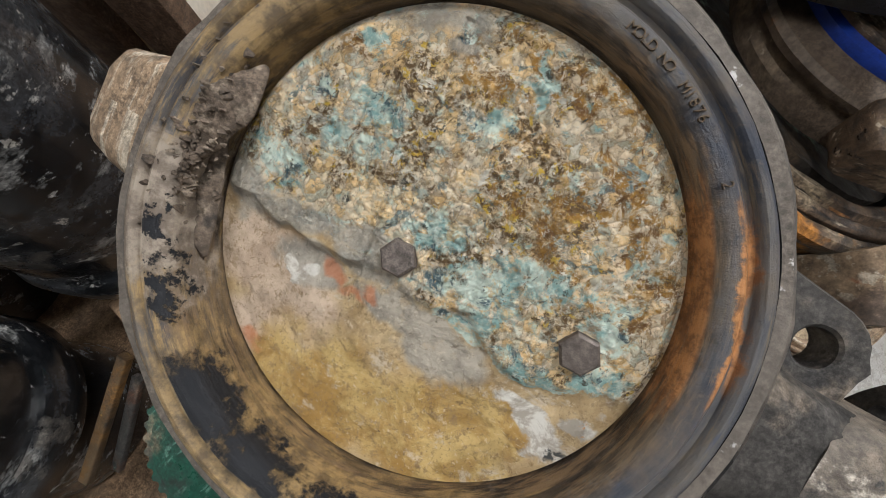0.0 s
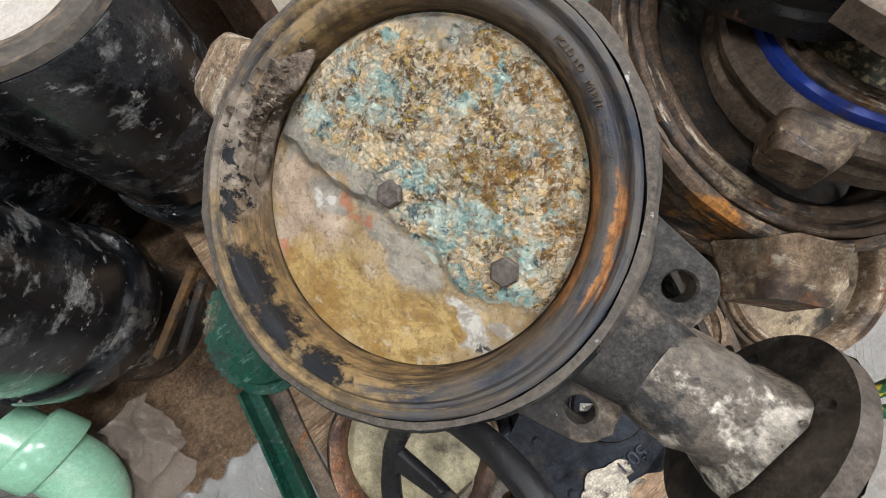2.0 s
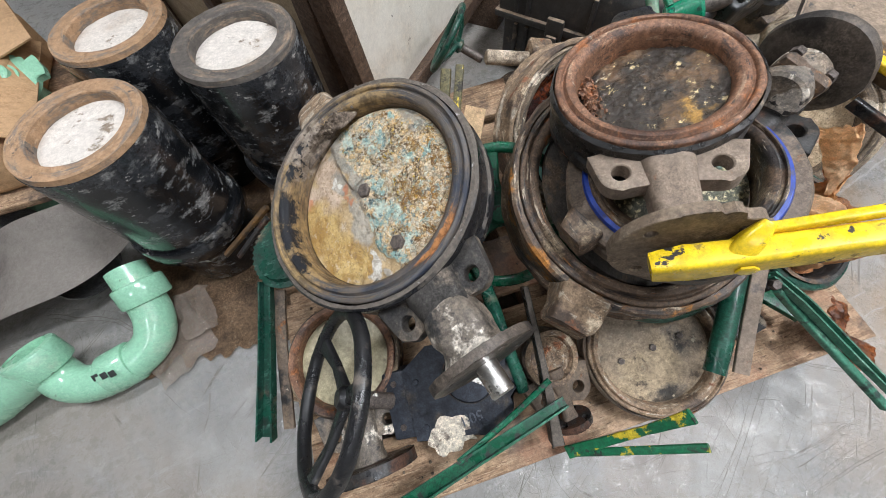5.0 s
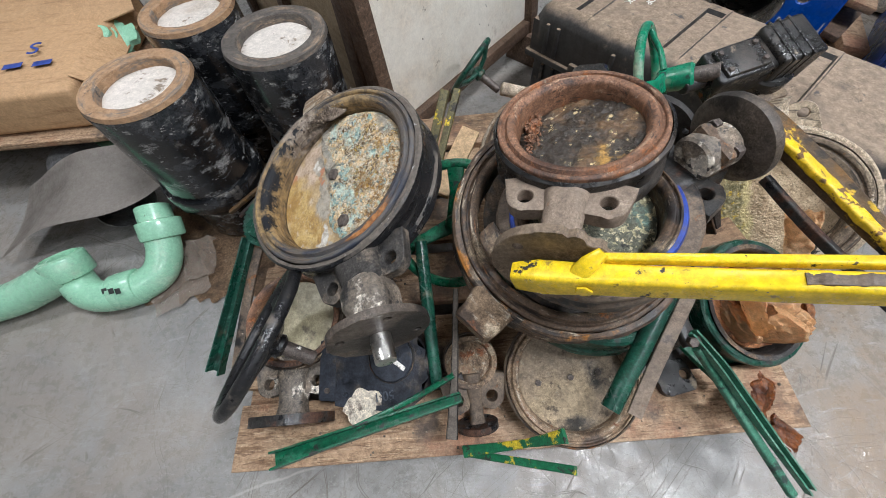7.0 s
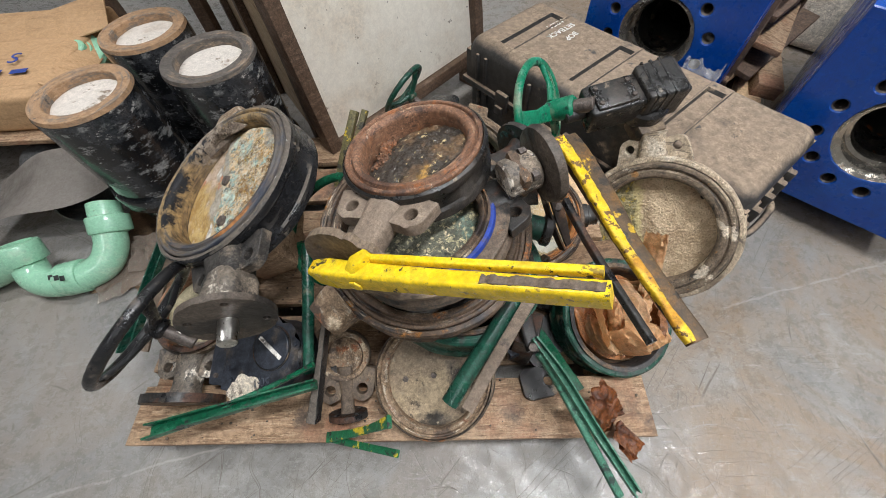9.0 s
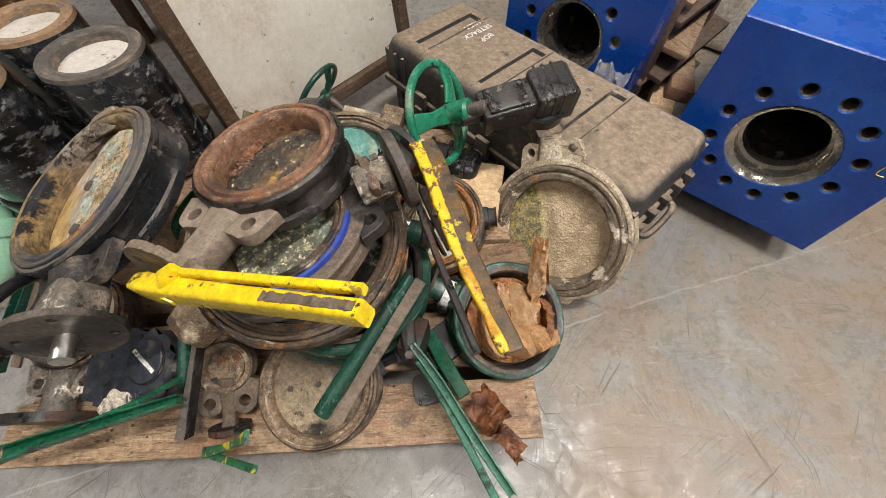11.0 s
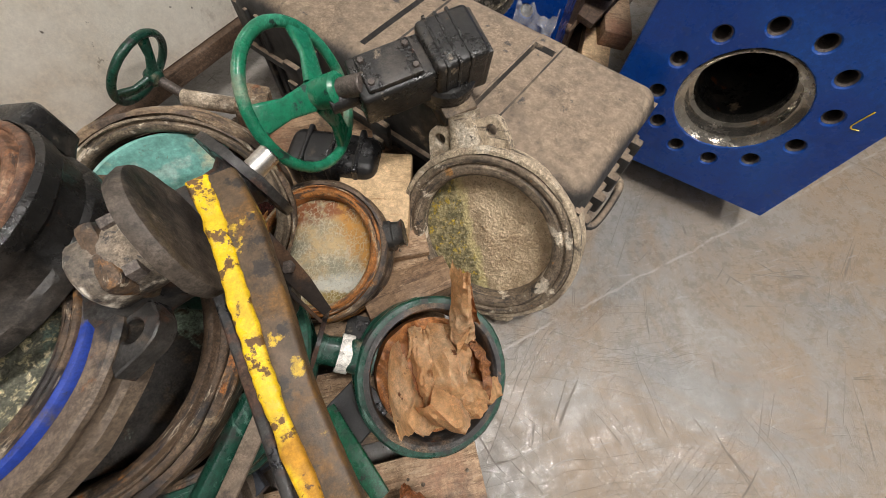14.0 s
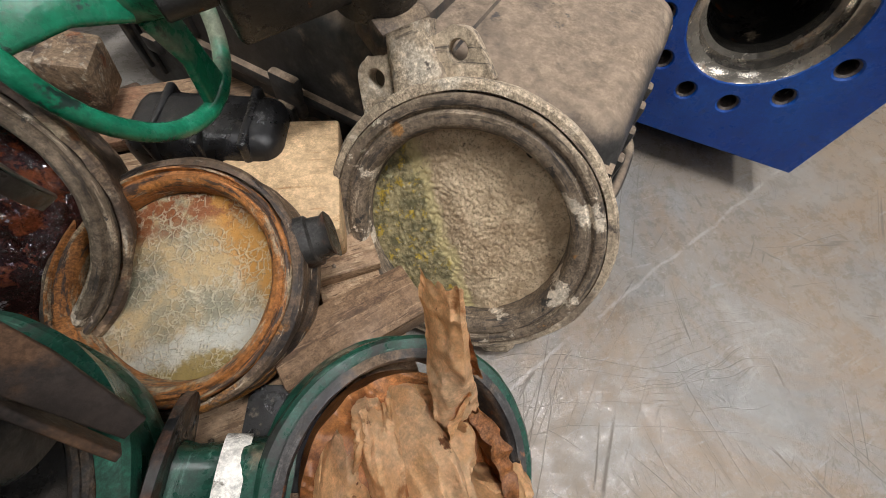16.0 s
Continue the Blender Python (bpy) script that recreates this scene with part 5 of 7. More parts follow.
def heap(rx, ry, high, seed):
    """A low heap of crumbling mud with a broken surface."""
    def f(x, y):
        q = Vector((x * rx, y * ry, seed))
        rough = abs(noise.noise(q * 110)) * 0.006 + abs(noise.noise(q * 240)) * 0.0035 + noise.noise(q * 45) * 0.005
        d = x * x + y * y
        return high * max(0, 1 - d) + rough * max(0.0, 1.1 - d) - 0.004 * d
    bm = disc_mesh(1.0, 0.006, f, 44, 110)
    for v in bm.verts:
        a = math.atan2(v.co.y, v.co.x)
        g = 1 + 0.28 * noise.noise(Vector((math.cos(a) * 2.2, math.sin(a) * 2.2, seed)))
        v.co.x *= rx * g
        v.co.y *= ry * g
    return bm


part("mud_clod", heap(0.020, 0.040, 0.010, 2.2), m_mud, vA, "dark brown crumbling mud", m=pose(-0.150, 0.026, -0.012, 0, -18, -18))
part("mud_clod", heap(0.010, 0.045, 0.004, 4.2), m_mud, vA, "dark brown crumbling mud", m=pose(-0.146, -0.03, -0.026, 0, -25, 14))
tagged(part("loose_mud", crumbs(330, (0.009, 0.030, 0.005), 0.0030, 3), m_mud, vA, m=pose(-0.150, 0.012, -0.010, 0, 0, 0), smooth=False), "loose crumbs of dry mud", kind="stuff")
# ---- the stack of valves ----
vB = valve("rusted butterfly valve lying flat on top of the stack", (0.705, 0.422, 0.629), (-0.166, 0.094, 0.982), (-0.36, -0.93, 0.0), 0.130, 0.094, 0.075,
           m_black_wet, m_rust, lip=0.006, neck=0.10, neck_w=0.055, neck_mat=m_dusty_tan, plate=0.080, plate_mat=m_plate_brown, plate_teeth=True, ears=0.055, ear_at=0.140, ear_z=-0.020, boss=0.03, seed=4.1,
           seat_label="brown rusted face ring", wear=0.0025)
valve_disc(vB, 0.094, -0.032, 9, -3, m_darkdisc, 70, 0.004, 2.0, dome=0.006, label="dark disc with pale scale", rings=60, segs=160)
tagged(part("rust_scale", crumbs(320, (0.024, 0.006, 0.004), 0.0036, 9), m_rust, vB, m=pose(-0.02, -0.075, -0.04, 0, 0, 8), smooth=False), "red-brown rust scale", kind="stuff")
part("plate_bolt", moved(hexhead(0.010, 0.012), Matrix.Translation((0.244, 0.045, -0.03)) @ Matrix.Rotation(radians(90), 4, "Y")), m_bolt, vB, "rusty bolt head")

vC = valve("grey butterfly valve with a blue seat ring under the rusted valve", (0.717, 0.312, 0.559), (-0.20, 0.06, 0.97), (0.95, 0.28, 0.15), 0.150, 0.098, 0.06,
           m_grey_iron, m_rust_brown, lip=0.03, neck=0.05, neck_w=0.06, neck_mat=m_black_iron, ears=0.05, ear_at=0.150, boss=0.03, boss_w=0.05, boss_at=(0.022, 0.008), boss_mat=m_rust_brown, seed=6.2, flush=0.012)
MC = axes((0.717, 0.312, 0.559), (-0.20, 0.06, 0.97), (0.95, 0.28, 0.15))
plate_c = axes((0.927, 0.378, 0.606), (0.92, 0.37, 0.10), (-0.3, 0.9, 0.2))
part("stem_collar", roughen(moved(rod(0.034, 0.06, 28, 0.004), MC.inverted() @ plate_c @ Matrix.Translation((0, 0, -0.075))), 0.001, 40), m_flaked_iron, vC)
part("stem_flange", roughen(moved(block(0.068, 0.068, 0.020, 0.008), MC.inverted() @ plate_c @ Matrix.Translation((0, 0, -0.048))), 0.001, 40), m_rust_brown, vC)
for x, y in ((0.024, 0.024), (0.024, -0.024), (-0.024, -0.024), (-0.024, 0.024)):
    part("flange_bolt", moved(hexhead(0.009, 0.012), MC.inverted() @ plate_c @ Matrix.Translation((x, y, -0.0365))), m_bolt, vC)
part("mounting_plate", roughen(moved(lathe([(0.0005, -0.010), (0.060, -0.010), (0.067, -0.007), (0.069, 0.002), (0.067, 0.008), (0.063, 0.0095), (0.050, 0.008), (0.0005, 0.0075)], 96), MC.inverted() @ plate_c), 0.0012, 40), m_plate_dark, vC, "dark brown round lever plate")
part("seal_ring", lathe([(0.1275, -0.018), (0.1275, -0.009), (0.1255, -0.0055), (0.1195, -0.0045), (0.117, -0.006), (0.117, -0.018)], 96), m_blue_ring, vC, "bright blue seal ring")
valve_disc(vC, 0.096, -0.03, 12, 4, m_speckle, 80, 0.003, 5.0, label="teal disc with a speckled crust")

vD = valve("very large rusty butterfly valve carrying two smaller ones", (0.715, 0.346, 0.477), (0.027, -0.233, 0.972), (0.75, 0.64, 0.13), 0.211, 0.165, 0.095,
           m_rust_brown, m_rust_brown, lip=0.014, neck=0.075, neck_w=0.075, neck_mat=m_black_iron, plate=0.077, plate_mat=m_black_iron, shaft=0.055, boss=0.055, boss_at=(0.0, 0.018), boss_mat=m_tan_iron, boss_w=0.075, seed=7.7, wear=0.004)
valve_disc(vD, 0.160, -0.055, 12, 14, m_disc_shade, 40, 0.002, 1.0, label="dark disc with pale green coating")

vN = valve("green painted butterfly valve at the bottom of the stack", (0.785, 0.335, 0.352), (0.10, 0.02, 0.99), (0.5, -0.85, 0.0), 0.186, 0.150, 0.085,
           m_green_dark, m_seat_dark, lip=0.02, seed=8.2)
valve_disc(vN, 0.148, -0.04, 10, 0, m_black_wet)
STEM = axes((0.918, 0.382, 0.425), (0.90, -0.25, -0.10), (0, 1, 0))
NV = axes((0.785, 0.335, 0.352), (0.10, 0.02, 0.99), (0.5, -0.85, 0.0)).inverted() @ STEM
part("stem_neck", roughen(moved(rod(0.026, 0.15, 28, 0.004), NV @ Matrix.Translation((0, 0, -0.10))), 0.0008, 40), m_green_dark, vN)
part("stem_cuff", lathe([(0.0275, -0.012), (0.0275, 0.012), (0.0255, 0.012), (0.0255, -0.012)], 40), m_steel, vN, "bright steel cuff", m=NV)
part("stem_end", roughen(moved(rod(0.034, 0.020, 32, 0.004), NV @ Matrix.Translation((0, 0, 0.040))), 0.0008, 40), m_black_wet, vN)
vO = valve("brown rusty butterfly valve resting on the pallet boards", (0.77, 0.36, 0.245), (0.05, 0.0, 1.0), (0.45, -0.9, 0.0), 0.16, 0.12, 0.095,
           m_rust, m_seat_dark, lip=0.02, neck=0.05, neck_w=0.05, neck_mat=m_navy, ears=0.05, ear_at=0.215, ear_z=-0.005, seed=8.9)
valve_disc(vO, 0.118, -0.04, 10, 0, m_black_wet)

vK = valve("small flat butterfly valve with a dusty disc on the pallet edge", (0.713, 0.116, 0.251), (-0.141, -0.281, 0.949), (1.0, 0.12, 0.0), 0.1325, 0.104, 0.06,
           m_grey_iron, m_tan_iron, lip=0.006, seed=9.4)
valve_disc(vK, 0.103, -0.022, 3, 0, m_dustdisc, 30, 0.0012, 4.0, dome=0.003, bolt_r=0.007, bolts=((-0.065, 0.0), (0.0, 0.0), (0.055, 0.0)), label="dusty dark disc with three bolt heads", rings=50, segs=140)

vJ = valve("large rusty butterfly valve leaning behind the stack, disc half open", (0.776, 0.585, 0.335), (0.149, -0.754, 0.64), (0.95, 0.2, 0.0), 0.183, 0.146, 0.085,
           m_tan_iron, m_mud_rim, lip=0.012, seed=10.4, wear=0.004)
valve_disc(vJ, 0.144, -0.03, 17, 24, m_teal, 50, 0.003, 6.0, label="turned teal disc with worn coating")
part("residue", disc_mesh(0.144, 0.01, lumpy(70, 0.007, 2.2), 40, 96), m_oily, vJ, "shiny oily residue", m=pose(0, 0, -0.046, 0, 0, 0))

vI = valve("orange rusted butterfly valve lying on the pallet", (0.972, 0.518, 0.264), (-0.204, -0.247, 0.947), (1.0, 0.0, 0.0), 0.142, 0.108, 0.07,
           m_rust_brown, m_rust_pale, lip=0.012, neck=0.03, neck_w=0.05, neck_mat=m_black_iron, seed=11.4)
valve_disc(vI, 0.107, -0.035, 4, 2, m_orangedisc, 60, 0.0012, 8.0, label="stained disc with flaking grey and orange scale", rings=60, segs=160)

vG = valve("dusty butterfly valve with a mud-covered disc leaning on the case", (1.306, 0.491, 0.209), (-0.61, -0.636, 0.472), (-0.13, 0.65, 0.75), 0.202, 0.146, 0.078,
           m_mud_body, m_mud_rim, lip=0.014, neck=0.06, neck_w=0.062, neck_mat=m_mud_body, ears=0.055, ear_at=0.222, boss=0.02, seed=12.4, wear=0.0025)


def mud_height(x, y):
    q = Vector((x, y, 0.7))
    side = min(1.0, max(0.0, (0.03 - y + 0.01 * noise.noise(q * 25)) / 0.03))
    crack = abs(noise.noise(q * 50)) * 0.003 + abs(noise.noise(q * 110)) * 0.004 + noise.noise(q * 240) * 0.0016 + noise.noise(q * 18) * 0.003
    return side * (0.004 + crack) + (1 - side) * (abs(noise.noise(q * 110)) * 0.005 - 0.002)


valve_disc(vG, 0.145, -0.040, 4, 0, m_mudgreen, height=mud_height, label="disc under cracked dried mud with a green corroded strip", rings=110, segs=300)

vH = valve("green butterfly valve stuffed with crumpled kraft paper", (1.152, 0.245, 0.236), (0.191, -0.321, 0.928), (-0.88, 0.45, -0.1), 0.1385, 0.112, 0.085,
           m_green_dark, m_seat_dark, lip=0.017, neck=0.065, neck_w=0.052, neck_mat=m_green_dark, plate=0.068, plate_mat=m_black_iron, seed=13.4, plate_t=0.008)
part("tape_band", lathe([(0.0335, 0), (0.0335, 0.022), (0.031, 0.022), (0.031, 0)], 32), m_tape, vH, "white tape band", m=Matrix.Translation((0.148, 0, -0.0425)) @ Matrix.Rotation(radians(90), 4, "Y"))

vQ = valve("rusty butterfly valve with a cream enamelled disc under the hand wheel", (0.135, 0.29, 0.255), (-0.05, -0.12, 0.99), (0.0, -1.0, 0.0), 0.112, 0.09, 0.07,
           m_rust_brown, m_rust, lip=0.008, neck=0.085, neck_w=0.058, neck_mat=m_flaked_iron, plate=0.084, plate_mat=m_black_iron, plate_t=0.02, ears=0.052, ear_at=0.135, seed=14.2)
valve_disc(vQ, 0.089, -0.02, 4, 0, m_cream, 30, 0.001, 8.0, dome=0.004, label="cream enamelled disc")

vL = valve("small narrow butterfly valve standing on the pallet edge", (0.518, 0.16, 0.262), (0.12, -0.42, 0.9), (0.05, -0.9, -0.4), 0.055, 0.04, 0.045,
           m_grey_iron, m_tan_iron, lip=0.006, neck=0.07, neck_w=0.03, ears=0.035, ear_at=0.075, plate=0.042, plate_mat=m_black_iron, seed=15.2)
valve_disc(vL, 0.039, -0.012, 8, 0, m_tan_iron, 90, 0.002, 4.0, label="muddy brown disc")

# ---- lined pipe spools ----
def pipe_spool(x, y, top, rim, label):
    root = thing("pipe_spool", label, "pipe", pose(x, y, 0), "lined pipe spools")
    r = 0.13
    part("barrel", roughen(lathe([(r, top - 0.012), (r + 0.001, 0.23), (r - 0.004, 0.19), (0.10, 0.19), (0.10, top - 0.012)], 72), 0.0008, 20, x), m_black_paint, root, "glossy black barrel with scuffs and painted reflections")
    part("end_ring", roughen(lathe([(r - 0.001, top - 0.011), (r - 0.004, top), (0.094, top), (0.0915, top - 0.003), (0.0915, top - 0.034), (0.099, top - 0.034), (0.099, top - 0.011)], 72), 0.0008, 30, x), rim, root)
    part("liner", disc_mesh(0.0945, 0.006, lumpy(14, 0.002, x * 3), 20, 64), m_liner, root, "dirty white plastic liner", m=pose(0, 0, top - 0.026))
    part("collar", roughen(lathe([(0.138, 0.225), (0.143, 0.218), (0.143, 0.175), (0.138, 0.168), (0.10, 0.168), (0.10, 0.225)], 72), 0.0008, 30, x), m_black_paint, root)
    part("spigot", lathe([(0.118, 0.17), (0.118, 0.02), (0.113, 0.008), (0.09, 0.008), (0.09, 0.17)], 64), m_black_paint, root)
    return root


pipe_spool(-0.195, 0.80, 0.510, m_rim_brown, "black pipe spool with a brown end ring and white liner")
pipe_spool(0.115, 0.92, 0.520, m_rim_grey, "black pipe spool with a grey end ring and white liner")
pipe_spool(-0.165, 1.115, 0.505, m_rim_brown, "black pipe spool standing behind two others, white liner")

# ---- transit case ----
case = thing("transit_case", "long dusty black plastic transit case with ribbed lid", "case", axes((1.30, 0.962, 0.0), (0, 0, 1), (0.638, -0.77, 0)))
part("base", moved(block(0.98, 0.35, 0.2, 0.02, 3), Matrix.Translation((0, 0, 0.104))), m_case, case)


def lid_shell():
    """A rounded lid with three sunk channels across it and a shallow step beside each."""
    def height(x, y):
        dx, dy = max(0.0, abs(x) - 0.455), max(0.0, abs(y) - 0.140)
        d = min(1.0, math.hypot(dx, dy) / 0.0451)
        z = 0.366 - 0.045 * (1 - math.sqrt(max(0.0, 1 - d * d)))
        for c in (-0.3585, -0.069, 0.230):
            u = min(1.0, max(0.0, (0.027 - abs(x - c)) / 0.004)) * min(1.0, max(0.0, (0.128 - abs(y + 0.01)) / 0.005))
            z -= 0.011 * u
            z += 0.0035 * min(1.0, max(0.0, (0.034 - abs(x - c)) / 0.003)) * (1 - d)
        return z + 0.0012 * noise.noise(Vector((x * 7, y * 7, 1)))
    xs = sorted({round(-0.5 + i / 150, 4) for i in range(151)} | {round(c + e, 4) for c in (-0.3585, -0.069, 0.230) for e in (-0.034, -0.031, -0.027, -0.023, 0.023, 0.027, 0.031, 0.034)})
    ys = sorted({round(-0.185 + 0.37 * i / 60, 4) for i in range(61)} | {-0.138, -0.133, 0.113, 0.118})
    bm = bmesh.new()
    grid = [[bm.verts.new((x, y, height(x, y))) for y in ys] for x in xs]
    for a, b in zip(grid, grid[1:]):
        for j in range(len(ys) - 1):
            bm.faces.new((a[j], b[j], b[j + 1], a[j + 1]))
    loop = [row[0] for row in grid] + grid[-1][1:] + [row[-1] for row in grid[-2::-1]] + grid[0][-2:0:-1]
    low = [bm.verts.new((v.co.x, v.co.y, 0.214)) for v in loop]
    for i in range(len(loop)):
        j = (i + 1) % len(loop)
        bm.faces.new((loop[i], low[i], low[j], loop[j]))
    bm.faces.new(low)
    return bm


part("lid", lid_shell(), m_case, case)
part("rim", moved(block(1.025, 0.395, 0.022, 0.006), Matrix.Translation((0, 0, 0.208))), m_case, case)
for x in (-0.44, -0.40, -0.2, 0.2, 0.40, 0.44):
    part("rib", moved(block(0.014, 0.016, 0.1, 0.004), Matrix.Translation((x, -0.186, 0.275))), m_case, case)
    part("rib", moved(block(0.014, 0.016, 0.12, 0.004), Matrix.Translation((x, -0.176, 0.12))), m_case, case)
for x in (-0.3, 0.0, 0.3):
    part("latch", joined(moved(block(0.055, 0.018, 0.075, 0.006), Matrix.Translation((x, -0.2, 0.21))), moved(block(0.035, 0.012, 0.03, 0.004), Matrix.Translation((x, -0.214, 0.185)))), m_case, case)
for y in (-0.12, -0.05, 0.02, 0.09, 0.15):
    part("end_lug", joined(moved(block(0.03, 0.026, 0.05, 0.007), Matrix.Translation((0.512, y, 0.215))), moved(block(0.018, 0.02, 0.1, 0.006), Matrix.Translation((0.498, y, 0.13)))), m_case, case)
part("end_handle", tube(smooth_path([(0.5, -0.08, 0.17), (0.54, -0.07, 0.165), (0.54, 0.07, 0.165), (0.5, 0.08, 0.17)], 6), 0.010, 10), m_case, case)


def lettering(text, size, material, name="lettering", parent=None, m=None, label="", depth=0.0006):
    """Letters in the built-in font as a thin mesh."""
    data = bpy.data.curves.new("letters", "FONT")
    data.body, data.size, data.extrude, data.align_x, data.align_y = text, size, depth, "CENTER", "CENTER"
    ob = new("letters", data)
    mesh = bpy.data.meshes.new_from_object(ob.evaluated_get(bpy.context.evaluated_depsgraph_get()))
    bpy.data.objects.remove(ob)
    mesh.materials.clear()
    mesh.materials.append(material)
    out = new(name, mesh)
    out.parent = parent
    out.matrix_local = m
    if label:
        tagged(out, label)
    return out


for line, x in (("BOP", -0.245), ("SETBACK", -0.29), ("AREA", -0.33)):
    lettering(line, 0.030, m_chalk, "lettering", case, pose(x, 0.055 if line != "AREA" else 0.075, 0.3672, 0, 0, -90 + (4 if line == "BOP" else -2)), "white handwritten letters")

# ---- framed board and plywood panel ----
board = thing("framed_board", "tall cream board in a brown wooden frame, dirty", "board", axes((0.362, 0.930, 0.0), (0, 0, 1), (0.694, 0.72, 0)) @ pose(0, 0, 0, -6.5, 0, 0))
part("panel", moved(block(0.74, 0.02, 1.5, 0.002), Matrix.Translation((0.39, 0.012, 0.92))), m_panel, board)
part("post", moved(block(0.045, 0.06, 1.5, 0.003), Matrix.Translation((0.0, 0.0, 0.872))), m_wood_dark, board)
part("post", moved(block(0.045, 0.06, 1.5, 0.003), Matrix.Translation((0.78, 0.0, 0.872))), m_wood_dark, board)
part("rail", moved(block(0.735, 0.05, 0.045, 0.003), Matrix.Translation((0.39, 0.0, 0.145))), m_wood_dark, board)
for x in (0.0, 0.78):
    part("foot", moved(block(0.09, 0.14, 0.12, 0.004), Matrix.Translation((x, 0.0, 0.062)) @ pose(0, 0, 0, 6.5, 0, 0)), m_wood_dark, board)
ply = thing("plywood_panel", "tan plywood crate side behind the pipe spools", "panel", axes((0.325, 1.01, 0.0), (0, 0, 1), (-0.55, 0.835, 0)))
part("sheet", moved(block(1.28, 0.018, 1.2, 0.002), Matrix.Translation((0.66, 0.0, 0.602))), m_ply, ply)
for x in (0.06, 0.62, 1.2):
    part("batten", moved(block(0.07, 0.03, 1.2, 0.003), Matrix.Translation((x, 0.025, 0.602))), m_wood_dark, ply)


# ---- blue blocks ----
def blue_block(corner, u, w, h, deep, z0, label):
    root = thing("steel_block", label, "machine block", axes((*corner, z0), (0, 0, 1), (*u, 0)), "blue steel blocks")
    holes = [(w / 2, h / 2, 0.121)]
    for i in range(12):
        a = radians(15 + 30 * i)
        holes.append((w / 2 + 0.162 * math.cos(a), h / 2 + 0.162 * math.sin(a), 0.0175))
    upright = Matrix.Rotation(radians(90), 4, "X")
    part("housing", moved(prism([(0, 0), (w, 0), (w, h), (0, h)], deep, holes, 0.003), upright), m_blue, root, smooth=False)
    sleeve = lathe([(0.1205, -0.002), (0.108, -0.016), (0.103, -0.018), (0.101, -0.05), (0.092, -0.055), (0.091, -0.085), (0.1205, -0.085)], 96)
    part("bore_sleeve", moved(sleeve, upright @ Matrix.Translation((w / 2, h / 2, 0))), m_bore, root, "bright machined bore")
    # Dark wall and end disc stand in for the shade deep in the bore.
    part("bore_wall", moved(lathe([(0.0915, -0.086), (0.089, -0.19), (0.083, -0.2), (0.083, -0.46), (0.1205, -0.46), (0.1205, -0.086)], 96), upright @ Matrix.Translation((w / 2, h / 2, 0))), m_black_wet, root, "bore wall coloured dark for the shade inside")
    part("bore_end", moved(rod(0.084, 0.01, 48), upright @ Matrix.Translation((w / 2, h / 2, -0.44))), m_black_iron, root)
    for hx, hy, hr in holes[1:]:
        part("tapped_hole", moved(lathe([(hr - 0.0002, -0.004), (hr - 0.0035, -0.008), (hr - 0.0035, -0.09), (0.0005, -0.09), (0.0005, -0.1), (hr - 0.0002, -0.1)], 24), upright @ Matrix.Translation((hx, hy, 0))), m_bolt, root)
    for x in (0.06, w - 0.06):
        part("skid", moved(block(0.09, deep * 0.6, z0 - 0.004, 0.004), Matrix.Translation((x, deep * 0.55, -z0 / 2 - 0.001))), m_wood, root)
    return root


b1 = blue_block((1.722, 0.81), (0.732, -0.681), 0.505, 0.52, 0.8, 0.09, "bright blue painted steel block with a machined bore and bolt holes")
b2 = blue_block((1.28, 1.36), (0.732, -0.681), 0.505, 0.52, 0.5, 0.09, "bright blue painted steel block behind the transit case")
for pts in ([(0.45, -0.0015, 0.34), (0.445, -0.0015, 0.30), (0.462, -0.0015, 0.298)], [(0.46, -0.0015, 0.40), (0.463, -0.0015, 0.47)]):
    part("paint_mark", tube(smooth_path(pts, 5), 0.0012, 6), m_yellow, b1, "thin yellow marker line")
for x, y, r in ((0.36, 0.07, 20), (0.42, 0.05, -60), (0.33, 0.12, 75)):
    part("tape_scrap", moved(block(0.05, 0.018, 0.0015, 0.0006), pose(x, y, 0.5215, 0, 0, r)), m_tape, b1, "torn white tape")

# rubbish between the two blocks
crate = thing("broken_crate", "broken brown wooden crate wedged between the blue blocks", "crate", axes((1.66, 1.06, 0.0), (0, 0, 1), (0.732, -0.681, 0)))
rng = random.Random(4)
for i in range(7):
    part("slat", moved(roughen(block(0.10 + 0.05 * rng.random(), 0.45, 0.02, 0.002), 0.002, 9, i), pose(rng.uniform(-0.02, 0.06), 0.25 + 0.03 * i, 0.06 + 0.07 * i, rng.uniform(-8, 8), rng.uniform(-14, 14), rng.uniform(-12, 12))), m_wood_dark if i % 2 else m_wood, crate)
part("leg", moved(block(0.07, 0.07, 0.56, 0.003), Matrix.Translation((0.0, 0.12, 0.282))), m_wood_dark, crate)
part("leg", moved(block(0.07, 0.07, 0.56, 0.003), Matrix.Translation((0.05, 0.5, 0.282))), m_wood_dark, crate)


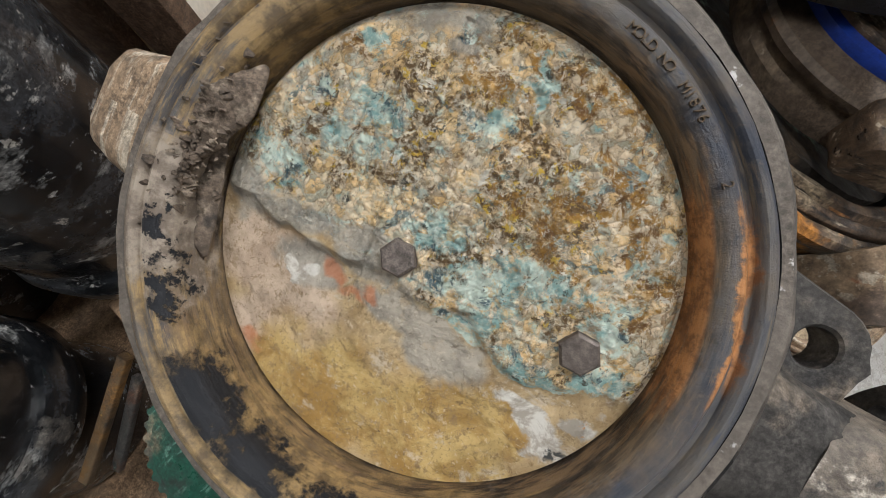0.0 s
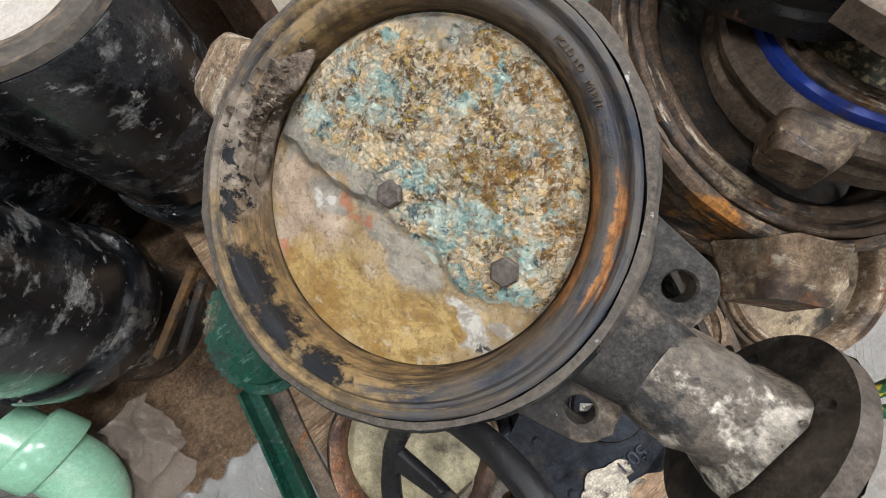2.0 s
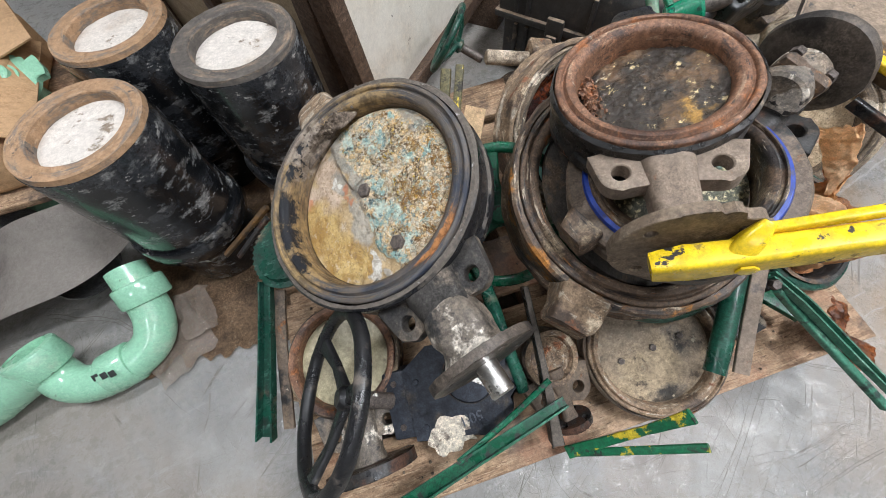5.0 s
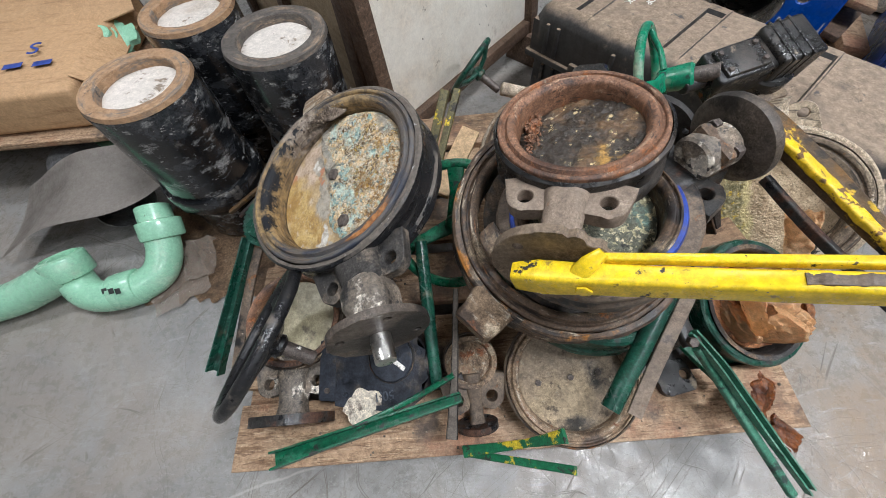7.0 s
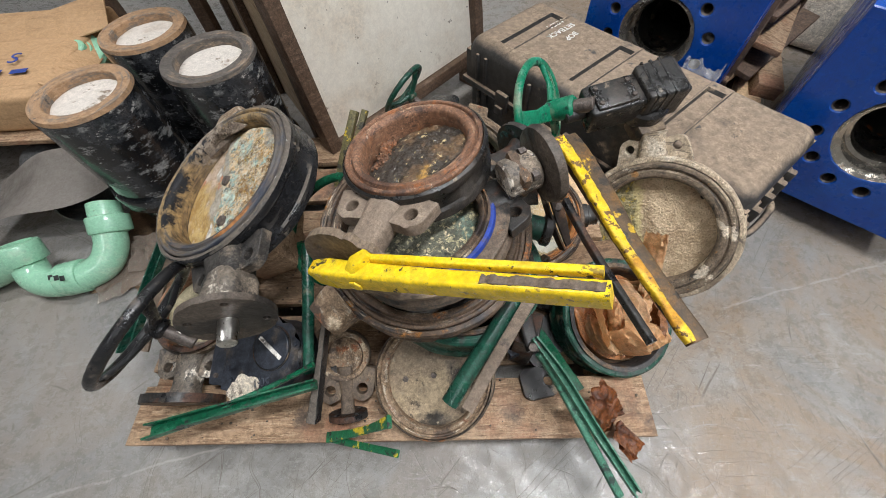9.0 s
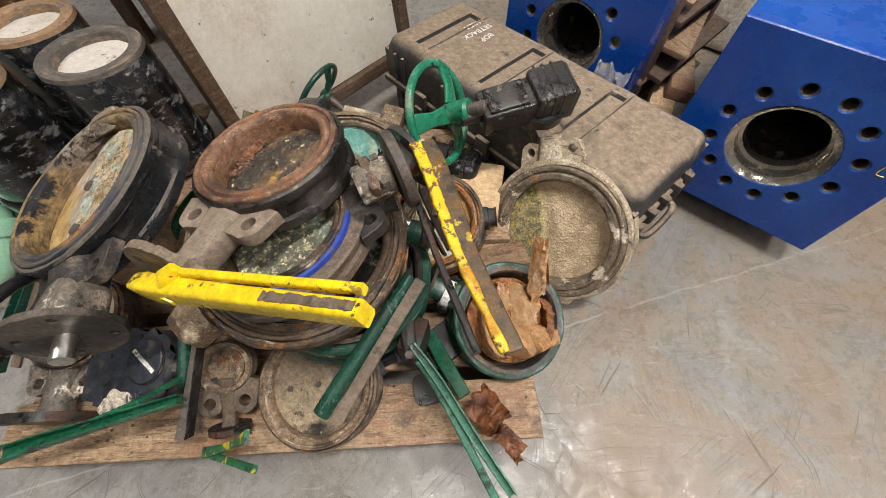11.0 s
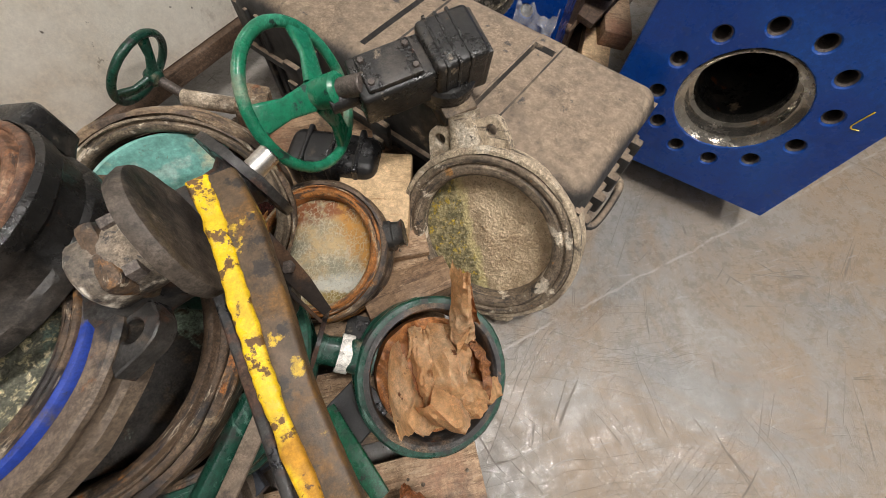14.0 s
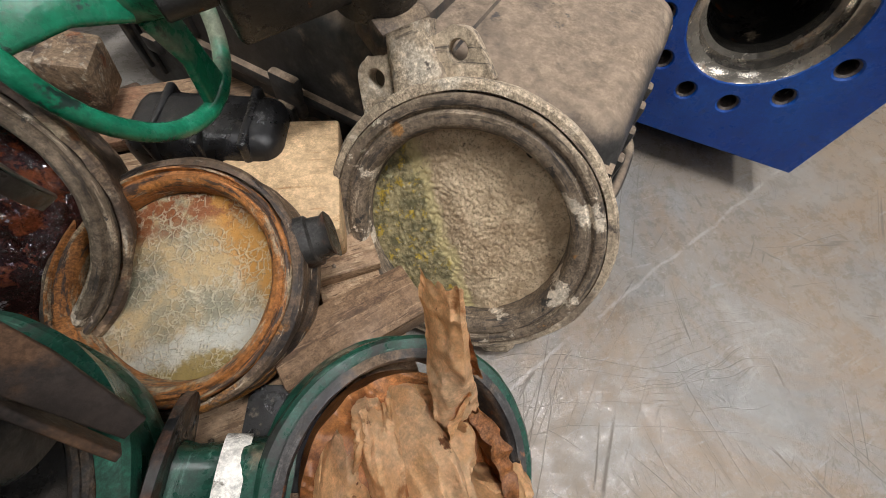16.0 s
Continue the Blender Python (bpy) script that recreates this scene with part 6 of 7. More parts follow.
def crumpled(w, d, amp, scale, seed, nx=36, ny=36, curl=0.0, thick=0.0008):
    """A sheet about its middle with sharp creases."""
    bm = bmesh.new()
    grid = []
    for i in range(nx + 1):
        row = []
        for j in range(ny + 1):
            x, y = (i / nx - 0.5) * w, (j / ny - 0.5) * d
            q = Vector((x * scale + seed, y * scale, seed * 0.7))
            z = amp * (1 - 2 * abs(noise.noise(q))) + amp * 0.5 * (1 - 2 * abs(noise.noise(q * 2.1))) + 0.2 * amp * noise.noise(q * 5)
            dx = 0.4 * amp * noise.noise(q + Vector((9, 1, 4)))
            dy = 0.4 * amp * noise.noise(q + Vector((1, 7, 4)))
            z += curl * (x * x + y * y)
            ragged = 1.0 + 0.10 * noise.noise(Vector((x * 30 + seed, y * 30, 1)))
            row.append(bm.verts.new((x * ragged + dx, y * ragged + dy, z)))
        grid.append(row)
    for i in range(nx):
        for j in range(ny):
            bm.faces.new((grid[i][j], grid[i + 1][j], grid[i + 1][j + 1], grid[i][j + 1]))
    top = bm.faces[:]
    bmesh.ops.solidify(bm, geom=top, thickness=thick)
    return bm


solid("plastic_film", crumpled(0.12, 0.5, 0.02, 18, 4.0), m_film, "crumpled clear plastic film hanging on the broken crate", "plastic film", pose(1.64, 1.10, 0.42, 70, 0, -43) )

# An invented block stands in for the cream board behind the blue blocks.
covered = thing("cream_board_block", "pale block standing in for a cream board behind the blue blocks", "crate", axes((2.47, 1.98, 0.0), (0, 0, 1), (0.732, -0.681, 0)))
part("sheeting", roughen(moved(block(0.95, 0.7, 0.7, 0.05, 4), Matrix.Translation((0, 0, 0.352))), 0.02, 5), m_cream_block, covered)
for i in range(4):
    solid("timber", roughen(block(0.09, 0.62, 0.05, 0.004), 0.002, 8, i), m_wood if i % 2 else m_wood_pale, "rough brown timber between the blue blocks", "timber", axes((1.86 + 0.05 * i, 1.14 + 0.08 * i, 0.04 + 0.052 * i), (0.1, -0.1, 0.98), (0.73 + 0.05 * i, -0.68 + 0.12 * i, 0)), "loose timbers")

# ---- ceiling fixtures, all unseen, one for each real or fill lamp ----
def ceiling_and_fill_light(x, y):
    root = thing("ceiling_and_fill_light", "long white ceiling light with a bright diffuser, unseen, partly added as fill", "lamp", pose(x, y, 0, 0, 0, 20), "ceiling lights")
    part("frame", joined(moved(block(1.34, 0.02, 0.07, 0.003), Matrix.Translation((0, 0.19, 4.06))), moved(block(1.34, 0.02, 0.07, 0.003), Matrix.Translation((0, -0.19, 4.06))), moved(block(1.34, 0.4, 0.05, 0.003), Matrix.Translation((0, 0, 4.122)))), m_ceiling, root)
    part("diffuser", moved(block(1.3, 0.35, 0.01, 0.002), Matrix.Translation((0, 0, 4.08))), m_glow, root)


for lx, ly, _ in LAMPS:
    ceiling_and_fill_light(lx, ly)

# ---- floor clutter on the west side ----
solid("fibreboard_sheet", crumpled(0.46, 0.92, 0.0015, 6, 2.0, thick=0.004), m_dunnage, "stained brown fibreboard sheet under the pipe spools", "board", pose(-0.22, 0.93, 0.005, 0, 0, -3))
solid("plastic_film", crumpled(0.17, 0.2, 0.006, 26, 7.0), m_film_dirty, "dirty crumpled clear film on the floor", "plastic film", pose(-0.36, 0.55, 0.013, 2, 0, 30))
solid("plastic_film", crumpled(0.09, 0.13, 0.014, 30, 9.0), m_film_dirty, "small glossy scrap of clear film", "plastic film", pose(-0.285, 0.60, 0.03, 10, 0, 10))
solid("wood_chip", roughen(block(0.075, 0.028, 0.006, 0.001), 0.001, 40), m_wood, "pale splintered wood chip on the floor", "wood chip", pose(-0.06, 0.30, 0.004, 0, 0, -25))


def rubber_sheet():
    bm = bmesh.new()
    n, k = 40, 14
    grid = []
    for i in range(n + 1):
        u = i / n
        row = []
        for j in range(k + 1):
            v = j / k
            x = -0.92 + 0.575 * u + 0.02 * v
            y = 0.635 + 0.13 * u * u + 0.02 * math.sin(u * 6) + v * (0.26 - 0.02 * u)
            z = 0.085 + 0.15 * (u ** 1.3) + 0.035 * math.sin(u * 5.2 - 0.6) + v * 0.045 - 0.02 * math.sin(v * 3.1)
            row.append(bm.verts.new((x, y, z)))
        grid.append(row)
    for i in range(n):
        for j in range(k):
            bm.faces.new((grid[i][j], grid[i + 1][j], grid[i + 1][j + 1], grid[i][j + 1]))
    bmesh.ops.solidify(bm, geom=bm.faces[:], thickness=0.006)
    return bm


sheet = thing("rubber_sheet", "curled sheet of grey rubber with a wavy edge", "rubber sheet", pose(0, 0, 0))
part("sheet", rubber_sheet(), m_rubber_mat, sheet)
# No roll lies here: a dark cylinder stands in for the shade beneath.
part("inner_roll", moved(lathe([(0.09, 0.0), (0.09, 0.3), (0.086, 0.3), (0.086, 0.0)], 40), pose(-0.55, 0.80, 0.092, -90, 0, 50)), m_rubber_shade, sheet)

carton = thing("carton", "crushed brown cardboard carton with blue print", "carton", axes((-0.98, 1.26, 0.0), (0, 0, 1), (0.995, 0.03, 0)))
part("body", roughen(moved(block(0.84, 0.58, 0.135, 0.02, 4), Matrix.Translation((0, 0, 0.318))), 0.01, 4, 2.0), m_card, carton)
part("flap", roughen(moved(block(0.30, 0.2, 0.006, 0.002), pose(0.33, 0.13, 0.40, 12, -6, 20)), 0.004, 12), m_card, carton)
part("flap", roughen(moved(block(0.1, 0.42, 0.006, 0.002), pose(0.43, -0.02, 0.36, 0, 38, 4)), 0.004, 12), m_card, carton)
lettering("S", 0.085, m_blue_ink, "lettering", carton, pose(0.245, -0.08, 0.396, 0, 0, 6), "blue printed letter")
for x in (0.21, 0.30):
    part("print_bar", moved(block(0.055, 0.024, 0.001, 0.0003), pose(x, -0.155, 0.393, 0, 0, 6)), m_blue_ink, carton, "blue printed bar")
rack = thing("timber_rack", "low rough timber rack under the carton", "rack", pose(-0.98, 1.25, 0))
part("shelf", roughen(moved(block(0.95, 0.62, 0.02, 0.003), Matrix.Translation((0, 0, 0.238))), 0.002, 6), m_wood, rack)
for x in (-0.42, 0.0, 0.40):
    part("leg", moved(block(0.08, 0.3, 0.226, 0.004), Matrix.Translation((x, 0.12, 0.114))), m_wood_dark, rack)
part("upper_board", roughen(moved(block(0.5, 0.12, 0.02, 0.003), pose(0.35, 0.62, 0.40, 0, 0, 8)), 0.002, 6), m_wood, rack)
part("upper_block", moved(block(0.22, 0.09, 0.05, 0.004), pose(0.3, 0.62, 0.436, 0, 0, 14)), m_wood, rack)
part("upper_leg", moved(block(0.06, 0.06, 0.385, 0.004), pose(0.15, 0.62, 0.194)), m_wood_dark, rack)
part("upper_leg", moved(block(0.06, 0.06, 0.385, 0.004), pose(0.55, 0.66, 0.194)), m_wood_dark, rack)
solid("rag", crumpled(0.08, 0.1, 0.012, 25, 3.0), m_red, "small red rag tucked beside the carton", "rag", pose(-0.52, 1.08, 0.262, 10, 10, 0))


# ---- pale green fibreglass pipes ----
def coupling(c, n, r, length, parent):
    part("coupling", moved(lathe([(r, 0.004), (r + 0.002, 0.008), (r + 0.002, length - 0.008), (r, length - 0.004), (r - 0.012, length), (r - 0.012, 0.0)], 40), axes(c, n, Vector(n).orthogonal())), m_pipe_green, parent)


gp = thing("fibreglass_pipe", "pale green glossy fibreglass pipe bends on the floor", "pipe", pose(0, 0, 0), "green fibreglass pipes")
part("bend", tube(smooth_path([(-0.385, 0.715, 0.16), (-0.370, 0.655, 0.125), (-0.365, 0.60, 0.085), (-0.385, 0.545, 0.058), (-0.44, 0.505, 0.052), (-0.52, 0.485, 0.052), (-0.585, 0.50, 0.058), (-0.625, 0.545, 0.085), (-0.635, 0.575, 0.12)], 8), 0.047, 28), m_pipe_green, gp)
coupling((-0.363, 0.635, 0.105), (-0.12, 0.72, 0.6), 0.058, 0.062, gp)
coupling((-0.43, 0.512, 0.052), (-0.95, -0.25, 0.0), 0.053, 0.075, gp)
coupling((-0.62, 0.545, 0.085), (-0.15, 0.5, 0.8), 0.058, 0.07, gp)
part("side_branch", tube(smooth_path([(-0.62, 0.55, 0.11), (-0.70, 0.53, 0.085), (-0.80, 0.50, 0.06), (-0.95, 0.46, 0.06)], 6), [0.052] * 19, 28), m_pipe_green, gp)
for i in range(3):
    part("stencil_mark", moved(block(0.014, 0.016, 0.0012, 0.0004), pose(-0.45 - 0.02 * i, 0.472 + 0.002 * i, 0.1025, 35, 0, 12)), m_ink, gp, "dark stencilled mark")

gf = thing("flanged_pipe", "pale green fibreglass pipe end with a toothed flange", "pipe", axes((-0.62, 1.40, 0.0), (0.1, -0.3, 0.95), (1, 0, 0)), "green fibreglass pipes")
part("stub", moved(lathe([(0.042, 0.0), (0.042, 0.36), (0.036, 0.36), (0.036, 0.0)], 32), pose(0, 0, 0.02)), m_pipe_green, gf)
teeth = []
for i in range(64):
    a = 2 * math.pi * i / 64
    r = 0.075 if (i // 8) % 2 else 0.095
    teeth.append((r * math.cos(a), r * math.sin(a)))
part("flange", moved(prism(teeth, 0.022, [(0, 0, 0.035)], 0.003), pose(0, 0, 0.37)), m_pipe_green, gf)
part("spigot", moved(rod(0.03, 0.03, 24, 0.004), pose(0, 0, 0.37)), m_pipe_green, gf)
low = thing("fibreglass_pipe", "pale green fibreglass pipe lying under the timber rack", "pipe", pose(0, 0, 0), "green fibreglass pipes")
part("barrel", tube([(-0.78, 0.99, 0.052), (-0.60, 1.5, 0.052)], 0.05, 28), m_pipe_green, low)
# ---- gear operators ----
gb = thing("gear_operator", "dark dusty cast gear operator on the leaning valve", "gearbox", axes((1.215, 0.735, 0.452), (-0.05, -0.25, 0.97), (0.955, 0.22, 0.1)), "gear operators")
part("housing", roughen(moved(block(0.15, 0.088, 0.076, 0.008, 3), Matrix.Translation((-0.035, 0, 0.0))), 0.002, 25, 2), m_black_wet, gb)
part("worm_cover", roughen(moved(block(0.100, 0.104, 0.100, 0.010, 3), Matrix.Translation((0.072, 0, 0.004))), 0.002, 25, 6), m_black_wet, gb)
for x in (0.042, 0.064, 0.086):
    part("rib", moved(block(0.006, 0.107, 0.103, 0.001), Matrix.Translation((x, 0, 0.004))), m_black_wet, gb)
part("sector_cover", roughen(moved(rod(0.058, 0.05, 40, 0.006), Matrix.Translation((0.06, -0.01, -0.062))), 0.002, 25, 3), m_black_wet, gb)
part("cover_plate", roughen(moved(block(0.10, 0.072, 0.014, 0.004), Matrix.Translation((-0.045, 0, 0.041))), 0.001, 25, 4), m_black_wet, gb)
for x, y in ((-0.085, -0.022), (-0.005, -0.022), (-0.005, 0.022), (-0.085, 0.022)):
    part("bolt", moved(hexhead(0.006, 0.005), Matrix.Translation((x, y, 0.047))), m_bolt, gb)
part("end_cap", moved(block(0.03, 0.098, 0.092, 0.004), Matrix.Translation((0.115, 0, -0.002))), m_black_wet, gb)
part("input_shaft", moved(rod(0.017, 0.05, 20, 0.002), Matrix.Translation((-0.11, 0, 0)) @ Matrix.Rotation(radians(-90), 4, "Y")), m_black_wet, gb)
part("pedestal", roughen(moved(block(0.07, 0.07, 0.06, 0.008), Matrix.Translation((0.06, -0.05, -0.075))), 0.002, 25, 5), m_grey_iron, gb)

gm = thing("gear_operator", "navy cast worm gear operator marked 50:1", "gearbox", axes((0.315, 0.165, 0.262), (-0.25, -0.28, 0.93), (1.0, -0.12, 0.2)), "gear operators")
outline = [(-0.075, -0.07), (0.0, -0.085)] + arc(0.035, 0.0, 0.085, -90, 90, 16) + [(-0.02, 0.085), (-0.075, 0.05)]
part("housing", roughen(prism(outline, 0.07, (), 0.005), 0.001, 25, 2), m_navy, gm)
part("worm_housing", roughen(moved(block(0.05, 0.125, 0.06, 0.006), Matrix.Translation((-0.098, -0.005, -0.032))), 0.001, 25, 2), m_navy, gm)
part("indicator", moved(rod(0.046, 0.006, 40, 0.002), Matrix.Translation((0.045, 0.02, 0.0))), m_navy, gm)
part("pointer", moved(block(0.075, 0.009, 0.003, 0.001), pose(0.045, 0.02, 0.0065, 0, 0, -35)), m_tape, gm, "white indicator line")
part("stop_ring", lathe([(0.0495, 0.0), (0.0495, 0.003), (0.0475, 0.003), (0.0475, 0.0)], 40), m_black_iron, gm, m=pose(0.045, 0.02, 0.0))
for x, y in ((-0.055, -0.052), (-0.055, 0.03), (0.05, -0.062), (0.105, 0.03), (0.02, 0.07)):
    part("bolt", moved(hexhead(0.006, 0.005), Matrix.Translation((x, y, -0.001))), m_navy, gm)
for y in (-0.045, 0.035):
    part("bolt", moved(hexhead(0.006, 0.006), Matrix.Translation((-0.1, y, -0.003))), m_bolt, gm)
lettering("50:1", 0.026, m_navy_letter, "lettering", gm, pose(0.03, -0.052, 0.0012, 0, 0, 188), "raised cast figures 50:1", depth=0.0015)
chip = disc_mesh(0.037, 0.001, lumpy(60, 0.0008, 6.1), 12, 40)
for v in chip.verts:
    v.co.x *= 1.2 + 0.6 * noise.noise(v.co * 50)
    v.co.y *= 0.9 + 0.7 * noise.noise(v.co * 40 + Vector((4, 0, 0)))
part("paint_flake", chip, m_flake, gm, "flaking cream paint", m=pose(-0.012, -0.072, 0.0015, 6, 0, 20))
part("input_shaft", moved(rod(0.014, 0.07, 20, 0.002), Matrix.Translation((-0.12, 0.0, -0.03)) @ Matrix.Rotation(radians(-90), 4, "Y")), m_black_iron, gm)


# ---- hand wheels ----
def hand_wheel(label, c, n, s, R, tube_r, material, hub=0.022, drop=0.02, spokes=3, spoke_w=0.03, stem=0.03, turn=0, length=0.035):
    root = thing("hand_wheel", label, "hand wheel", axes(c, n, s), "hand wheels")
    part("rim", roughen(tube([(R * math.cos(2 * math.pi * i / 72), R * math.sin(2 * math.pi * i / 72), 0) for i in range(72)], tube_r, 14, loop=True), 0.0006, 60), material, root)
    part("hub", roughen(moved(rod(hub, length, 24, 0.006, hub * 0.85), Matrix.Translation((0, 0, -drop + 0.015 - length))), 0.0008, 40), material, root)
    part("stem", moved(rod(hub * 0.6, stem, 16, 0.002), Matrix.Translation((0, 0, -drop + 0.017 - length - stem))), m_bolt, root)
    for i in range(spokes):
        a = 2 * math.pi * i / spokes + radians(turn)
        d = Vector((math.cos(a), math.sin(a), 0))
        part("spoke", bar([d * (hub * 0.6) + Vector((0, 0, -drop)), d * (R * 0.55) + Vector((0, 0, -drop * 0.7)), d * (R - tube_r * 0.3)], [(spoke_w * 1.15, 0.014), (spoke_w * 0.85, 0.012), (spoke_w * 1.3, 0.012)], 0.4), material, root)
    return root


hand_wheel("green painted hand wheel on the gear operator", (1.009, 0.752, 0.412), (-0.80, 0.40, -0.44), (0.003, 0.11, 0.06), 0.124, 0.0105, m_green_pale, drop=0.035, turn=0, stem=0.05, spoke_w=0.042, hub=0.030, length=0.075)
hand_wheel("small green hand wheel behind the stack", (0.612, 1.075, 0.275), (-0.75, 0.45, 0.48), (0.3, 0.2, 0.9), 0.09, 0.009, m_green_dark, hub=0.02, drop=0.03, spoke_w=0.026, stem=0.07)
hand_wheel("black hand wheel hanging over the pallet edge", (0.148, 0.200, 0.402), (-0.76, 0.26, 0.59), (0.45, 0.88, 0.1), 0.128, 0.0115, m_black_rubber, drop=0.025, turn=50, stem=0.06, spoke_w=0.024)
hand_wheel("green hand wheel under the black valve", (0.505, 0.42, 0.385), (-0.25, -0.35, 0.9), (0.2, 0.9, 0.1), 0.125, 0.0105, m_green, drop=0.02)

# shaft housing behind the stack
sh = thing("shaft_housing", "short pale shaft housing lying behind the stack", "shaft", axes((0.70, 0.99, 0.25), (0.95, -0.2, -0.2), (0, 0, 1)))
part("sleeve", moved(rod(0.02, 0.14, 24, 0.004), pose(0, 0, 0)), m_cake, sh)
part("block", roughen(moved(block(0.085, 0.085, 0.07, 0.008), pose(0, 0, 0.16)), 0.002, 20), m_tan_iron, sh)
part("ring", lathe([(0.06, -0.02), (0.06, 0.03), (0.04, 0.03), (0.04, -0.02)], 40), m_rust_brown, sh, m=pose(-0.12, 0, 0.13, 90, 0, 0))
solid("packing_block", roughen(block(0.16, 0.10, 0.13, 0.008), 0.002, 15), m_wood_dark, "dark wooden packing block behind the stack", "wood block", pose(0.83, 0.97, 0.068, 0, 0, 20))

# ---- levers: a pressed-steel grip with a squeeze trigger ----
def channel(points, sizes, wall=0.0035):
    """A bent sheet-steel channel, open at the top, along points."""
    secs = []
    pts = [Vector(p) for p in points]
    for i, p in enumerate(pts):
        d = (pts[min(i + 1, len(pts) - 1)] - pts[max(i - 1, 0)]).normalized()
        side = d.cross(Vector((0, 0, 1))).normalized()
        up = side.cross(d)
        w, h = sizes[i][0] / 2, sizes[i][1] / 2
        outline = ((-w, h), (-w, -h + 0.003), (-w + 0.003, -h), (w - 0.003, -h), (w, -h + 0.003), (w, h), (w - wall, h), (w - wall, -h + wall), (-w + wall, -h + wall), (-w + wall, h))
        secs.append([p + side * x + up * y for x, y in outline])
    return loft(secs)


def lever(label, pts, sizes, material, trigger=None, trig_sizes=(0.012, 0.012), trig_mat=None, plate=None, bolts=(), open_top=False, roundness=0.2):
    root = thing("valve_lever", label, "lever", pose(0, 0, 0), "valve levers")
    path = smooth_path(pts, 6) if len(pts) > 2 else [Vector(p) for p in pts]
    if isinstance(sizes, list):
        n = len(path)
        sz = []
        for i in range(n):
            f = i / (n - 1) * (len(sizes) - 1)
            a = min(int(f), len(sizes) - 2)
            sz.append(tuple(sizes[a][j] + (sizes[a + 1][j] - sizes[a][j]) * (f - a) for j in (0, 1)))
    else:
        sz = [sizes] * len(path)
    part("grip", roughen(channel(path, sz) if open_top else bar(path, sz, roundness), 0.0008, 60), material, root)
    if trigger:
        tp = smooth_path(trigger, 6) if len(trigger) > 2 else [Vector(p) for p in trigger]
        part("trigger", bar(tp, [trig_sizes] * len(tp), 0.25), trig_mat or material, root)
    for c, n in bolts:
        part("pivot_bolt", moved(hexhead(0.010, 0.008), axes(c, n, Vector(n).orthogonal())), m_bolt, root)
    if plate:
        c, n, r = plate
        part("notch_plate", joined(moved(prism(circle_outline(r, 160, 1, 0.0035), 0.006, [(0, 0, 0.012)], 0.0), axes(c, n, Vector(n).orthogonal())), moved(lathe([(r * 0.86, 0.0), (r * 0.80, 0.009), (r * 0.5, 0.012), (0.013, 0.012), (0.013, 0.0)], 48), axes(c, n, Vector(n).orthogonal()))), m_green_dark, root, "dark green notched plate")
    return root


bright_lever = lever("bright yellow chipped lever handle lying across the stack", [(0.572, 0.186, 0.605), (0.60, 0.176, 0.617), (0.66, 0.155, 0.642), (0.79, 0.11, 0.70), (0.916, 0.066, 0.758)], [(0.024, 0.034), (0.028, 0.044), (0.026, 0.036), (0.022, 0.029), (0.019, 0.026)], m_yellow,
      [(0.655, 0.176, 0.655), (0.72, 0.153, 0.684), (0.914, 0.089, 0.760)], (0.010, 0.012))
part("trigger_lug", roughen(bar([(0.640, 0.165, 0.640), (0.648, 0.170, 0.658), (0.660, 0.176, 0.668)], [(0.024, 0.03), (0.02, 0.026), (0.012, 0.016)], 0.25), 0.0008, 60), m_yellow, bright_lever)
part("pivot_bolt", moved(hexhead(0.010, 0.003), axes((0.640, 0.147, 0.634), (-0.35, -0.9, 0.0), (0, 0, 1))), m_yellow, bright_lever)
ends = [Vector((0.79, 0.11, 0.70)).lerp(Vector((0.916, 0.066, 0.758)), 0.12 + 0.86 * i / 70) + Vector((-0.005, 0.002, 0.0125 - 0.0013 * i / 70)) for i in range(71)]
wear = []
for i in range(71):
    f = 0.12 + 0.86 * i / 70
    g = 0.0016 * noise.noise(Vector((i * 0.16, 4, 1))) + 0.0007 * noise.noise(Vector((i * 0.6, 7, 1))) - 0.0002
    wear.append((0.012 - 0.002 * f + 1.2 * g, 0.0042 + 2.2 * g))
part("bare_patch", roughen(bar(ends, wear, 0.2), 0.0014, 90, 3), m_grey_iron, bright_lever, "bare grey steel where the paint is gone")
LONG = [(0.960, 0.418, 0.617), (0.976, 0.37, 0.615), (0.999, 0.28, 0.612), (1.020, 0.20, 0.607), (1.066, 0.066, 0.60)]
long_lever = lever("long worn yellow lever handle sticking out of the stack", [(x + 0.009, y + 0.002, z) for x, y, z in LONG], [(0.040, 0.026), (0.043, 0.026), (0.039, 0.022), (0.030, 0.020), (0.025, 0.019)], m_brown_worn,
                   [(0.958, 0.315, 0.585), (0.985, 0.22, 0.578), (1.03, 0.075, 0.578)], (0.010, 0.016), m_black_iron)
edge = [Vector(p) + Vector((-0.005, -0.001, 0.009)) for p in smooth_path(LONG, 16)]
edge_sizes = [(0.0215 - 0.00014 * i + 0.004 * noise.noise(Vector((i * 0.22, 2, 1))) + 0.002 * noise.noise(Vector((i * 0.9, 5, 1))), 0.012 + 0.003 * noise.noise(Vector((i * 0.3, 8, 1)))) for i in range(len(edge))]
part("painted_edge", roughen(bar(edge, edge_sizes, 0.3), 0.001, 60), m_yellow_flaked, long_lever, "chipped yellow edge")
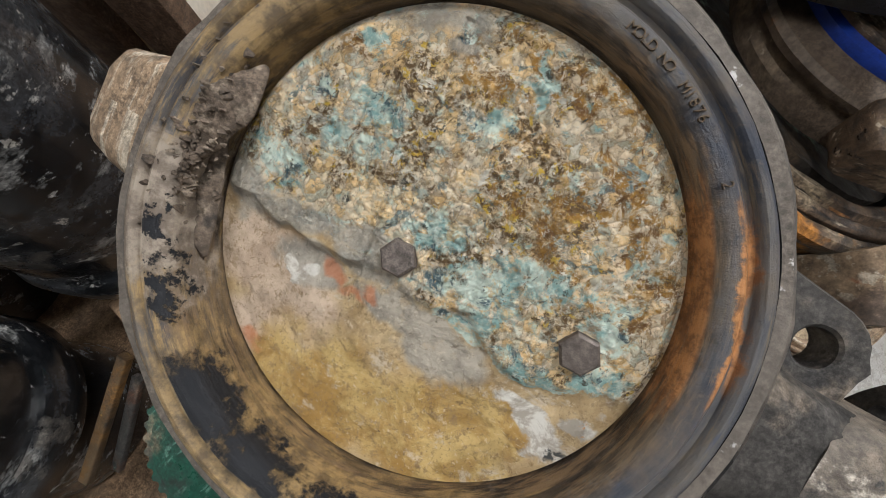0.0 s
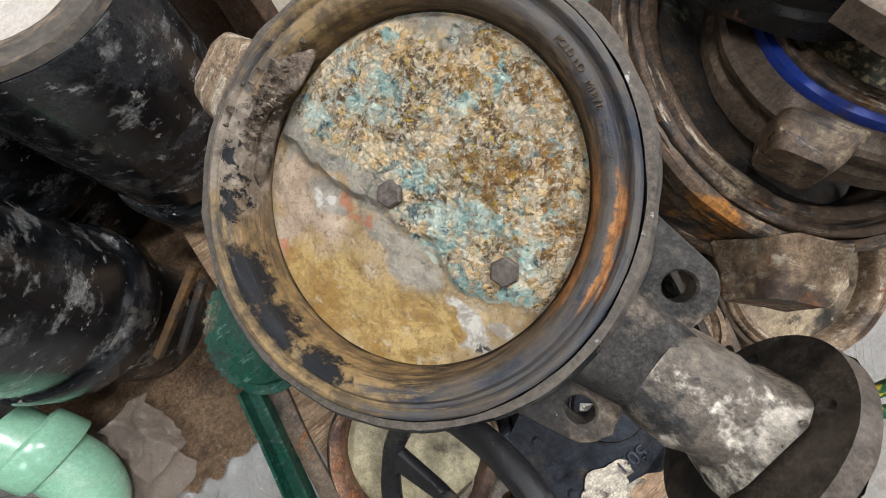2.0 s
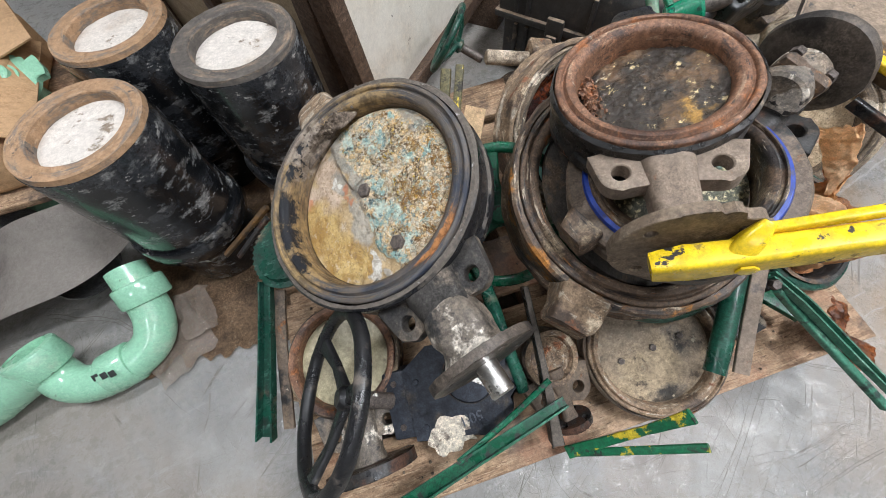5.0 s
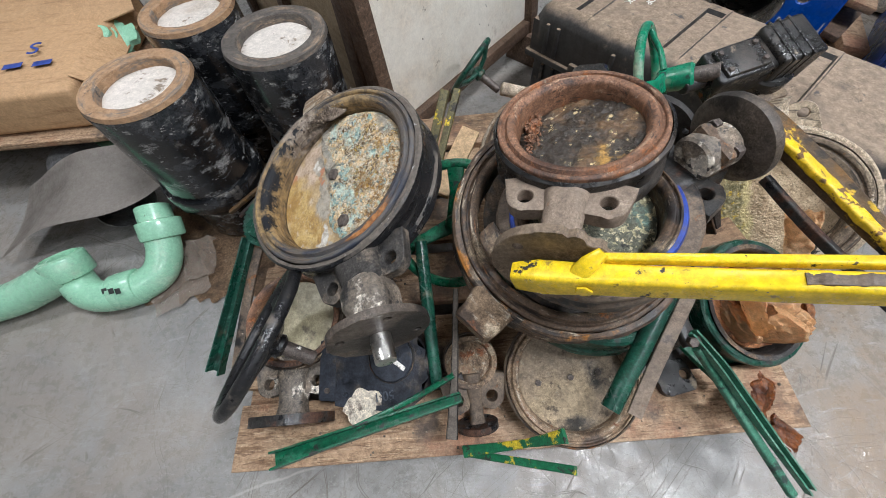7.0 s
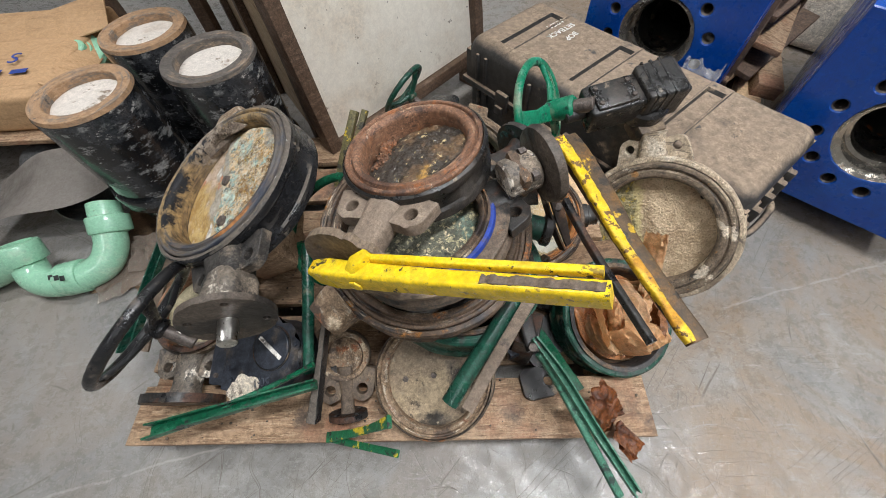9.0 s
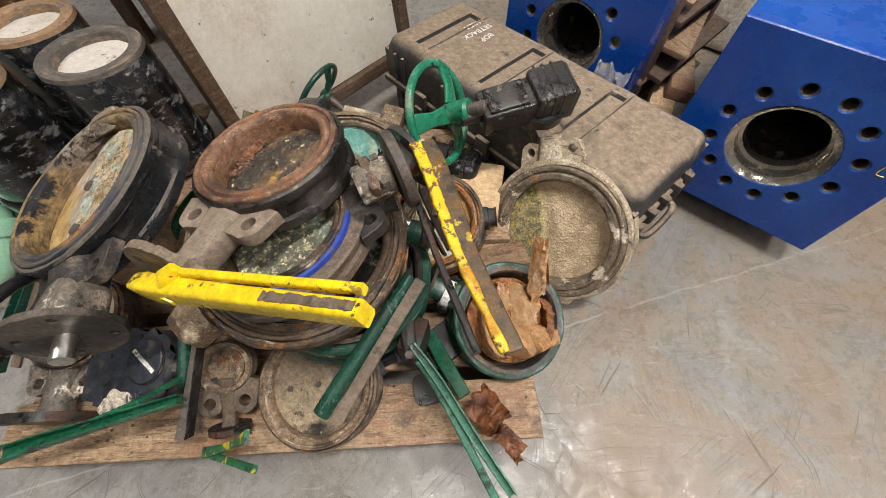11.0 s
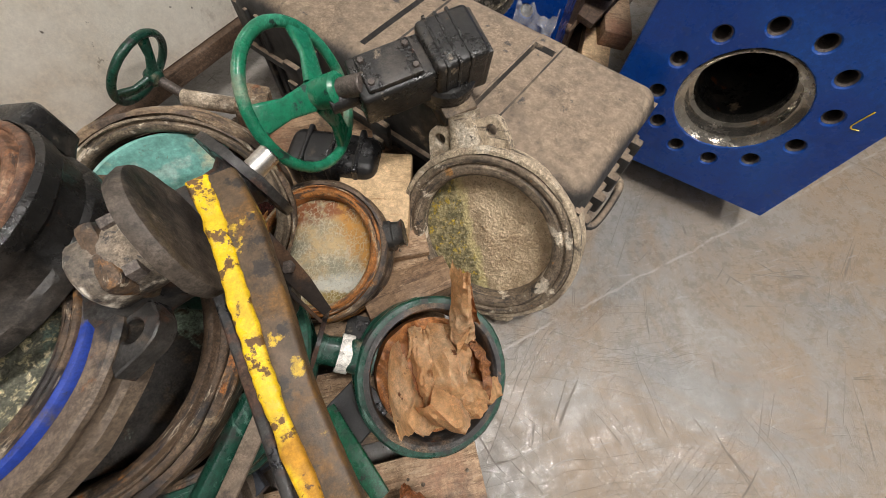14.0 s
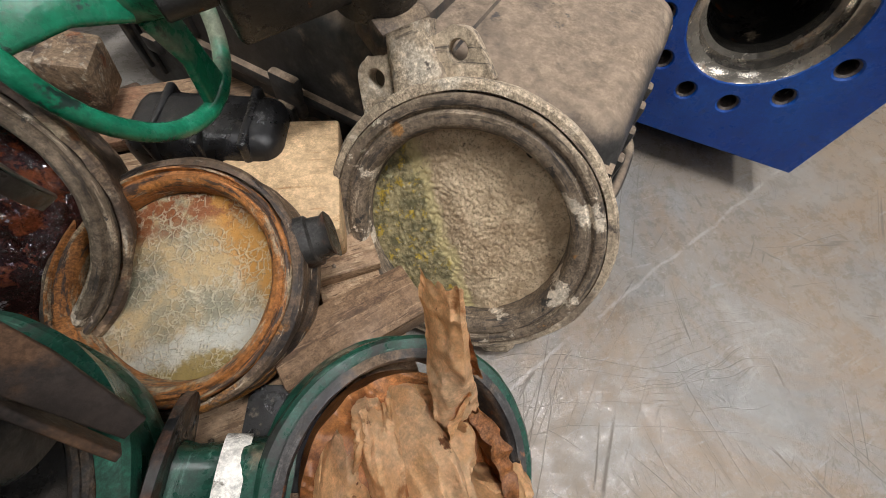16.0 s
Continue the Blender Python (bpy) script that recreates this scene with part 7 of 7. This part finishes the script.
lever("dark green lever handle hanging down beside the black valve", [(0.035, 0.47, 0.315), (0.01, 0.38, 0.28), (-0.055, 0.20, 0.19)], [(0.024, 0.02), (0.026, 0.022), (0.034, 0.024)], m_green_dark,
      [(0.055, 0.45, 0.30), (0.03, 0.36, 0.265), (-0.005, 0.205, 0.195)], (0.022, 0.008), m_grey_iron, plate=((0.092, 0.512, 0.343), (-0.25, -0.1, 0.95), 0.078), open_top=True)
lever("bright green chipped lever handle on the pallet edge", [(0.148, 0.012, 0.285), (0.25, 0.035, 0.30), (0.492, 0.086, 0.335)], [(0.03, 0.024), (0.024, 0.022), (0.018, 0.018)], m_green,
      [(0.30, 0.055, 0.30), (0.40, 0.09, 0.315), (0.482, 0.124, 0.335)], (0.010, 0.010), m_green, open_top=True)
lever("green lever tube with a dark strap resting on the small valve", [(0.751, 0.050, 0.308), (0.80, 0.115, 0.335), (0.93, 0.285, 0.40)], [(0.034, 0.034), (0.034, 0.034), (0.030, 0.030)], m_green_dark,
      [(0.785, 0.036, 0.316), (0.835, 0.11, 0.345), (0.95, 0.27, 0.41)], (0.024, 0.008), m_dusty_tan, roundness=0.49)
lever("green double lever handle hanging over the pallet edge", [(0.925, 0.165, 0.335), (0.975, 0.10, 0.30), (1.04, 0.0, 0.245), (1.112, -0.103, 0.185)], [(0.014, 0.014), (0.018, 0.018), (0.018, 0.018), (0.016, 0.016)], m_green_faded,
      [(0.935, 0.14, 0.315), (0.975, 0.085, 0.275), (1.076, -0.106, 0.188)], (0.016, 0.014), m_green_faded, bolts=(((0.930, 0.152, 0.325), (-0.2, -0.6, 0.75)),), open_top=True)
br = thing("lever_bracket", "dark iron lever bracket bolted beside the stack", "bracket", pose(0, 0, 0))
part("arm", bar([(0.915, 0.225, 0.325), (0.918, 0.18, 0.322), (0.925, 0.145, 0.318)], (0.03, 0.02), 0.3), m_black_iron, br)
part("bolt", moved(hexhead(0.010, 0.012), axes((0.921, 0.150, 0.328), (-0.1, -0.4, 0.9), (1, 0, 0))), m_bolt, br)
part("foot", moved(block(0.05, 0.08, 0.15, 0.006), pose(0.925, 0.20, 0.228, 0, 0, -20)), m_black_iron, br)
lever("green and yellow lever handle poking out at the pallet edge", [(0.49, 0.004, 0.205), (0.55, 0.006, 0.255), (0.60, 0.008, 0.31), (0.648, 0.012, 0.372)], [(0.022, 0.012), (0.016, 0.012), (0.014, 0.010), (0.022, 0.008)], m_greenyellow,
      [(0.50, 0.0, 0.205), (0.58, -0.018, 0.275), (0.66, -0.036, 0.345)], (0.013, 0.010), m_greenyellow)
lever("yellow and black lever handle standing behind the black valve", [(0.455, 0.62, 0.30), (0.48, 0.68, 0.36), (0.518, 0.765, 0.435)], (0.022, 0.016), m_olive,
      [(0.475, 0.60, 0.31), (0.505, 0.67, 0.365), (0.548, 0.76, 0.44)], (0.018, 0.012), m_olive)
lever("yellow and black lever end between the spool and the valve", [(0.05, 0.66, 0.30), (-0.09, 0.62, 0.225)], (0.013, 0.010), m_brown_worn, [(0.045, 0.635, 0.295), (-0.06, 0.605, 0.225)], (0.012, 0.008), m_black_iron)
lever("dark green lever tube standing between the two large valves", [(0.437, 0.385, 0.375), (0.441, 0.26, 0.32), (0.446, 0.125, 0.262)], [(0.026, 0.026), (0.026, 0.026), (0.024, 0.024)], m_green_dark, roundness=0.49)
lever("black flat strap lever with bolt holes on the pallet", [(0.500, 0.28, 0.36), (0.487, 0.16, 0.31), (0.469, 0.03, 0.252)], [(0.010, 0.026), (0.012, 0.03), (0.022, 0.03)], m_chipped_black)
cb = thing("flat_bracket", "dark brown bent steel strap between the valves", "bracket", pose(0, 0, 0))
part("strap", roughen(bar([(0.963, 0.423, 0.508), (0.975, 0.404, 0.487), (0.993, 0.376, 0.445), (1.012, 0.345, 0.398)], [(0.022, 0.006), (0.026, 0.006), (0.026, 0.006), (0.014, 0.006)], 0.3), 0.001, 40), m_rust_dark, cb)
part("lip", roughen(bar([(0.950, 0.412, 0.495), (0.960, 0.393, 0.472), (0.979, 0.363, 0.428), (1.000, 0.336, 0.392)], (0.005, 0.018), 0.3), 0.0008, 60), m_rust_dark, cb)
part("bolt", moved(hexhead(0.009, 0.008), axes((0.985, 0.392, 0.468), (-0.3, -0.5, 0.8), (1, 0, 0))), m_bolt, cb)
lever("green flat lever lying low between the valves", [(0.955, 0.235, 0.20), (0.985, 0.17, 0.205), (1.03, 0.085, 0.21)], [(0.03, 0.012), (0.034, 0.014), (0.028, 0.012)], m_green)

# flat dark steel pieces lying on the deck boards, also standing in for shade there
def offcut_and_shade_plate(x, y, w, d, turn):
    root = thing("offcut_and_shade_plate", "dark steel offcut with a bolt hole, also standing in for shade on the deck boards", "steel plate", pose(x, y, 0.1685, 0, 0, turn), "steel offcuts")
    part("plate", roughen(prism(rounded_rect(w, d, 0.02, 5), 0.016, [(w * 0.3, 0.0, 0.012)], 0.001), 0.0006, 40), m_black_wet, root)
    return root


offcut_and_shade_plate(0.985, 0.215, 0.13, 0.09, 35)
offcut_and_shade_plate(1.045, 0.335, 0.12, 0.11, -20)
offcut_and_shade_plate(0.955, 0.115, 0.08, 0.07, 10)

# ---- timber packing ----
solid("wood_block", roughen(block(0.16, 0.20, 0.075, 0.005), 0.002, 9, 3), m_wood_pale, "pale sawn timber block on the pallet", "wood block", pose(1.105, 0.665, 0.186, 0, 0, -14))
solid("wood_block", roughen(block(0.19, 0.075, 0.05, 0.004), 0.001, 9, 5), m_wood_brown, "short brown plank between two valves", "wood block", pose(1.135, 0.432, 0.175, 0, 4, 12))
fender = thing("rubber_fender", "scuffed black ribbed rubber fender behind the hand wheel", "rubber block", pose(1.03, 0.77, 0.203, 0, 0, -20))
part("body", roughen(block(0.21, 0.115, 0.105, 0.03, 4), 0.002, 12, 7), m_black_rubber, fender)
for x in (-0.06, 0.0, 0.06):
    part("rib", roughen(moved(block(0.014, 0.120, 0.110, 0.03, 3), Matrix.Translation((x, 0, 0))), 0.001, 20, x), m_black_rubber, fender)
solid("wood_block", roughen(block(0.13, 0.12, 0.16, 0.005), 0.002, 9, 3), m_wood, "timber chock under the black valve", "wood block", pose(0.26, 0.50, 0.229, 0, 0, 8))
solid("wood_block", roughen(block(0.11, 0.16, 0.13, 0.005), 0.002, 9, 6), m_wood, "timber chock under the black valve", "wood block", pose(0.33, 0.42, 0.374, 0, -20, 8))
solid("wood_block", roughen(block(0.2, 0.05, 0.02, 0.003), 0.001, 9, 8), m_wood_pale, "pale splintered plank behind the black valve", "wood block", pose(0.53, 0.66, 0.30, 10, -12, 60))

# ---- kraft paper ----
WAD = axes((1.152, 0.245, 0.236), (0.191, -0.321, 0.928), (0.95, 0.31, 0.0))
wad = thing("kraft_paper", "crumpled brown kraft paper stuffed into the green valve", "paper", WAD)


def ridged(x, y):
    q = Vector((x * 22 + 1.2 * noise.noise(Vector((x * 14, y * 14, 5))), y * 8, 3))
    return 0.016 * (1 - (x * x + y * y) / 0.0119) + 0.014 * (1 - 2.4 * abs(noise.noise(q))) + 0.004 * (1 - 2 * abs(noise.noise(q * 2.6)))


# The bottom of the wad is coloured darker for the shade between folds.
part("wad", moved(disc_mesh(0.100, 0.03, ridged, 70, 180), pose(0, 0, -0.036)), m_paper_dark, wad)
rng = random.Random(11)


def crushed(w, d, creases, depth, seed, nx=44, ny=44, bow=0.0):
    """A sheet of paper crushed into flat facets: every crease is a straight line along which it is bent."""
    r = random.Random(seed)
    lines = []
    for _ in range(creases):
        a = r.gauss(0, 0.30)
        lines.append((math.cos(a), math.sin(a), r.uniform(-0.5, 0.5) * w, r.choice((-1, 1)) * r.uniform(0.4, 1.0)))
    bm = bmesh.new()
    grid = []
    for i in range(nx + 1):
        row = []
        for j in range(ny + 1):
            u, v = i / nx - 0.5, j / ny - 0.5
            x, y = u * w, v * d
            z = sum(g * abs(x * cx + y * cy - c) for cx, cy, c, g in lines) * depth / math.sqrt(creases)
            q = Vector((x * 26 + seed, y * 26, seed))
            z += 0.007 * (1 - 2 * abs(noise.noise(Vector((x * 75 + seed, y * 9, seed))))) + 0.006 * (1 - 2 * abs(noise.noise(q * 1.3))) + 0.0035 * (1 - 2 * abs(noise.noise(q * 3.1))) - bow * (u * u + v * v)
            torn = 1 + 0.16 * noise.noise(Vector((u * 5 + seed, v * 5, 2))) + 0.06 * noise.noise(Vector((u * 19, v * 19, seed)))
            row.append(bm.verts.new((x * torn, y * torn, z)))
        grid.append(row)
    for i in range(nx):
        for j in range(ny):
            bm.faces.new((grid[i][j], grid[i + 1][j], grid[i + 1][j + 1], grid[i][j + 1]))
    middle = sum(v.co.z for v in bm.verts) / len(bm.verts)
    for v in bm.verts:
        v.co.z -= middle
    bmesh.ops.solidify(bm, geom=bm.faces[:], thickness=0.0007)
    return bm


# sheets crushed into the bore: place across the bore, size, tilt, seed, dark or pale
SHEETS = ((-0.045, 0.015, 0.004, 0.085, 0.150, -18, -22, 3, 0), (0.005, 0.005, 0.012, 0.070, 0.170, 10, -16, 5, 0), (0.050, 0.000, 0.002, 0.075, 0.150, 30, -26, 7, 0), (-0.020, -0.045, 0.014, 0.110, 0.075, -8, 20, 9, 0),
          (0.045, -0.055, 0.010, 0.110, 0.070, 12, 38, 11, 0), (-0.065, -0.025, 0.000, 0.060, 0.110, -34, -6, 13, 0), (0.020, 0.060, 0.004, 0.100, 0.060, 4, -30, 15, 0), (0.072, -0.030, 0.006, 0.050, 0.100, 34, -20, 17, 1), (-0.015, 0.020, 0.020, 0.040, 0.130, -24, -12, 19, 0), (0.030, -0.020, 0.020, 0.045, 0.110, 26, -34, 21, 0))
for px, py, pz, w, d, lean, turn, seed, dark in SHEETS:
    fold = moved(crushed(w, d, 24, 2.4, seed, bow=0.06), pose(px, py, pz, 0, lean, turn))
    for v in fold.verts:
        reach = v.co.xy.length
        if reach > 0.088:  # pressed back by the wall of the bore
            v.co.xy *= (0.088 + (reach - 0.088) * 0.3) / reach
    part("fold", fold, m_paper_dark if dark else m_paper, wad)
part("spill", crushed(0.085, 0.060, 18, 1.3, 23, bow=0.10), m_paper, wad, m=pose(0.064, -0.078, 0.008, 14, 20, -30))
part("strip", crushed(0.040, 0.135, 7, 0.9, 25, 20, 50, bow=0.03), m_paper, wad, m=WAD.inverted() @ axes((1.208, 0.325, 0.335), (-0.38, -0.66, 0.65), (0.9, -0.3, 0.2)))
part("strip", crushed(0.024, 0.09, 6, 0.9, 27, 14, 40), m_paper_dark, wad, m=WAD.inverted() @ axes((1.225, 0.335, 0.315), (-0.2, -0.8, 0.5), (0.9, -0.1, 0.2)))
soaked = thing("soaked_paper", "oil-soaked brown paper hanging over the pallet edge", "paper", pose(0, 0, 0))
part("sheet", crushed(0.13, 0.07, 14, 1.0, 31, 50, 30), m_paper_soaked, soaked, m=axes((1.080, 0.045, 0.215), (0.3, -0.5, 0.8), (0.62, -0.70, -0.35)))
part("shred", crushed(0.045, 0.04, 12, 0.8, 33, 30, 24), m_paper_soaked, soaked, m=axes((1.118, -0.004, 0.178), (0.6, -0.6, 0.5), (0.4, -0.5, -0.8)))
part("shred", crushed(0.045, 0.018, 8, 1.2, 35, 24, 12), m_paper_soaked, soaked, m=axes((1.128, -0.026, 0.140), (0.6, -0.6, 0.5), (0.2, -0.3, -0.9)))
# grit scattered over the boards under the valves
rng = random.Random(21)
grit = bmesh.new()
for _ in range(420):
    x, y = rng.uniform(0.02, 1.18), rng.uniform(0.01, 0.9)
    r = rng.uniform(0.0012, 0.004)
    bmesh.ops.create_icosphere(grit, subdivisions=1, radius=r, matrix=Matrix.Translation((x, y, 0.1505 + r * 0.3)))
solid("grit", grit, m_mud, "loose grit and rust crumbs on the pallet", "grit", kind="stuff")

# moulded letters round the seat
for text, start in (("MOLD NO", 72.2), ("M1876", 58.6), ("2", 40.6)):
    for i, letter in enumerate(text):
        if letter != " ":
            a = start - 1.52 * i
            lettering(letter, 0.0072, m_seat_old, "lettering", vA, pose(0.1588 * math.cos(radians(a)), 0.1588 * math.sin(radians(a)), 0.0012, 0, 0, a - 90), "raised moulded letter", depth=0.0006)
